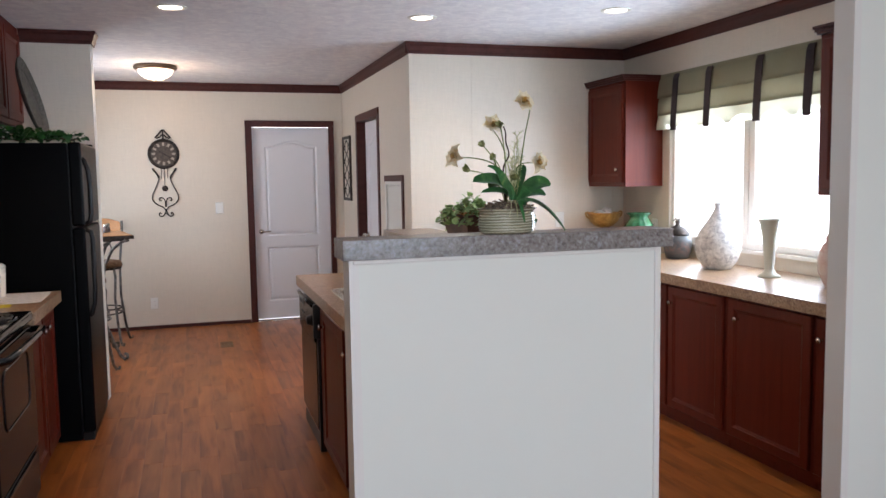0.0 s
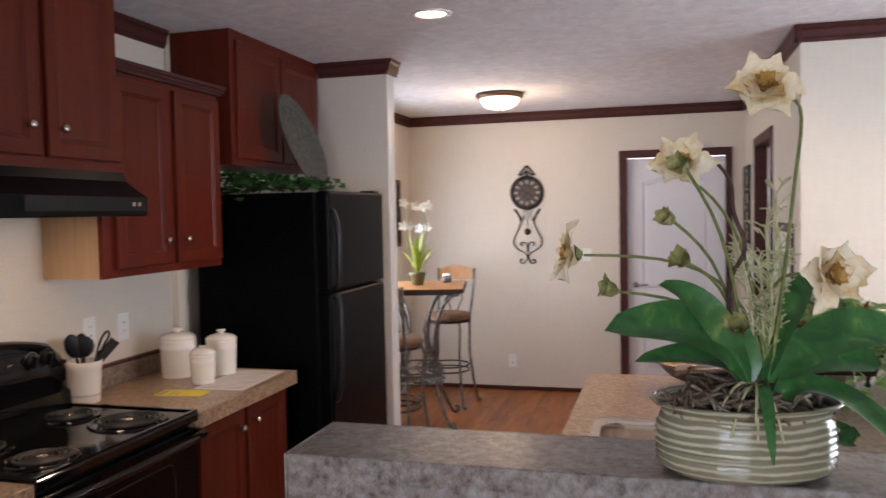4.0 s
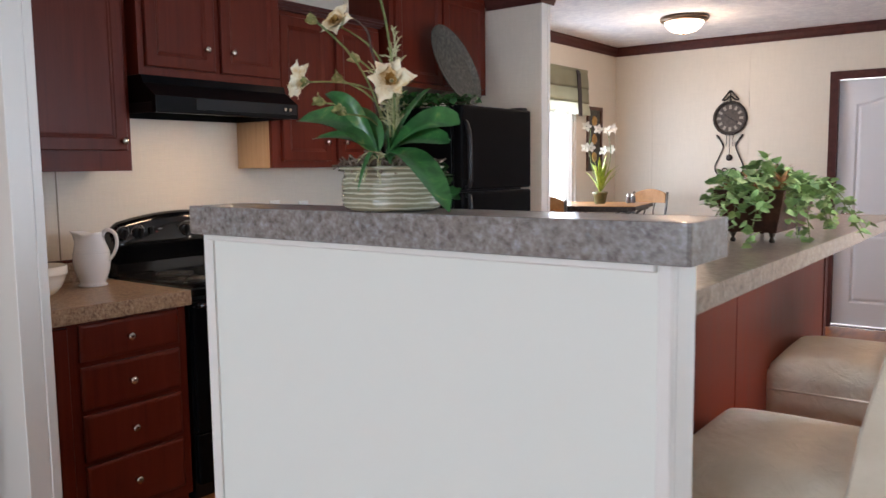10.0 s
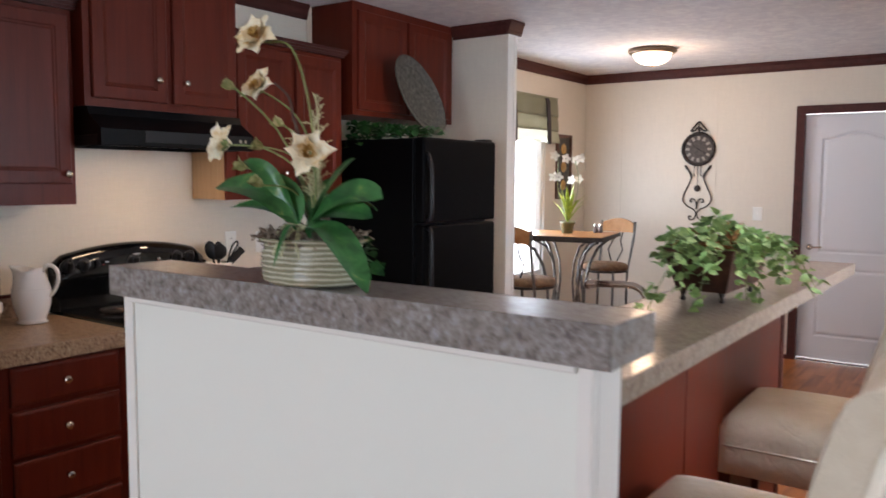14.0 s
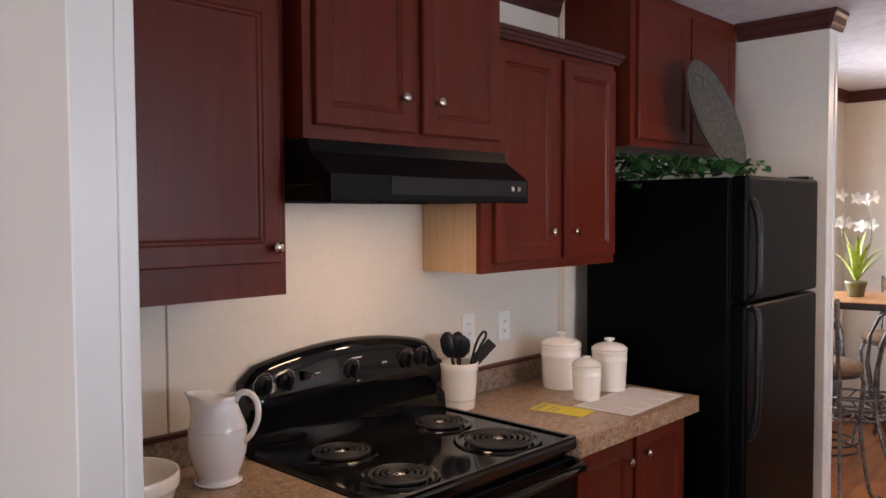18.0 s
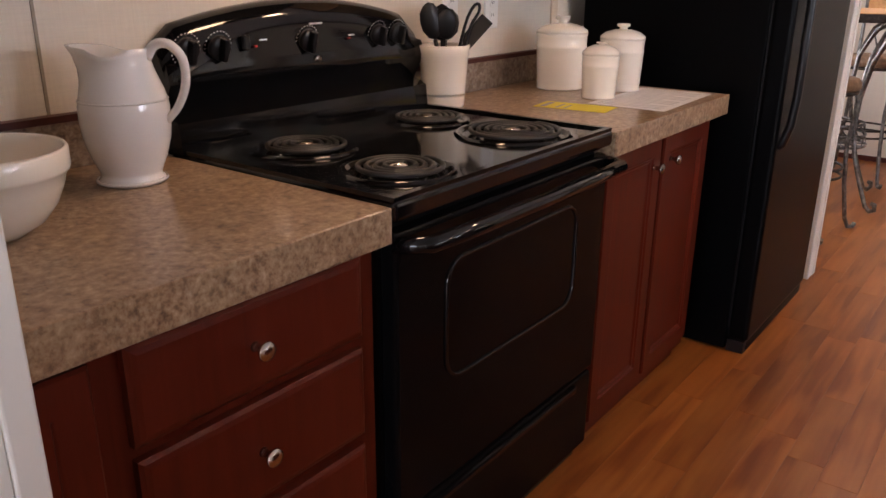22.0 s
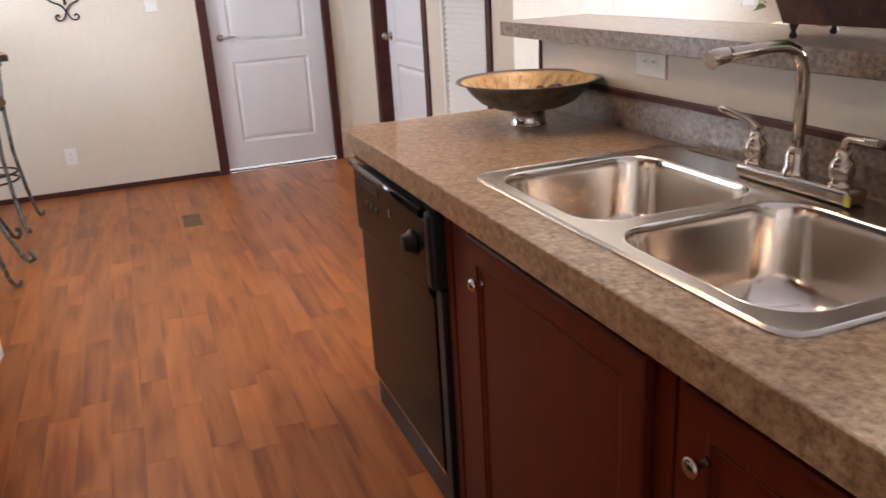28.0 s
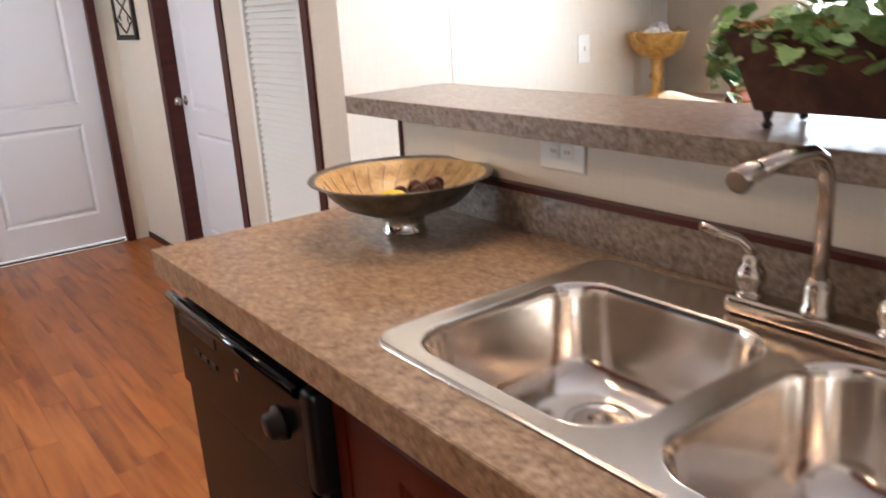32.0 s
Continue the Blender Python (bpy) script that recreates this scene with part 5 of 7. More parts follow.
bm = bmesh.new()
for i in range(260):
    a, r = rng.uniform(0, 6.28), math.sqrt(rng.random())
    u, v = 0.098 * r * math.cos(a), 0.062 * r * math.sin(a)
    x, y = u * 0.848 - v * 0.53, u * 0.53 + v * 0.848
    d = Vector((rng.uniform(-1, 1), rng.uniform(-1, 1), rng.uniform(-0.2, 0.7))) * 0.022
    c = Vector((x, y, 0.081 + 0.016 * (1 - r) + rng.uniform(-0.004, 0.010)))
    tube(bm, [c - d, c + Vector((0, 0, 0.006)), c + d], rng.uniform(0.0012, 0.003), 4, False)
lathe(bm, [(0.078, 0.075), (0.05, 0.083), (0.0, 0.090)], 28)
part("moss", bm, M["moss"], orchid, "dry brown moss")
LEAVES = [  # tip, arch, width, lean of the face, where along it the leaf bends
    ((-0.157, -0.098, 0.176), 0.072, 0.080, (0.1, -0.6), 0.12), ((-0.125, -0.088, 0.140), 0.040, 0.042, (0.0, -0.5), 0.14), ((-0.098, -0.078, 0.226), 0.058, 0.036, (-0.3, -0.8), 0.40),
    ((0.166, 0.002, 0.162), 0.052, 0.056, (0.1, -0.8), 0.52), ((0.145, -0.002, 0.128), 0.034, 0.050, (0.1, -0.6), 0.45), ((0.078, 0.028, 0.232), 0.030, 0.044, (-0.8, -0.9), 0.34),
    ((0.034, 0.012, 0.195), 0.010, 0.042, (-0.5, -1.0), 0.34), ((-0.03, 0.085, 0.150), 0.070, 0.056, (0.0, 0.5), 0.34), ((0.075, 0.095, 0.135), 0.070, 0.052, (0.3, 0.4), 0.34),
    ((0.189, -0.064, 0.005), 0.085, 0.062, (1.5, -0.5), 0.34), ((0.018, -0.114, 0.040), 0.075, 0.014, (0.0, -1.0), 0.34)]


def leaf_to(bm, base, tip, arch, width, lean, bend, seg=14):
    """A broad strap leaf arching from base to tip; its face leans by lean in plan."""
    a, b = Vector(base), Vector(tip)
    c = a.lerp(b, bend) + Vector((0, 0, arch))
    face = Vector((lean[0], lean[1], 0.75)).normalized()
    rows = []
    for i in range(seg + 1):
        s = i / seg
        p = a * (1 - s) ** 2 + c * (2 * s * (1 - s)) + b * s * s
        d = ((c - a) * (1 - s) + (b - c) * s).normalized()
        side = d.cross(face).normalized()
        up = side.cross(d)
        w = width * (0.14 + 0.86 * math.sin(math.pi * s ** 1.12) ** 0.6) if 0 < i < seg else (0.12 * width if i == 0 else 0.002)
        wob = 0.05 * width * math.sin(5.0 * s + 9 * width)
        rows.append([bm.verts.new(p + side * (k * w / 2) + up * (0.16 * w * abs(k) ** 1.4 + wob * k)) for k in (-1, -0.6, -0.25, 0, 0.25, 0.6, 1)])
    for r0, r1 in zip(rows, rows[1:]):
        for k in range(6):
            bm.faces.new((r0[k], r0[k + 1], r1[k + 1], r1[k])).smooth = True
    return bm


for tip, arch, w, lean, bend in LEAVES:
    d = Vector((tip[0] - 0.02, tip[1] + 0.02, 0)).normalized() * 0.012
    part("leaf", leaf_to(bmesh.new(), (0.012 + d.x, -0.034 + d.y, 0.112 if tip[2] > 0.1 else 0.092), tip, arch, w, lean, bend), M["leaf"], orchid)
bm = bmesh.new()
for i in range(9):
    ivy_leaf(bm, (0.105 + 0.006 * rng.uniform(-3, 3), 0.040 + 0.004 * rng.uniform(-3, 3), 0.030 + 0.006 * i), rng, 0.026)
part("leaf", bm, M["ivy_dark"], orchid, "small dark fern sprig")
BLOOMS = [  # centre, facing, size
    ((0.006, -0.131, 0.430), (0.05, -0.75, 0.4), 0.045), ((-0.072, -0.062, 0.358), (0.05, -0.75, 0.45), 0.040),
    ((-0.195, -0.043, 0.260), (-0.9, -0.35, 0.15), 0.042), ((0.075, -0.080, 0.238), (0.50, -0.85, 0.12), 0.046)]
for k, (c, fa, s) in enumerate(BLOOMS):
    end = Vector(c) - Vector(fa).normalized() * 0.012
    if k == 0:
        path = eased([(0.022, -0.020, 0.09), (0.036, -0.028, 0.20), (0.046, -0.055, 0.33), (0.046, -0.095, 0.415), end], 5)
    else:
        path = curve_pts((0.018 + 0.01 * rng.uniform(-1, 1), -0.02, 0.09), end, Vector((c[0] * -0.25, 0.03, 0.05)), 12)
    st = part("stem", tube(bmesh.new(), path, 0.0024, 6, taper=0.0017), M["stem"], orchid)
    part("flower", bloom_bm(c, fa, s, rng, 6, 1.0, 24, 0.74, 0.0), M["petal"], st, "cream petals tinged with brown")
    part("inner_petals", bloom_bm(c, fa, s, rng, 5, 0.62, 46, 0.50, 0.4), M["petal_inner"], st, "golden brown inner petals")
    part("flower_heart", flower_bm(Vector(c) + Vector(fa).normalized() * 0.004, fa, s * 0.36, 9, rng, 1.2), M["gold_heart"], st, "golden brown stamens")
    part("calyx", flower_bm(Vector(c) - Vector(fa).normalized() * 0.010, fa, s * 0.34, 6, rng, 0.9), M["stem"], st)
for c in ((-0.080, 0.004, 0.296), (-0.145, -0.032, 0.214), (-0.015, -0.108, 0.182), (-0.068, -0.122, 0.352), (-0.066, -0.060, 0.250)):
    st = part("stem", tube(bmesh.new(), curve_pts((0, 0, 0.09), c, (c[0] * -0.2, 0.02, 0.03), 8), 0.0020, 6), M["stem"], orchid)
    part("bud", flower_bm(c, (c[0], -0.08, 0.05), 0.024, 7, rng, 1.35), M["bud"], st, "half-open green bud")
part("twig", tube(bmesh.new(), eased([(0.0, 0.0, 0.09), (-0.016, -0.015, 0.17), (-0.018, -0.022, 0.225), (-0.002, -0.030, 0.265), (-0.014, -0.034, 0.305), (-0.018, -0.040, 0.34), (-0.036, -0.058, 0.365)], 5), 0.0032, 6, taper=0.002), M["twig"], orchid, "dark curly twig")
for i in range(6):
    bm = bmesh.new()
    a = rng.uniform(0, 6.28)
    top = Vector((0.012 + 0.035 * math.cos(a), -0.045 + 0.03 * math.sin(a), rng.uniform(0.22, 0.33)))
    pts = curve_pts((0.005, -0.005, 0.09), top, (0.01, 0, 0.0), 6)
    tube(bm, pts, 0.0018, 5, False)
    for k in range(20):
        q = Vector(pts[2 + k % 5]).lerp(Vector(pts[min(6, 3 + k % 5)]), rng.random())
        d = Vector((rng.uniform(-1, 1), rng.uniform(-1, 1), rng.uniform(0.2, 1))).normalized() * rng.uniform(0.015, 0.034)
        tube(bm, [q, q + d * 0.6 + Vector((0, 0, 0.004)), q + d], 0.0011, 4, False)
        d2 = Vector((rng.uniform(-1, 1), rng.uniform(-1, 1), rng.uniform(0, 1))).normalized() * 0.010
        tube(bm, [q + d * 0.6, q + d * 0.6 + d2], 0.0009, 4, False)
    part("lichen_twig", bm, M["lichen"], orchid, "pale branching moss twig")
for i in range(7):
    bm = bmesh.new()
    a = rng.uniform(3.6, 5.9)
    tube(bm, curve_pts((0.01, -0.02, 0.105), (0.06 * math.cos(a), 0.085 * math.sin(a), 0.09 - rng.uniform(0, 0.05)), (0, -0.01, 0.02), 5), 0.0015, 4, False)
    part("lichen_twig", bm, M["lichen"], orchid, "pale branching moss twig")

# ---- ivy planter on the bar ----
planter = thing("ivy_planter", "rusty brown tin planter with trailing ivy on the bar", "potted plant", pose(1.960, 4.278, 1.1815))
bm = bmesh.new()
lo = [bm.verts.new((sx * 0.070, sy * 0.165, 0.030)) for sx, sy in ((-1, -1), (1, -1), (1, 1), (-1, 1))]
hi = [bm.verts.new((sx * 0.098, sy * 0.205, 0.150)) for sx, sy in ((-1, -1), (1, -1), (1, 1), (-1, 1))]
li = [bm.verts.new((sx * 0.104, sy * 0.211, 0.154)) for sx, sy in ((-1, -1), (1, -1), (1, 1), (-1, 1))]
inn = [bm.verts.new((sx * 0.094, sy * 0.200, 0.150)) for sx, sy in ((-1, -1), (1, -1), (1, 1), (-1, 1))]
ib = [bm.verts.new((sx * 0.090, sy * 0.194, 0.125)) for sx, sy in ((-1, -1), (1, -1), (1, 1), (-1, 1))]
for a, b in ((lo, hi), (hi, li), (li, inn), (inn, ib)):
    for i in range(4):
        bm.faces.new((a[i], a[(i + 1) % 4], b[(i + 1) % 4], b[i]))
bm.faces.new(lo[::-1])
part("box", bm, M["rust"], planter)
for sx in (-1, 1):
    for sy in (-1, 1):
        part("foot", lathe(bmesh.new(), [(0, 0), (0.006, 0), (0.009, 0.006), (0.005, 0.014), (0.011, 0.030), (0, 0.031)], 10, sx * 0.055, sy * 0.15), M["iron"], planter)
bm = bmesh.new()
for i in range(160):
    c = Vector((rng.uniform(-0.09, 0.09), rng.uniform(-0.19, 0.19), 0.14 + rng.uniform(0, 0.022)))
    d = Vector((rng.uniform(-1, 1), rng.uniform(-1, 1), rng.uniform(-0.2, 0.4))) * 0.03
    tube(bm, [c - d, c + Vector((0, 0, 0.008)), c + d], 0.0022, 4, False)
box(bm, -0.09, 0.09, -0.195, 0.195, 0.125, 0.142)
part("coir", bm, M["coir"], planter, "orange-brown coconut fibre")
bm = bmesh.new()
vines = bmesh.new()
for i in range(430):
    u, v = rng.uniform(0, 6.28), rng.random() ** 0.6
    hgt = rng.uniform(0.10 + 0.03 * (1 - v), 0.262 - 0.115 * v)
    ivy_leaf(bm, (0.155 * v * math.cos(u), 0.275 * v * math.sin(u), hgt), rng, rng.uniform(0.020, 0.040))
TRAILS = [((0.06, -0.2, 0.15), (0.05, -0.36, 0.012)), ((0.0, -0.2, 0.15), (-0.04, -0.47, 0.008)), ((0.09, -0.1, 0.15), (0.13, -0.18, 0.02)), ((0.09, 0.05, 0.15), (0.15, 0.12, 0.03)), ((0.08, 0.18, 0.16), (0.22, 0.27, 0.012)),
          ((0.09, 0.10, 0.16), (0.25, 0.10, 0.004)), ((-0.03, -0.2, 0.15), (0.0, -0.33, 0.05)), ((0.09, -0.02, 0.15), (0.135, -0.05, 0.0)), ((0.08, 0.2, 0.16), (0.12, 0.33, 0.012)), ((-0.06, 0.2, 0.15), (-0.04, 0.27, 0.06)), ((-0.06, -0.15, 0.16), (-0.10, -0.22, 0.10))]
for a, b in TRAILS:
    pts = curve_pts(a, b, (0, 0, 0.05), 10)
    tube(vines, pts, 0.0016, 5, False)
    for q in pts[2:]:
        for k in range(3):
            ivy_leaf(bm, Vector(q) + Vector((rng.uniform(-0.02, 0.02), rng.uniform(-0.025, 0.025), rng.uniform(-0.004, 0.02))), rng, rng.uniform(0.018, 0.034))
part("vine", vines, M["stem"], planter)
tagged(part("ivy_leaves", bm, M["ivy"], planter, "variegated light green ivy leaves"), kind="stuff")
bm = bmesh.new()
for c in ((0.03, 0.03, 0.19), (-0.04, -0.05, 0.18), (0.06, -0.08, 0.17)):
    for k in range(7):
        leaf_bm(bm, Vector(c), rng.uniform(0, 360), rng.uniform(20, 70), 0.05, 0.016, 40, 0.1, 5)
part("rust_leaves", bm, M["coir"], planter, "orange-brown autumn leaves")

# ---- garland and platter on the refrigerator ----
garland = thing("ivy_garland", "dark green ivy garland lying on the refrigerator", "artificial plant", pose(-0.60, 5.475, 1.758))
bm, vines = bmesh.new(), bmesh.new()
pts = [Vector((0.052 * i, 0.02 + 0.02 * math.sin(i * 1.7), 0.020 + 0.010 * math.sin(i * 2.3))) for i in range(12)]
tube(vines, pts, 0.003, 5)
for i in range(250):
    t = 11 * rng.random() ** 1.15
    p = pts[int(t)].lerp(pts[min(11, int(t) + 1)], t - int(t))
    k = 1.0 - 0.06 * t
    ivy_leaf(bm, p + Vector((rng.uniform(-0.03, 0.03), rng.uniform(-0.06, 0.12), rng.uniform(0.0, 0.085 * k))), rng, rng.uniform(0.028, 0.052))
for i in range(26):
    ivy_leaf(bm, Vector((rng.uniform(0.0, 0.12), -0.02 - rng.uniform(0, 0.03), rng.uniform(-0.045, 0.02))), rng, rng.uniform(0.028, 0.045))
part("vine", vines, M["twig"], garland)
tagged(part("ivy_leaves", bm, M["ivy_dark"], garland, "dark green ivy leaves"), kind="stuff")
platter = thing("platter", "large dark oval platter leaning above the refrigerator", "platter", pose(-0.319, 5.774, 2.028) @ pose(0, 0, 0, 0, 0, -5) @ pose(0, 0, 0, 0, -9.3, 0) @ pose(0, 0, 0, 36, 0, 0))


def oval_dish(profile):
    bm = lathe(bmesh.new(), profile, 48)
    for v in bm.verts:
        v.co = Vector((v.co.z, v.co.x * 0.156, v.co.y * 0.275))
    bmesh.ops.recalc_face_normals(bm, faces=bm.faces[:])
    return bm


part("dish", oval_dish([(0.0, 0.0), (0.66, 0.002), (0.80, 0.008), (0.97, 0.024), (1.0, 0.025), (0.985, 0.017), (0.82, -0.004), (0.66, -0.012), (0, -0.014)]), M["tray"], platter)
part("relief_ring", oval_dish([(0.72, 0.004), (0.74, 0.011), (0.77, 0.008)]), M["tray"], platter)
# ---- on the kitchen worktop ----
CZ = 0.9205


def canister(x, y, h, r, rz):
    c = thing("canister", "cream ceramic canister with a knobbed lid", "canister", pose(x, y, CZ, 0, 0, rz), "ceramic canisters")
    b = h * 0.76
    prof = [(0, 0), (r * 0.90, 0), (r * 0.93, 0.004), (r * 0.90, 0.012), (r * 0.93, 0.02), (r * 0.99, b * 0.74), (r * 1.02, b * 0.78), (r * 0.99, b * 0.80), (r * 1.0, b * 0.95), (r * 1.03, b), (r * 0.97, b + 0.002), (0, b + 0.001)]
    part("jar", lathe(bmesh.new(), prof, 32), M["ceramic"], c)
    lid = part("lid", lathe(bmesh.new(), [(0, b + 0.002), (r * 1.03, b + 0.002), (r * 1.02, b + 0.010), (r * 0.80, b + 0.022), (r * 0.40, b + 0.030), (0, b + 0.032)], 32), M["ceramic"], c)
    k = h - b - 0.028
    part("knob", lathe(bmesh.new(), [(r * 0.20, b + 0.028), (r * 0.17, b + 0.028 + k * 0.4), (r * 0.30, b + 0.028 + k * 0.6), (r * 0.29, b + 0.028 + k * 0.95), (0, b + 0.028 + k)], 18), M["ceramic"], lid)


canister(-0.620, 5.075, 0.225, 0.080, 0)
canister(-0.455, 5.170, 0.205, 0.069, 20)
canister(-0.425, 4.965, 0.163, 0.054, 50)

crock = thing("utensil_crock", "cream ceramic crock full of black cooking utensils", "utensil holder", pose(-0.69, 4.545, CZ))
part("crock", lathe(bmesh.new(), [(0, 0), (0.056, 0), (0.058, 0.006), (0.064, 0.09), (0.067, 0.135), (0.069, 0.138), (0.069, 0.148), (0.072, 0.165), (0.070, 0.167), (0.064, 0.163), (0.060, 0.03), (0, 0.02)], 32), M["ceramic"], crock)


def spoon(bm, tip, az, lean, bowl_w, bowl_l, slots=False):
    d = Vector((math.cos(az) * math.sin(lean), math.sin(az) * math.sin(lean), math.cos(lean)))
    base = Vector((0.01 * math.cos(az + 3), 0.01 * math.sin(az + 3), 0.03))
    end = base + d * tip
    tube(bm, [base, base + d * tip * 0.5, end], 0.006, 6)
    res = bmesh.ops.create_icosphere(bm, subdivisions=2, radius=1.0)
    side = d.cross(Vector((0.8, -0.6, 0.1))).normalized()
    nor = d.cross(side)
    for v in res["verts"]:
        c = v.co.copy()
        v.co = end + d * (bowl_l * 0.5 + c.z * bowl_l * 0.5) + side * (c.x * bowl_w * 0.5) + nor * (c.y * 0.007 + 0.008 * (c.x * c.x))
    for f in bm.faces:
        f.smooth = True
    return bm


for az, lean, tip, bw, bl in ((4.25, 0.24, 0.155, 0.062, 0.100), (4.9, 0.06, 0.145, 0.092, 0.090), (5.9, 0.10, 0.150, 0.070, 0.085), (2.4, 0.15, 0.165, 0.055, 0.080)):
    part("utensil", spoon(bmesh.new(), tip, az, lean, bw, bl), M["black_matt"], crock, "black nylon cooking spoon")
bm = one(-0.020, 0.020, -0.003, 0.003, 0.0, 0.095, 0.0025, 2)
tube(bm, [(0, 0, -0.13), (0, 0, 0.01)], 0.006, 8)
bmesh.ops.transform(bm, matrix=Matrix.Translation((0.035, 0.046, 0.165)) @ Matrix.Rotation(radians(-44), 4, (0.8, -0.6, 0.0)) @ Matrix.Rotation(radians(30), 4, "Z"), verts=bm.verts[:])
part("spatula", bm, M["black_matt"], crock, "black nylon spatula")
part("tongs", tube(bmesh.new(), eased([(0.012, 0.015, 0.05), (0.036, 0.044, 0.21), (0.050, 0.062, 0.262), (0.060, 0.076, 0.272), (0.062, 0.074, 0.250), (0.046, 0.050, 0.20), (0.024, 0.018, 0.05)], 3), 0.0045, 6), M["black_matt"], crock)

pitcher = thing("pitcher", "white ceramic pitcher with a curved handle", "pitcher", pose(-0.612, 3.530, CZ, 0, 0, 35) @ Matrix.Scale(0.965, 4))
bm = bmesh.new()
prof = [(0.058, 0.0), (0.060, 0.006), (0.053, 0.014), (0.055, 0.022), (0.066, 0.048), (0.075, 0.080), (0.079, 0.112), (0.078, 0.140), (0.072, 0.166), (0.064, 0.186), (0.0575, 0.204), (0.0550, 0.216), (0.0550, 0.228), (0.0570, 0.240)]
seg = 40
rings = []
for r, zz in prof:
    ring = []
    for i in range(seg):
        a = 2 * math.pi * i / seg
        sp = max(0.0, math.cos(a - math.pi)) ** 6 * max(0.0, (zz - 0.170) / 0.07)
        rr = r + 0.034 * sp
        ring.append(bm.verts.new((rr * math.cos(a), rr * math.sin(a), zz + 0.004 * sp - 0.010 * max(0, math.cos(2 * a + math.pi)) * max(0, (zz - 0.2) / 0.036))))
    rings.append(ring)
for a, b in zip(rings, rings[1:]):
    for i in range(seg):
        bm.faces.new((a[i], a[(i + 1) % seg], b[(i + 1) % seg], b[i])).smooth = True
inner = [bm.verts.new((v.co.x * 0.93, v.co.y * 0.93, v.co.z - 0.001)) for v in rings[-1]]
deep = [bm.verts.new((0.045 * math.cos(2 * math.pi * i / seg), 0.045 * math.sin(2 * math.pi * i / seg), 0.10)) for i in range(seg)]
for a, b in ((rings[-1], inner), (inner, deep)):
    for i in range(seg):
        bm.faces.new((a[i], a[(i + 1) % seg], b[(i + 1) % seg], b[i])).smooth = True
bm.faces.new(deep)
bm.faces.new(rings[0][::-1])
part("body", bm, M["porcelain"], pitcher)
part("foot_bead", tube(bmesh.new(), arc((0, 0, 0.005), 0.0605, 0, 360, 36, "xy"), 0.0035, 6, False), M["porcelain"], pitcher)
part("waist_bead", tube(bmesh.new(), arc((0, 0, 0.150), 0.0762, 0, 360, 36, "xy"), 0.0018, 6, False), M["porcelain"], pitcher)
part("handle", tube(bmesh.new(), eased([(0.050, 0, 0.222), (0.066, 0, 0.244), (0.092, 0, 0.246), (0.114, 0, 0.222), (0.116, 0, 0.180), (0.100, 0, 0.140), (0.076, 0, 0.112)], 4), 0.0095, 10, taper=0.007), M["porcelain"], pitcher)
mixing = solid("mixing_bowl", lathe(bmesh.new(), [(0, 0.0), (0.050, 0.0), (0.056, 0.004), (0.078, 0.018), (0.097, 0.042), (0.109, 0.070), (0.114, 0.088), (0.118, 0.090), (0.1195, 0.094), (0.1195, 0.120), (0.117, 0.124), (0.113, 0.122), (0.110, 0.090), (0.098, 0.050), (0.060, 0.018), (0, 0.014)], 40), M["ceramic"], "cream ceramic mixing bowl on the worktop", "bowl", pose(-0.492, 3.226, CZ))

sheet = thing("paper_sheet", "printed white paper sheet on the worktop", "paper", pose(-0.290, 5.045, CZ, 0, 0, 2))
part("page", one(-0.115, 0.115, -0.20, 0.215, 0.0, 0.0006), M["paper"], sheet)
for i in range(16):
    part("print_line", one(-0.095, 0.095 - 0.06 * (i % 4 == 3), -0.17 + 0.024 * i, -0.1655 + 0.024 * i, 0.0006, 0.0008), M["print"], sheet)
note = thing("yellow_leaflet", "yellow leaflet lying on the worktop", "leaflet", pose(-0.395, 4.765, CZ, 0, 0, 8))
part("page", one(-0.105, 0.105, -0.055, 0.055, 0.0, 0.0006), M["yellow"], note)
for b in ((-0.09, -0.075, -0.04, 0.04), (-0.045, -0.038, -0.04, 0.03), (-0.02, -0.014, -0.04, 0.02)):
    part("print_line", one(*b, 0.0006, 0.0008), M["print"], note)

# ---- fruit bowl on the island ----
M["pewter"] = spotted("dull_pewter", (0.10, 0.095, 0.085), (0.19, 0.175, 0.155), (0.30, 0.28, 0.25), 24, 0.38, 0.75, 0.1)
fb = thing("footed_bowl", "wide dark metal bowl with a gold patterned inside and dried fruit", "bowl", pose(1.675, 5.165, CZ))
part("dish", lathe(bmesh.new(), [(0, 0.044), (0.05, 0.044), (0.095, 0.051), (0.135, 0.068), (0.163, 0.094), (0.178, 0.115), (0.190, 0.123), (0.206, 0.127), (0.204, 0.1305), (0.190, 0.1265)], 48), M["pewter"], fb, "dark pewter outside")
m = spotted("gold_inlay", (0.45, 0.26, 0.09), (0.66, 0.44, 0.19), (0.74, 0.55, 0.29), 30, 0.35)
M["inlay"] = m
bm = lathe(bmesh.new(), [(0.191, 0.1268), (0.174, 0.116), (0.157, 0.096), (0.130, 0.073), (0.092, 0.058), (0.05, 0.052), (0, 0.051)], 48)
part("inlay", bm, M["inlay"], fb, "gold lacquer inside")
bm = bmesh.new()
for i in range(26):
    a = 2 * math.pi * i / 26
    for s in (0.05,):
        tube(bm, [(rr * math.cos(a + s * k), rr * math.sin(a + s * k), zz) for k, (rr, zz) in enumerate([(0.174, 0.1165), (0.157, 0.0965), (0.142, 0.0837), (0.124, 0.0713)])], 0.0009, 4, False)
part("pattern", bm, mat("brown_lacquer_line", (0.12, 0.055, 0.02), 0.4), fb, "dark leaf pattern")
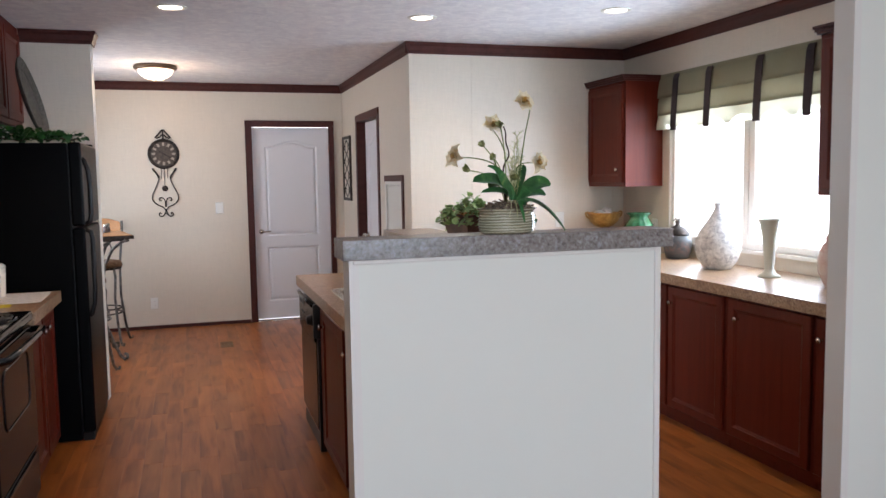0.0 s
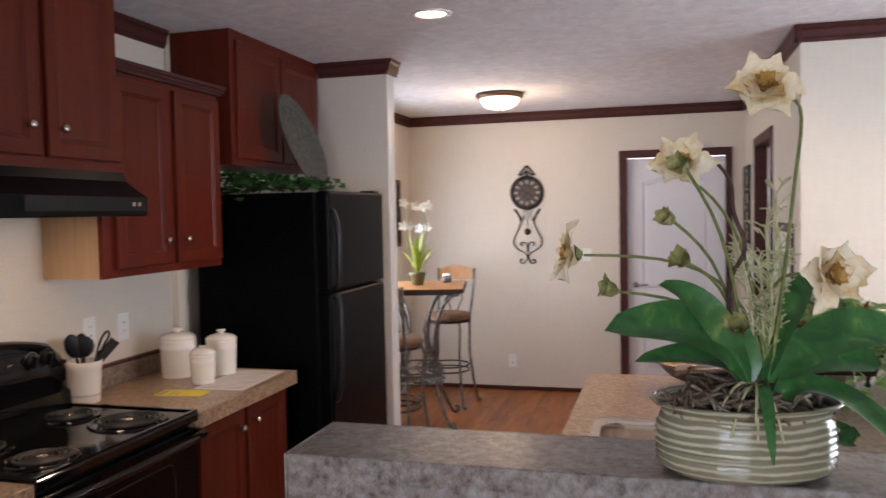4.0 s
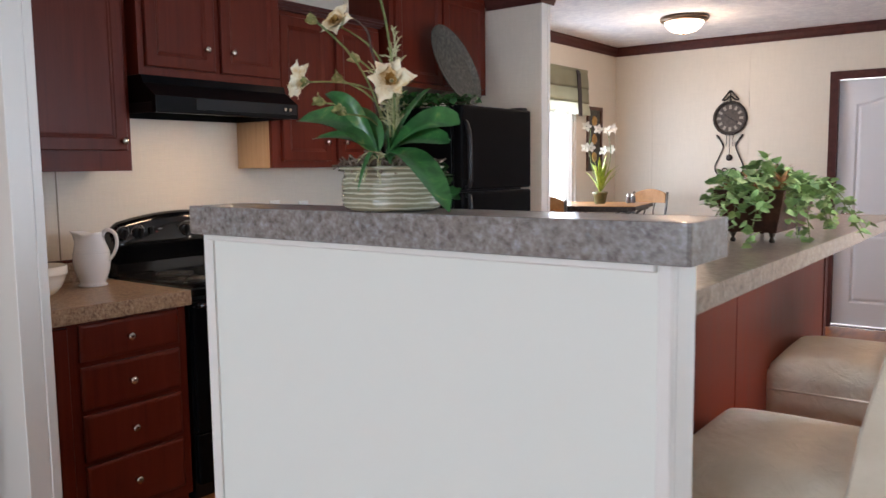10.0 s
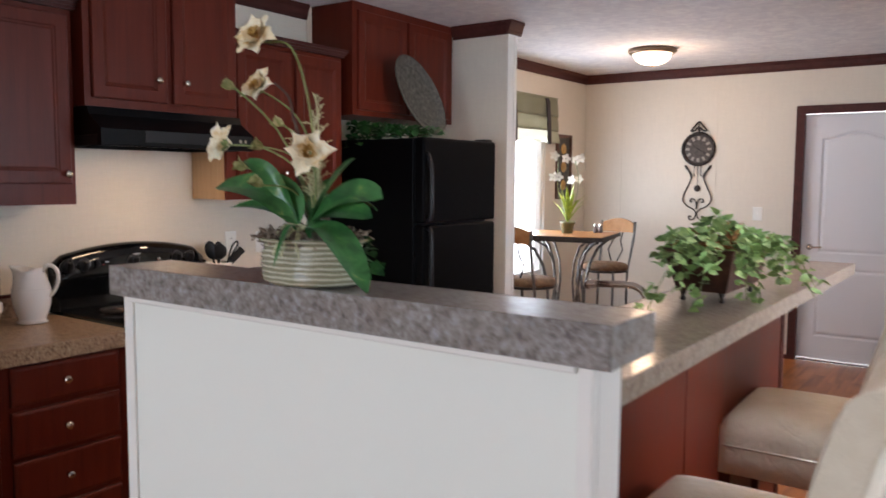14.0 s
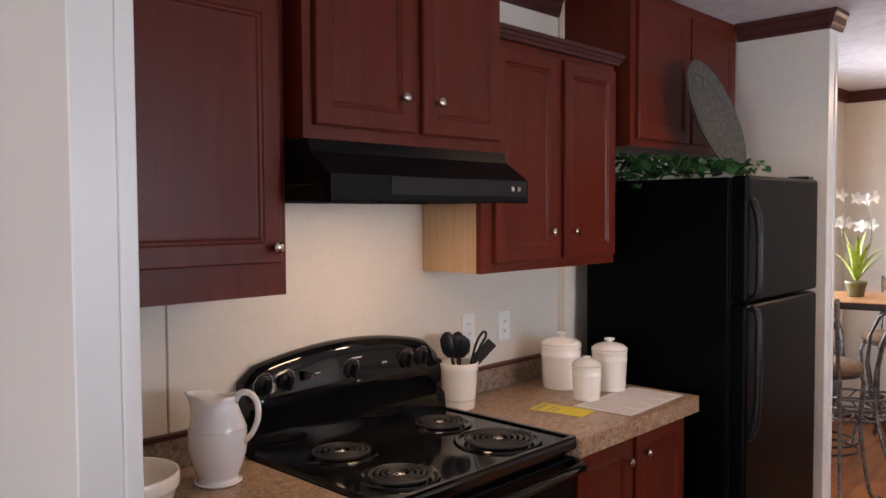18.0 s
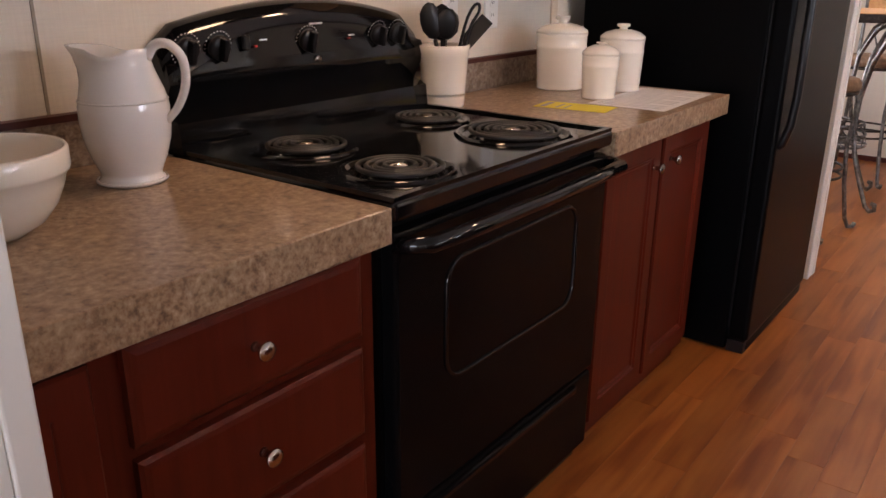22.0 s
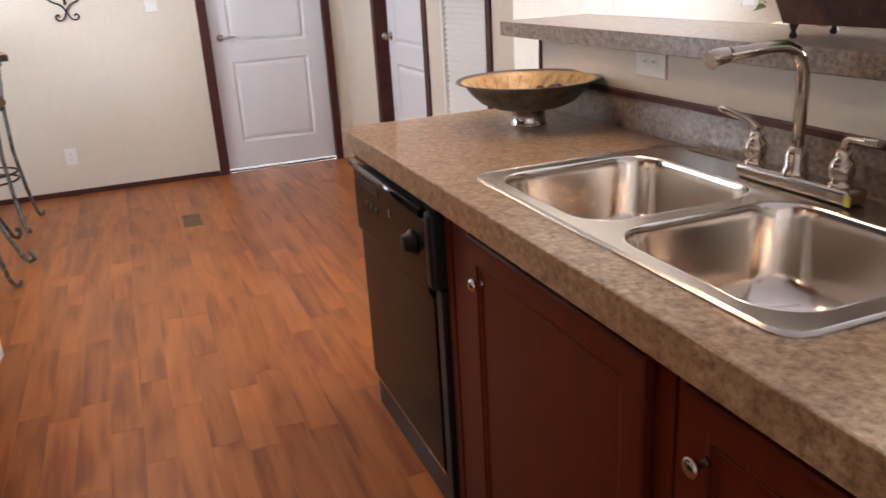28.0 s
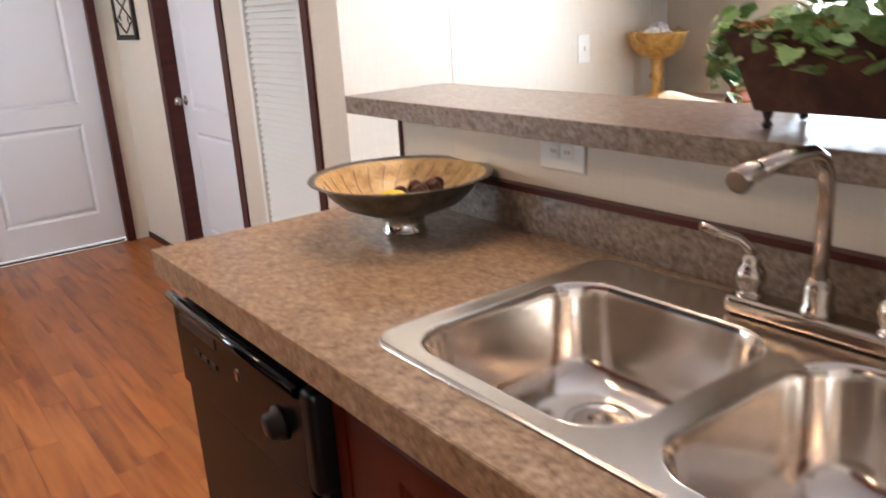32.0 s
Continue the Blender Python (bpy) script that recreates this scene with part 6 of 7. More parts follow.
part("foot", lathe(bmesh.new(), [(0, 0), (0.052, 0), (0.052, 0.003), (0.048, 0.006), (0.048, 0.044), (0.055, 0.048)], 28), M["chrome"], fb, "polished round foot")
part("fruit", blob(bmesh.new(), (-0.045, -0.03, 0.080), 0.040, rng, 0.05, 0.60), M["yellow"], fb, "yellow fruit slice")
for c, r in (((0.03, -0.03, 0.084), 0.022), ((0.068, -0.02, 0.086), 0.023), ((0.05, 0.018, 0.082), 0.021), ((0.01, 0.02, 0.080), 0.018), ((0.095, -0.005, 0.088), 0.018)):
    part("fruit", blob(bmesh.new(), c, r, rng, 0.08), M["dark_leg"], fb, "dark dried berry")

# ---- bar chairs ----


def cushion(bm, x0, x1, y0, y1, z0, z1, r, crown=0.0):
    box(bm, x0, x1, y0, y1, z0, z1, r, 3)
    for f in bm.faces:
        f.smooth = True
    return bm


def bar_chair(m):
    c = thing("bar_chair", "cream velvet bar chair with a rolled back and dark legs", "bar chair", m, "bar chairs")
    bm = bmesh.new()
    # seat cushion: rounded grid with a crowned top
    n = 12
    top = {}
    for i in range(n + 1):
        for j in range(n + 1):
            u, v = i / n * 2 - 1, j / n * 2 - 1
            k = max(0.0, 1 - u ** 8) * max(0.0, 1 - v ** 8)
            top[i, j] = bm.verts.new((0.245 * u, -0.02 + 0.235 * v, 0.704 + 0.050 * k ** 0.5 + 0.012 * (1 - u * u) * (1 - v * v)))
    for i in range(n):
        for j in range(n):
            bm.faces.new((top[i, j], top[i + 1, j], top[i + 1, j + 1], top[i, j + 1])).smooth = True
    rim = [top[i, 0] for i in range(n)] + [top[n, j] for j in range(n)] + [top[i, n] for i in range(n, 0, -1)] + [top[0, j] for j in range(n, 0, -1)]
    prev = rim
    for dz, k in ((0.03, 1.012), (0.095, 1.004), (0.16, 1.0)):
        ring = [bm.verts.new((v.co.x * k, (v.co.y + 0.02) * k - 0.02, 0.704 - dz)) for v in rim]
        for i in range(len(ring)):
            bm.faces.new((prev[i], ring[i], ring[(i + 1) % len(ring)], prev[(i + 1) % len(ring)])).smooth = True
        prev = ring
    bm.faces.new(prev)
    bmesh.ops.recalc_face_normals(bm, faces=bm.faces[:])
    seat = part("seat", bm, M["cream_velvet"], c)
    part("piping", tube(bmesh.new(), [(v[0], v[1], 0.640) for v in ((-0.248, -0.257), (0.248, -0.257), (0.248, 0.2), (-0.248, 0.2), (-0.248, -0.257))], 0.004, 6), M["cream_velvet"], seat)
    # back: side profile swept across the width, ending in a roll to the rear
    prof = [(0.130, 0.52), (0.138, 0.68), (0.168, 0.86), (0.202, 1.00), (0.222, 1.066), (0.240, 1.110), (0.270, 1.140), (0.308, 1.146), (0.340, 1.124), (0.350, 1.090), (0.338, 1.062), (0.318, 1.052),
            (0.306, 1.03), (0.286, 0.94), (0.262, 0.80), (0.248, 0.66), (0.246, 0.50)]
    bm = bmesh.new()
    rows = []
    for u, sc in ((-0.245, 0.80), (-0.243, 0.88), (-0.236, 0.96), (-0.22, 1.0), (-0.15, 1.0), (-0.075, 1.0), (0, 1.0), (0.075, 1.0), (0.15, 1.0), (0.22, 1.0), (0.236, 0.96), (0.243, 0.88), (0.245, 0.80)):
        cy = [0.5 * (prof[i][0] + prof[-1 - i][0]) for i in range(len(prof))]
        row = []
        for i, (y, zz) in enumerate(prof):
            my = cy[i] if i < 5 or i > 11 else 0.290
            mz = zz if i < 5 or i > 11 else 1.098
            wob = 0.006 * noise.noise((u * 14, y * 9, zz * 6)) + 0.003 * noise.noise((u * 40, y * 20, zz * 22))
            sag = 0.030 * ((u / 0.245) ** 2 - 1) * max(0.0, (zz - 0.95) / 0.19)
            row.append(bm.verts.new((u, my + (y - my) * sc + wob, mz + (zz - mz) * sc + sag + 0.012)))
        rows.append(row)
    for a, b in zip(rows, rows[1:]):
        for i in range(len(prof)):
            j = (i + 1) % len(prof)
            bm.faces.new((a[i], a[j], b[j], b[i])).smooth = True
    bm.faces.new(rows[0][::-1])
    bm.faces.new(rows[-1])
    bmesh.ops.recalc_face_normals(bm, faces=bm.faces[:])
    back = part("backrest", bm, M["cream_velvet"], c)
    for u in (-0.243, 0.243):
        part("side_piping", tube(bmesh.new(), [(u, y, zz) for y, zz in ((0.225, 0.52), (0.230, 0.66), (0.246, 0.80), (0.270, 0.93), (0.290, 1.02), (0.306, 1.055))], 0.0035, 6), M["cream_velvet"], back)
    part("button", lathe(bmesh.new(), [(0.006, 1.146), (0.005, 1.150), (0, 1.151)], 10, 0.0, 0.305), M["cream_velvet"], back)
    for sx in (-1, 1):
        for y0, y1 in ((-0.225, -0.235), (0.175, 0.235)):
            bm = bmesh.new()
            lo = [bm.verts.new((sx * 0.222 + a * 0.015, y1 + b * 0.015, 0.0)) for a, b in ((-1, -1), (1, -1), (1, 1), (-1, 1))]
            hi = [bm.verts.new((sx * 0.215 + a * 0.022, y0 + b * 0.022, 0.55)) for a, b in ((-1, -1), (1, -1), (1, 1), (-1, 1))]
            for i in range(4):
                bm.faces.new((lo[i], lo[(i + 1) % 4], hi[(i + 1) % 4], hi[i]))
            bm.faces.new(lo[::-1])
            bm.faces.new(hi)
            part("leg", bm, M["dark_leg"], c)
    for s in (boxes((-0.205, 0.205, -0.24, -0.218, 0.20, 0.235)), boxes((-0.205, 0.205, 0.20, 0.222, 0.20, 0.235)), boxes((-0.229, -0.209, -0.22, 0.205, 0.27, 0.30)), boxes((0.209, 0.229, -0.22, 0.205, 0.27, 0.30))):
        part("stretcher", s, M["dark_leg"], c)
    return c


chair = bar_chair(pose(2.195, 3.71, 0.0, 0, 0, -90))
copy_thing(chair, pose(2.142, 4.795, 0, 0, 0, -89))

# ---- dining nook ----
TX, TY, TZ = -0.335, 7.84, 1.085
table = thing("bistro_table", "tall bistro table with an oak top on scrolled iron legs", "bistro table", pose(TX, TY, 0, 0, 0, 12))
H2 = 0.365
part("tabletop", one(-H2, H2, -H2, H2, TZ - 0.030, TZ, 0.008, 2), M["oak"], table)
part("edge_band", boxes((-H2 - 0.006, H2 + 0.006, -H2 - 0.006, -H2 - 0.001, TZ - 0.034, TZ - 0.004), (-H2 - 0.006, H2 + 0.006, H2 + 0.001, H2 + 0.006, TZ - 0.034, TZ - 0.004), (-H2 - 0.006, -H2 - 0.001, -H2, H2, TZ - 0.034, TZ - 0.004), (H2 + 0.001, H2 + 0.006, -H2, H2, TZ - 0.034, TZ - 0.004)), M["iron"], table)
for k in range(4):
    a = radians(45 + 90 * k)
    ca, sa = math.cos(a), math.sin(a)
    path = [(0.47, TZ - 0.045), (0.40, TZ - 0.06), (0.30, TZ - 0.13), (0.22, 0.82), (0.175, 0.62), (0.17, 0.46), (0.205, 0.30), (0.28, 0.14), (0.34, 0.035), (0.375, 0.014), (0.405, 0.03), (0.400, 0.058), (0.380, 0.062)]
    part("leg", tube(bmesh.new(), [(r * ca, r * sa, zz) for r, zz in path], 0.013, 8), M["silver_iron"], table)
    path = [(0.30, TZ - 0.05), (0.20, TZ - 0.10), (0.12, 0.85), (0.10, 0.68), (0.13, 0.52), (0.165, 0.44)]
    part("inner_scroll", tube(bmesh.new(), [(r * ca, r * sa, zz) for r, zz in path], 0.010, 8), M["silver_iron"], table)
part("top_frame", boxes((-0.30, 0.30, -0.30, -0.28, TZ - 0.052, TZ - 0.036), (-0.30, 0.30, 0.28, 0.30, TZ - 0.052, TZ - 0.036), (-0.30, -0.28, -0.28, 0.28, TZ - 0.052, TZ - 0.036), (0.28, 0.30, -0.28, 0.28, TZ - 0.052, TZ - 0.036)), M["iron"], table)
for zz, r in ((0.40, 0.19), (0.46, 0.175), (0.34, 0.20)):
    part("shelf_ring", tube(bmesh.new(), arc((0, 0, zz), r, 0, 360, 28, "xy"), 0.008, 6, False), M["silver_iron"], table)
for k in range(12):
    a = radians(30 * k)
    bm = tube(bmesh.new(), [(0, 0, 0.345), (0.20 * math.cos(a), 0.20 * math.sin(a), 0.345), (0.19 * math.cos(a + 0.25), 0.19 * math.sin(a + 0.25), 0.40), (0.175 * math.cos(a), 0.175 * math.sin(a), 0.46)], 0.006, 6, False)
    part("shelf_spoke", bm, M["silver_iron"], table)


def iron_stool(m):
    s = thing("bistro_stool", "iron bistro stool with a brown padded seat and oak back rail", "bar stool", m, "bistro stools")
    part("seat", lathe(bmesh.new(), [(0, 0.735), (0.19, 0.735), (0.20, 0.745), (0.20, 0.765), (0.185, 0.790), (0.12, 0.800), (0, 0.802)], 28), M["seat_brown"], s)
    part("seat_ring", tube(bmesh.new(), arc((0, 0, 0.725), 0.185, 0, 360, 28, "xy"), 0.010, 6, False), M["iron"], s)
    for sx in (-1, 1):
        part("leg", tube(bmesh.new(), [(sx * 0.15, -0.11, 0.73), (sx * 0.165, -0.13, 0.66), (sx * 0.150, -0.115, 0.45), (sx * 0.165, -0.13, 0.25), (sx * 0.19, -0.155, 0.06), (sx * 0.205, -0.172, 0.012), (sx * 0.225, -0.19, 0.014), (sx * 0.23, -0.195, 0.035)], 0.0115, 8), M["silver_iron"], s)
        part("leg", tube(bmesh.new(), [(sx * 0.17, 0.21, 1.16), (sx * 0.165, 0.20, 1.02), (sx * 0.155, 0.165, 0.85), (sx * 0.15, 0.13, 0.73), (sx * 0.15, 0.12, 0.45), (sx * 0.17, 0.15, 0.20), (sx * 0.19, 0.18, 0.05), (sx * 0.20, 0.195, 0.012), (sx * 0.215, 0.215, 0.014), (sx * 0.22, 0.222, 0.035)], 0.0115, 8), M["silver_iron"], s)
    for zz in (0.30, 0.345):
        part("ring", tube(bmesh.new(), arc((0, 0, zz), 0.178, 0, 360, 26, "xy"), 0.007, 6, False), M["iron"], s)
    bm = bmesh.new()
    n = 10
    rows = []
    for i in range(n + 1):
        u = -0.155 + 0.31 * i / n
        zt = 1.145 + 0.040 * (1 - (2 * i / n - 1) ** 2)
        y = 0.205 + 0.02 * (1 - (2 * i / n - 1) ** 2)
        rows.append([bm.verts.new(p) for p in ((u, y - 0.010, 1.06), (u, y - 0.010, zt), (u, y + 0.010, zt), (u, y + 0.010, 1.06))])
    for a, b in zip(rows, rows[1:]):
        for i in range(4):
            bm.faces.new((a[i], a[(i + 1) % 4], b[(i + 1) % 4], b[i]))
    bm.faces.new(rows[0][::-1])
    bm.faces.new(rows[-1])
    bmesh.ops.recalc_face_normals(bm, faces=bm.faces[:])
    part("crest_rail", bm, M["oak"], s, "curved oak rail")
    bm = bmesh.new()
    for sx in (-1, 1):
        tube(bm, [(sx * 0.03, 0.145, 0.80), (sx * 0.075, 0.165, 0.90), (sx * 0.04, 0.185, 0.98), (sx * 0.05, 0.205, 1.06)], 0.006, 6)
    part("back_scroll", bm, M["iron"], s)
    return s


stool = iron_stool(pose(-0.27, 8.47, 0, 0, 0, -8))
copy_thing(stool, pose(-0.285, 7.12, 0, 0, 0, 172))

tp = thing("potted_orchid", "white orchid with lime green leaves in a small green pot", "potted plant", pose(-0.335, 7.84, TZ + 0.001))
part("pot", lathe(bmesh.new(), [(0, 0), (0.042, 0), (0.044, 0.004), (0.058, 0.075), (0.064, 0.080), (0.064, 0.098), (0.058, 0.100), (0.052, 0.088), (0, 0.085)], 24), spotted("mossy_pot", (0.05, 0.07, 0.02), (0.12, 0.11, 0.04), (0.2, 0.12, 0.05), 25, 0.5), tp)
for az, el, L, w, dr in ((200, 82, 0.34, 0.040, 20), (20, 70, 0.30, 0.036, 55), (330, 62, 0.28, 0.030, 50), (100, 72, 0.26, 0.034, 40), (260, 75, 0.30, 0.040, 45), (45, 84, 0.34, 0.042, 15), (0, 55, 0.24, 0.028, 30), (290, 80, 0.32, 0.040, 22), (230, 62, 0.24, 0.032, 35), (30, 60, 0.27, 0.030, 30), (320, 72, 0.30, 0.036, 40)):
    part("leaf", leaf_bm(bmesh.new(), (0, 0, 0.085), az, el, L, w, dr, 0.15, 8, 0.7), M["lime"], tp)
for top, bow in (((-0.03, -0.12, 0.62), (-0.06, 0.03, 0)), ((0.03, 0.06, 0.60), (0.06, 0, 0.03))):
    st = part("stem", tube(bmesh.new(), curve_pts((0, 0, 0.09), top, bow, 10), 0.003, 6), M["stem"], tp)
    for k in range(4):
        c = Vector(top) + Vector((rng.uniform(-0.05, 0.05), rng.uniform(-0.05, 0.05), -0.11 * (k % 2) * 1.6 + rng.uniform(-0.02, 0.03)))
        part("flower", flower_bm(c, (0.4 + rng.uniform(-0.3, 0.3), -0.8, 0.2), 0.042, 5, rng, 0.3), M["petal_white"], st, "white orchid petals")
for dx in (0.0, 0.055):
    q = thing("shaker", "small dark salt shaker with a steel cap", "shaker", pose(-0.16 + dx * 0.3, 8.02 + dx, TZ + 0.001), "shakers on the table")
    part("body", lathe(bmesh.new(), [(0, 0), (0.018, 0), (0.020, 0.01), (0.016, 0.055), (0, 0.056)], 14), M["slate"], q)
    part("cap", lathe(bmesh.new(), [(0.017, 0.056), (0.017, 0.070), (0.010, 0.078), (0, 0.079)], 14), M["nickel"], q)

# floor register
vent = thing("floor_vent", "small brown metal floor register", "floor vent", pose(0.84, 8.0, 0.0005))
M["vent"] = mat("brown_metal", (0.24, 0.14, 0.07), 0.45, 0.4)
part("frame", boxes((-0.06, 0.06, -0.13, -0.118, 0, 0.004), (-0.06, 0.06, 0.118, 0.13, 0, 0.004), (-0.06, -0.05, -0.118, 0.118, 0, 0.004), (0.05, 0.06, -0.118, 0.118, 0, 0.004)), M["vent"], vent)
part("backing", one(-0.05, 0.05, -0.118, 0.118, 0, 0.001), M["black_matt"], vent)
for i in range(9):
    part("slat", one(-0.05, 0.05, -0.108 + 0.026 * i, -0.095 + 0.026 * i, 0.001, 0.0038), M["vent"], vent)

copy_thing(vent, pose(2.475, 5.42, 0.0005))

# ---- wall clock ----
clock = thing("wall_clock", "dark iron wall clock with a lyre-shaped scroll and pendulum", "clock", pose(0.325, YB - 0.004, 1.815))


def flat(bm):
    bmesh.ops.rotate(bm, verts=bm.verts[:], cent=(0, 0, 0), matrix=Matrix.Rotation(radians(90), 3, "X"))
    return bm


part("rim", flat(lathe(bmesh.new(), [(0.152, 0.0), (0.155, 0.012), (0.145, 0.022), (0.132, 0.020), (0.126, 0.012), (0.126, 0.004)], 40)), M["iron"], clock)
face = part("face", flat(lathe(bmesh.new(), [(0.127, 0.006), (0.07, 0.008), (0, 0.008)], 36)), spotted("bronze_face", (0.03, 0.02, 0.015), (0.06, 0.042, 0.032), (0.10, 0.075, 0.06), 40, 0.5), clock)
M["numeral"] = mat("aged_ivory", (0.30, 0.26, 0.21), 0.6)
for k in range(12):
    a = radians(30 * k)
    bm = box(bmesh.new(), -0.011, 0.011, 0.082, 0.116, 0.008, 0.011)
    bmesh.ops.rotate(bm, verts=bm.verts[:], cent=(0, 0, 0), matrix=Matrix.Rotation(a, 3, "Z"))
    part("numeral_plate", flat(bm), M["numeral"], face)
for a, L in ((55, 0.06), (-120, 0.085)):
    bm = box(bmesh.new(), -0.004, 0.004, -0.01, L, 0.012, 0.014)
    bmesh.ops.rotate(bm, verts=bm.verts[:], cent=(0, 0, 0), matrix=Matrix.Rotation(radians(a), 3, "Z"))
    part("clock_hand", flat(bm), M["iron"], face)
bm = bmesh.new()
for s in (-1, 1):
    tube(bm, [(s * 0.005, -0.01, 0.245), (s * 0.030, -0.01, 0.215), (s * 0.06, -0.01, 0.180), (s * 0.075, -0.01, 0.165), (s * 0.06, -0.01, 0.160), (s * 0.03, -0.01, 0.172), (s * 0.010, -0.01, 0.195)], 0.008, 6)
tube(bm, [(0, -0.01, 0.15), (0, -0.01, 0.215), (0, -0.01, 0.25)], 0.010, 8, taper=0.003)
part("finial", bm, M["iron"], clock)
bm = bmesh.new()
for s in (-1, 1):
    y = -0.008
    tube(bm, eased([(s * 0.100, y, -0.158), (s * 0.118, y, -0.150), (s * 0.105, y, -0.175), (s * 0.066, y, -0.215), (s * 0.055, y, -0.255), (s * 0.085, y, -0.335), (s * 0.124, y, -0.420), (s * 0.122, y, -0.478), (s * 0.080, y, -0.522), (s * 0.030, y, -0.545), (s * 0.004, y, -0.580)], 4), 0.0058, 6)
    tube(bm, eased([(s * 0.105, y, -0.165), (s * 0.080, y, -0.200), (s * 0.062, y, -0.240), (s * 0.058, y, -0.262)], 4), 0.010, 8, taper=0.004)
    tube(bm, eased([(s * 0.003, y, -0.570), (s * 0.010, y, -0.610), (s * 0.032, y, -0.640), (s * 0.060, y, -0.640), (s * 0.070, y, -0.618), (s * 0.056, y, -0.606), (s * 0.046, y, -0.618)], 4), 0.0052, 6)
    tube(bm, eased([(s * 0.003, y, -0.545), (s * 0.006, y, -0.490), (s * 0.020, y, -0.458), (s * 0.046, y, -0.450), (s * 0.062, y, -0.466), (s * 0.054, y, -0.482), (s * 0.042, y, -0.476)], 4), 0.0052, 6)
    tube(bm, [(s * 0.030, y, -0.15), (s * 0.030, y, -0.250)], 0.0035, 6)
part("scroll_work", bm, M["iron"], clock, "curled iron scrolls")
bm = tube(bmesh.new(), [(0, -0.008, -0.15), (0, -0.008, -0.34)], 0.003, 6)
part("pendulum_rod", bm, M["iron"], clock)
bm = flat(lathe(bmesh.new(), [(0, 0.0), (0.028, 0.002), (0.030, 0.008), (0.024, 0.015), (0, 0.018)], 20))
bmesh.ops.translate(bm, verts=bm.verts[:], vec=(0, 0, -0.355))
part("pendulum_bob", bm, M["iron"], clock)

# ---- framed panels ----


def framed(name, m, w, h, label, mot):
    p = thing(name, label, "wall art", m)
    part("frame", boxes((0, w, -0.022, -0.001, 0, 0.03), (0, w, -0.022, -0.001, h - 0.03, h), (0, 0.03, -0.022, -0.001, 0.03, h - 0.03), (w - 0.03, w, -0.022, -0.001, 0.03, h - 0.03)), M["rust"] if mot == "dots" else M["iron"], p)
    part("panel", one(0.03, w - 0.03, -0.010, -0.002, 0.03, h - 0.03), M["tray"] if mot == "dots" else M["wall"], p)
    if mot == "dots":
        for i in range(3):
            b2 = lathe(bmesh.new(), [(0.05, 0.0), (0.045, 0.006), (0.03, 0.004), (0.0, 0.012)], 18)
            bmesh.ops.transform(b2, matrix=Matrix.Translation((w / 2, -0.010, h * (0.22 + 0.28 * i))) @ Matrix.Rotation(radians(90), 4, "X"), verts=b2.verts[:])
            part("medallion", b2, M["gold"], p)
    else:
        bm = bmesh.new()
        n = max(2, int(h / 0.14))
        for i in range(n):
            z0 = 0.04 + (h - 0.08) * i / n
            z1 = 0.04 + (h - 0.08) * (i + 1) / n
            zm = (z0 + z1) / 2
            for s in (-1, 1):
                tube(bm, [(w / 2, -0.014, z0), (w / 2 + s * (w / 2 - 0.045), -0.014, zm), (w / 2, -0.014, z1)], 0.005, 6)
                tube(bm, arc((w / 2 + s * (w / 4), -0.014, zm), 0.028, 0, 330, 12), 0.004, 5)
        part("scroll_work", bm, M["iron"], p)
    return p


framed("iron_panel", pose(XC, 9.03, 1.30, 0, 0, -90), 0.40, 0.68, "dark scrolled iron wall panel in a frame", "scroll")
framed("framed_panel", pose(XL, 8.49, 1.35, 0, 0, 90), 0.30, 0.60, "brown framed panel with three gold medallions", "dots")


# ---- outlets and switches ----
def plate(name, m, w, h, kind, label):
    p = thing(name, label, "switch" if kind == "switch" else "outlet", m, "wall plates")
    part("plate", nested(bmesh.new(), -w / 2, w / 2, -h / 2, h / 2, [(0.0, -0.003), (0.004, -0.006), (0.008, -0.006)], -0.0005), M["plastic_white"], p)
    if kind == "switch":
        part("rocker", one(-0.005, 0.005, -0.016, -0.006, -0.012, 0.012, 0.002, 1), M["plastic_white"], p)
    else:
        horiz = w > h
        for s in (-1, 1):
            cx, cz = (s * 0.019, 0) if horiz else (0, s * 0.019)
            b = part("socket", one(cx - 0.014, cx + 0.014, -0.009, -0.006, cz - 0.014, cz + 0.014, 0.003, 1), M["plastic_white"], p)
            part("slots", boxes((cx - 0.006, cx - 0.004, -0.0096, -0.009, cz - 0.004, cz + 0.005), (cx + 0.004, cx + 0.006, -0.0096, -0.009, cz - 0.004, cz + 0.005)), M["black_matt"], b)
    return p


plate("outlet", pose(XL, 4.93, 1.165, 0, 0, 90), 0.075, 0.118, "outlet", "white wall outlet above the worktop")
plate("outlet", pose(XL, 4.715, 1.175, 0, 0, 90), 0.075, 0.118, "outlet", "white wall outlet behind the utensil crock")
plate("outlet", pose(1.865, 4.848, 1.105, 0, 0, -90), 0.128, 0.082, "outlet", "white double outlet on the bar wall")
plate("outlet", pose(0.168, YB, 0.27), 0.075, 0.118, "outlet", "white wall outlet near the floor")
plate("light_switch", pose(0.858, YB, 1.245), 0.082, 0.118, "switch", "white light switch beside the door")
plate("light_switch", pose(3.435, YC, 1.17), 0.075, 0.125, "switch", "white light switch above the window counter")
plate("outlet", pose(XR, 5.80, 1.12, 0, 0, -90), 0.075, 0.118, "outlet", "white wall outlet beside the urn")

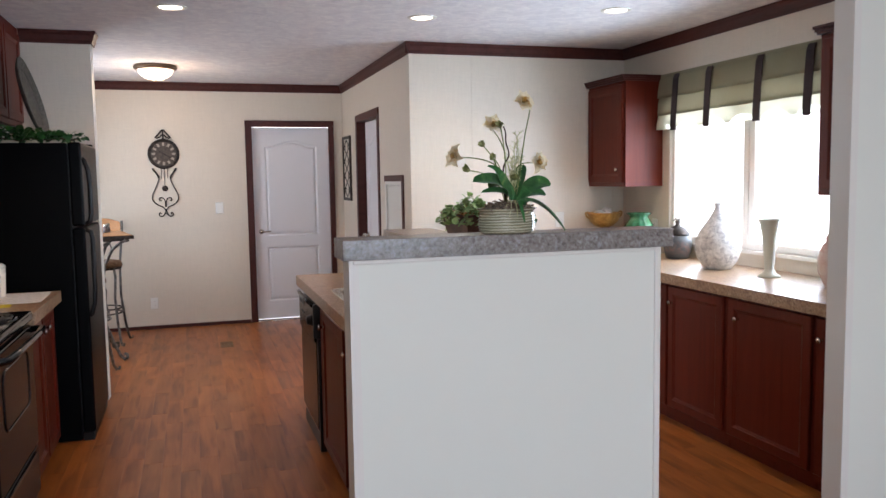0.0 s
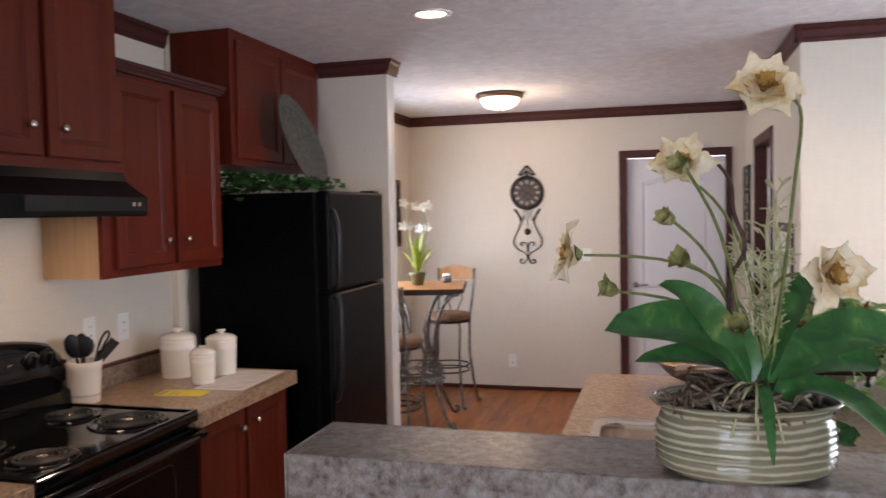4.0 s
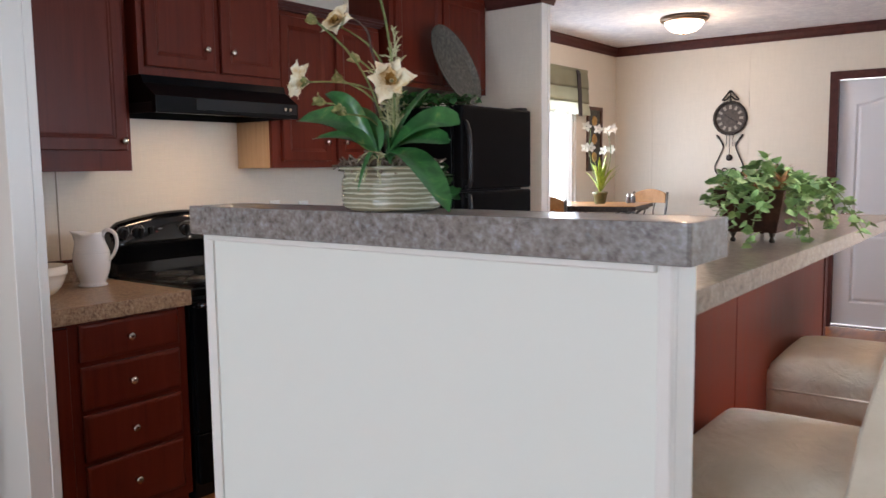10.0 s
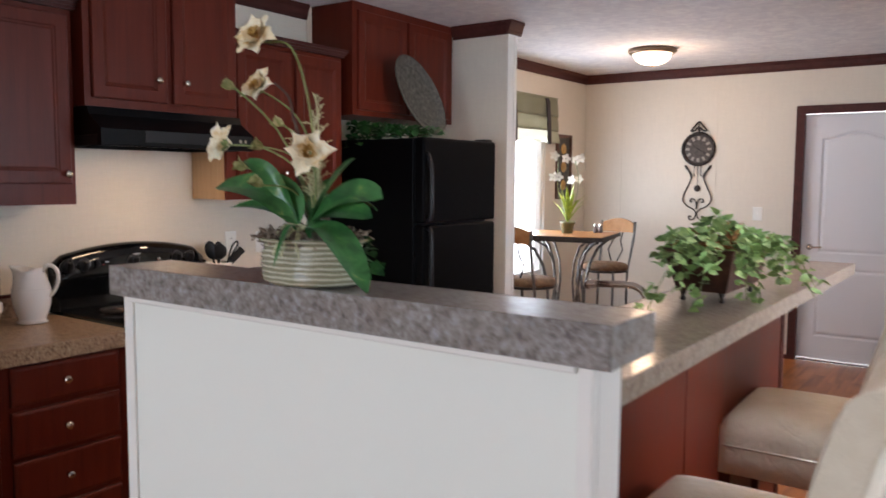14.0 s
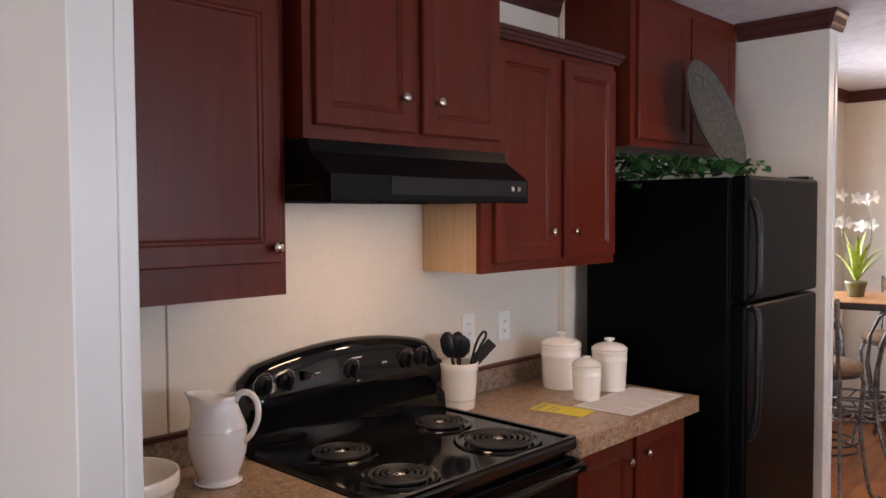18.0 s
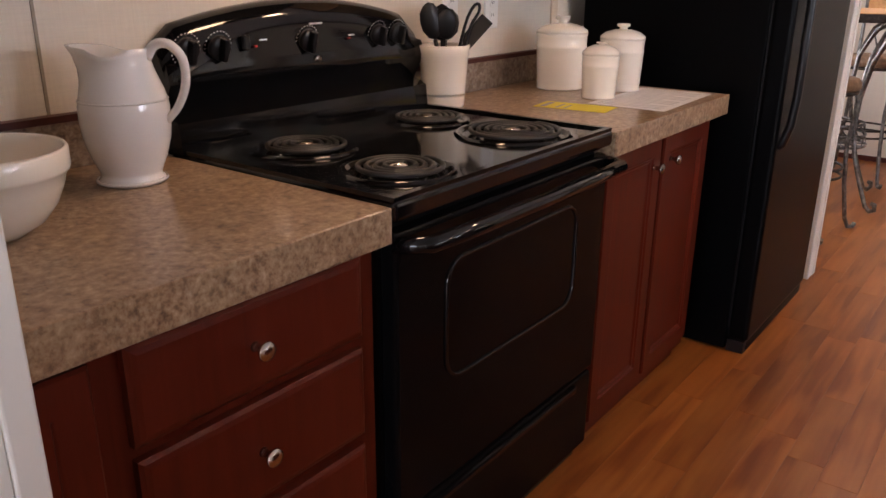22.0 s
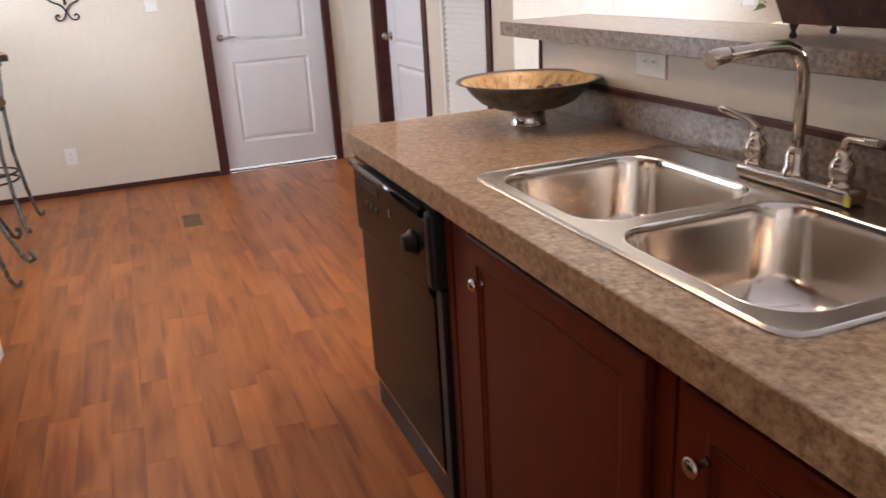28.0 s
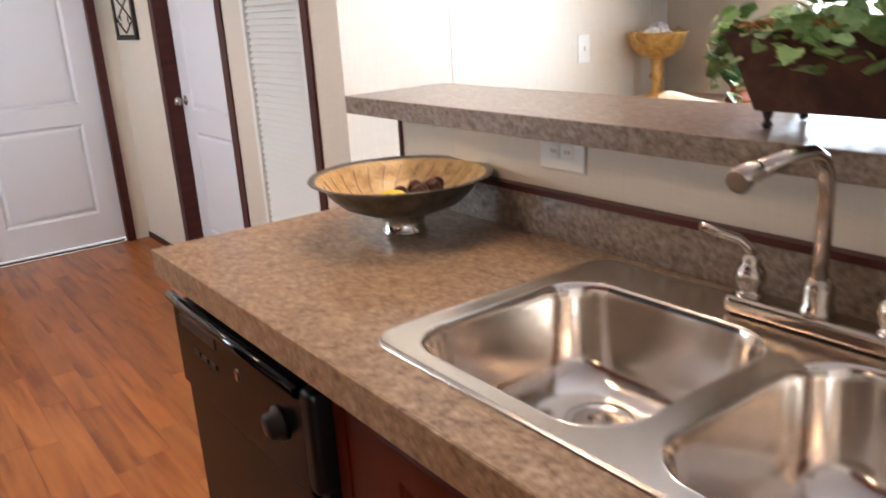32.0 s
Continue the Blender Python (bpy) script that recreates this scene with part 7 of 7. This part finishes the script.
# ---- ornaments on the window counter ----
comp = thing("compote_bowl", "antique gold footed bowl holding patterned balls", "bowl", pose(3.75, 6.12, CZ))
part("foot", lathe(bmesh.new(), [(0, 0), (0.062, 0), (0.064, 0.012), (0.040, 0.026), (0.022, 0.045), (0.024, 0.09), (0.034, 0.105), (0.026, 0.12), (0.024, 0.17), (0.034, 0.185)], 24), M["gold"], comp)
dish = part("dish", lathe(bmesh.new(), [(0.02, 0.180), (0.07, 0.195), (0.115, 0.235), (0.130, 0.29), (0.140, 0.300), (0.136, 0.304), (0.120, 0.290), (0.10, 0.24), (0, 0.205)], 32), M["gold"], comp)
for s in (-1, 1):
    part("handle", tube(bmesh.new(), [(s * 0.125, 0, 0.255), (s * 0.155, 0, 0.275), (s * 0.165, 0, 0.305), (s * 0.145, 0, 0.312), (s * 0.132, 0, 0.295)], 0.007, 8), M["gold"], dish)
for c, r in (((-0.055, -0.02, 0.285), 0.045), ((0.035, 0.02, 0.300), 0.048), ((0.0, -0.055, 0.27), 0.04)):
    part("ball", blob(bmesh.new(), c, r, rng, 0.05), M["mosaic"], comp, "brown and white patterned ball")
urn = thing("green_urn", "green glazed ribbed urn on a red foot", "vase", pose(3.84, 5.74, CZ))
bm = bmesh.new()
prof = [(0.052, 0.075), (0.060, 0.082), (0.088, 0.115), (0.108, 0.165), (0.106, 0.215), (0.082, 0.255), (0.066, 0.275), (0.075, 0.295), (0.094, 0.310), (0.090, 0.313), (0.070, 0.298), (0.055, 0.26), (0, 0.24)]
lathe(bm, prof, 48)
for v in bm.verts:
    a = math.atan2(v.co.y, v.co.x)
    k = 1 + 0.035 * math.cos(12 * a)
    v.co.x *= k
    v.co.y *= k
part("body", bm, M["urn"], urn)
part("foot", lathe(bmesh.new(), [(0, 0), (0.062, 0), (0.064, 0.012), (0.040, 0.035), (0.040, 0.055), (0.054, 0.076), (0, 0.078)], 28), M["clay_red"], urn, "dark red clay foot")
jar = thing("lidded_jar", "dark pottery jar with a pointed lid", "jar", pose(3.90, 5.32, CZ))
part("body", lathe(bmesh.new(), [(0, 0), (0.075, 0), (0.08, 0.01), (0.095, 0.06), (0.098, 0.12), (0.088, 0.16), (0.08, 0.165), (0, 0.165)], 28), M["slate"], jar)
part("lid", lathe(bmesh.new(), [(0.088, 0.166), (0.090, 0.175), (0.06, 0.215), (0.02, 0.235), (0.012, 0.245), (0.022, 0.26), (0.010, 0.275), (0, 0.278)], 28), M["iron"], jar)
part("lid_handle", tube(bmesh.new(), [(-0.035, 0, 0.268), (-0.02, 0, 0.285), (0, 0, 0.272), (0.02, 0, 0.285), (0.035, 0, 0.268)], 0.005, 6), M["iron"], jar)
solid("mosaic_vase", lathe(bmesh.new(), [(0, 0), (0.080, 0), (0.086, 0.006), (0.122, 0.060), (0.142, 0.125), (0.138, 0.185), (0.110, 0.245), (0.070, 0.300), (0.042, 0.345), (0.026, 0.375), (0.022, 0.395), (0.030, 0.415), (0.026, 0.418), (0.016, 0.395), (0.03, 0.30), (0, 0.1)], 40), M["mosaic"], "large grey and white mosaic bottle vase", "vase", pose(3.755, 4.665, CZ))
solid("trumpet_vase", lathe(bmesh.new(), [(0, 0), (0.062, 0), (0.064, 0.006), (0.040, 0.022), (0.026, 0.045), (0.030, 0.10), (0.042, 0.22), (0.054, 0.30), (0.068, 0.335), (0.065, 0.337), (0.050, 0.30), (0.036, 0.2), (0, 0.06)], 32), mat("pale_celadon", (0.62, 0.64, 0.56), 0.3), "tall pale trumpet vase on the window counter", "vase", pose(3.758, 4.195, CZ))
solid("ginger_jar", lathe(bmesh.new(), [(0, 0), (0.05, 0), (0.055, 0.01), (0.085, 0.08), (0.09, 0.16), (0.07, 0.22), (0.05, 0.24), (0.055, 0.26), (0.04, 0.28), (0.012, 0.295), (0, 0.30)], 28), spotted("rosy_porcelain", (0.55, 0.30, 0.24), (0.70, 0.55, 0.48), (0.78, 0.72, 0.66), 14, 0.25), "rosy porcelain jar with a domed lid", "jar", pose(3.76, 3.70, CZ))


# ---- roman shades ----
def roman_shade(m, w, stripes, label):
    s = thing("roman_shade", label, "window shade", m, "roman shades")
    tiers = ((0.405, 0.235, 0.028), (0.27, 0.105, 0.036), (0.135, 0.0, 0.042))
    for i, (zt, zb, dep) in enumerate(tiers):
        bm = bmesh.new()
        nu, nv = 40, 7
        grid = []
        for a in range(nu + 1):
            u = w * a / nu
            col = []
            for b in range(nv + 1):
                t = b / nv
                zz = zt + (zb - zt) * t + 0.0015 * math.sin(u * 9 + i) * t
                y = -(0.018 + dep * (0.35 + 0.65 * math.sin(math.pi * 0.5 * t)) + 0.006 * math.sin(u * 21 + i * 2) * t)
                col.append(bm.verts.new((u, y, zz)))
            # turn under at the lower fold
            col.append(bm.verts.new((u, -0.014, zb + 0.012)))
            grid.append(col)
        for c0, c1 in zip(grid, grid[1:]):
            for k in range(nv + 1):
                bm.faces.new((c0[k], c1[k], c1[k + 1], c0[k + 1])).smooth = k < nv
        part("fold", bm, M["sage"] if i < 2 else M["sage_light"], s, "" if i < 2 else "paler sheer lower fold")
    part("headrail", one(0, w, -0.035, -0.001, 0.385, 0.41), M["sage"], s)
    for u in stripes:
        bm = bmesh.new()
        pts = [(-0.030, 0.408), (-0.050, 0.36), (-0.056, 0.265), (-0.062, 0.20), (-0.064, 0.13), (-0.068, 0.06), (-0.069, -0.012)]
        rows = [[bm.verts.new((u - 0.032, y, zz)), bm.verts.new((u + 0.032, y, zz))] for y, zz in pts]
        back = [[bm.verts.new((u - 0.032, y + 0.006, zz)), bm.verts.new((u + 0.032, y + 0.006, zz))] for y, zz in pts]
        for a, b in zip(rows, rows[1:]):
            bm.faces.new((a[0], a[1], b[1], b[0]))
        for a, b, c, d in zip(rows, rows[1:], back, back[1:]):
            bm.faces.new((a[0], b[0], d[0], c[0]))
            bm.faces.new((b[1], a[1], c[1], d[1]))
        part("ribbon", bm, M["stripe"], s, "dark vertical ribbon")
    return s


roman_shade(pose(XR, 5.80, 1.855, 0, 0, -90), 1.79, (0.326, 0.715, 1.221, 1.649), "sage green roman shade with dark vertical ribbons")
roman_shade(pose(XL, 7.40, 1.86, 0, 0, 90), 1.05, (0.25, 0.85), "sage green roman shade over the nook window")

# ---- accent chair by the short wall ----
ac = thing("accent_chair", "white upholstered chair edged with dark nailheads", "chair", pose(-0.462, 2.527, 0))
bk = part("backrest", cushion(bmesh.new(), -0.27, 0.27, 0.170, 0.215, 0.42, 0.958, 0.016), M["white_linen"], ac)
part("seat", cushion(bmesh.new(), -0.27, 0.27, -0.32, 0.14, 0.30, 0.50, 0.05), M["white_linen"], ac)
nail = lathe(bmesh.new(), [(0.011, 0.0), (0.009, 0.005), (0, 0.007)], 10)
bmesh.ops.rotate(nail, verts=nail.verts[:], cent=(0, 0, 0), matrix=Matrix.Rotation(radians(90), 3, "X"))
nail_me = mesh_of("nailhead", nail, M["iron"])
spots = [(-0.235, 0.50 + 0.0215 * i) for i in range(21)] + [(0.235, 0.50 + 0.0215 * i) for i in range(21)] + [(-0.235 + 0.0235 * i, 0.930) for i in range(1, 20)]
for u, zz in spots:
    o = new("nailhead", nail_me)
    o.parent, o.location = bk, (u, 0.170, zz)
for u, v in ((-0.23, -0.28), (0.23, -0.28), (-0.23, 0.18), (0.23, 0.18)):
    part("leg", lathe(bmesh.new(), [(0, 0), (0.014, 0), (0.024, 0.31), (0, 0.31)], 12, u, v), M["dark_leg"], ac)

# bright haze outside the windows
M["haze"] = glow("bright_sky_haze", (0.95, 0.98, 1.0), 3.0)
structure("backdrop_1", one(7.0, 7.02, -2, 14, -0.55, 6), M["haze"], "bright overcast sky", "sky")
structure("backdrop_3", one(0, 4, 12.0, 12.02, -0.55, 6), M["haze"], "bright overcast sky", "sky")
structure("backdrop_2", one(-4.02, -4.0, 2, 14, -0.55, 6), M["haze"], "bright overcast sky", "sky")

# ---- floor planks, last ----
floor = structure("floor", one(XL - T, XR + T, YL - T, YB + T, -0.12, -0.012), mat("subfloor", (0.10, 0.05, 0.025), 0.8), "orange-brown wood-look plank floor", "floor")
rng = random.Random(7)
PW = 0.098
plank_me = {}


def plank_mesh(length):
    key = round(length, 3)
    if key not in plank_me:
        bm = bmesh.new()
        e = 0.0008
        a, b = 0.0, key
        top = [bm.verts.new(p) for p in ((e, a + e, 0.0), (PW - e, a + e, 0.0), (PW - e, b - e, 0.0), (e, b - e, 0.0))]
        low = [bm.verts.new(p) for p in ((0, a, -0.0009), (PW, a, -0.0009), (PW, b, -0.0009), (0, b, -0.0009))]
        bot = [bm.verts.new(p) for p in ((0, a, -0.012), (PW, a, -0.012), (PW, b, -0.012), (0, b, -0.012))]
        bm.faces.new(top)
        for p, q in ((top, low), (low, bot)):
            for i in range(4):
                bm.faces.new((q[i], q[(i + 1) % 4], p[(i + 1) % 4], p[i]))
        plank_me[key] = mesh_of("plank", bm, M["floor"])
    return plank_me[key]


rest = bmesh.new()
x = XL
while x < XR - 0.001:
    y = YL - rng.choice((0.0, 0.2, 0.4, 0.6))
    while y < YB:
        L = rng.choice((0.42, 0.55, 0.68, 0.8))
        y0, y1 = max(y, YL), min(y + L, YB)
        near = (x < 1.3 and y1 > 4.0) or (1.9 < x < 3.4 and 2.9 < y0 < 5.6)
        if y1 - y0 > 0.03:
            if near:
                ob = new("plank", plank_mesh(y1 - y0))
                ob.parent, ob.location = floor, (x, y0, 0)
            else:
                e = 0.0004
                vs = [rest.verts.new(p) for p in ((x + e, y0 + e, 0), (min(x + PW, XR) - e, y0 + e, 0), (min(x + PW, XR) - e, y1 - e, 0), (x + e, y1 - e, 0))]
                lo = [rest.verts.new((v.co.x, v.co.y, -0.012)) for v in vs]
                rest.faces.new(vs)
                for i in range(4):
                    rest.faces.new((lo[i], lo[(i + 1) % 4], vs[(i + 1) % 4], vs[i]))
        y += L
    x += PW
M["floor_rest"] = M["floor"].copy()
nt = M["floor_rest"].node_tree
geo = nt.nodes.new("ShaderNodeNewGeometry")
for link in list(nt.links):
    if link.from_socket.name == "Random" and link.from_node.type == "OBJECT_INFO":
        to = link.to_socket
        nt.links.new(geo.outputs["Random Per Island"], to)
rp = part("planks", rest, M["floor_rest"], floor)
tagged(rp, kind="stuff")
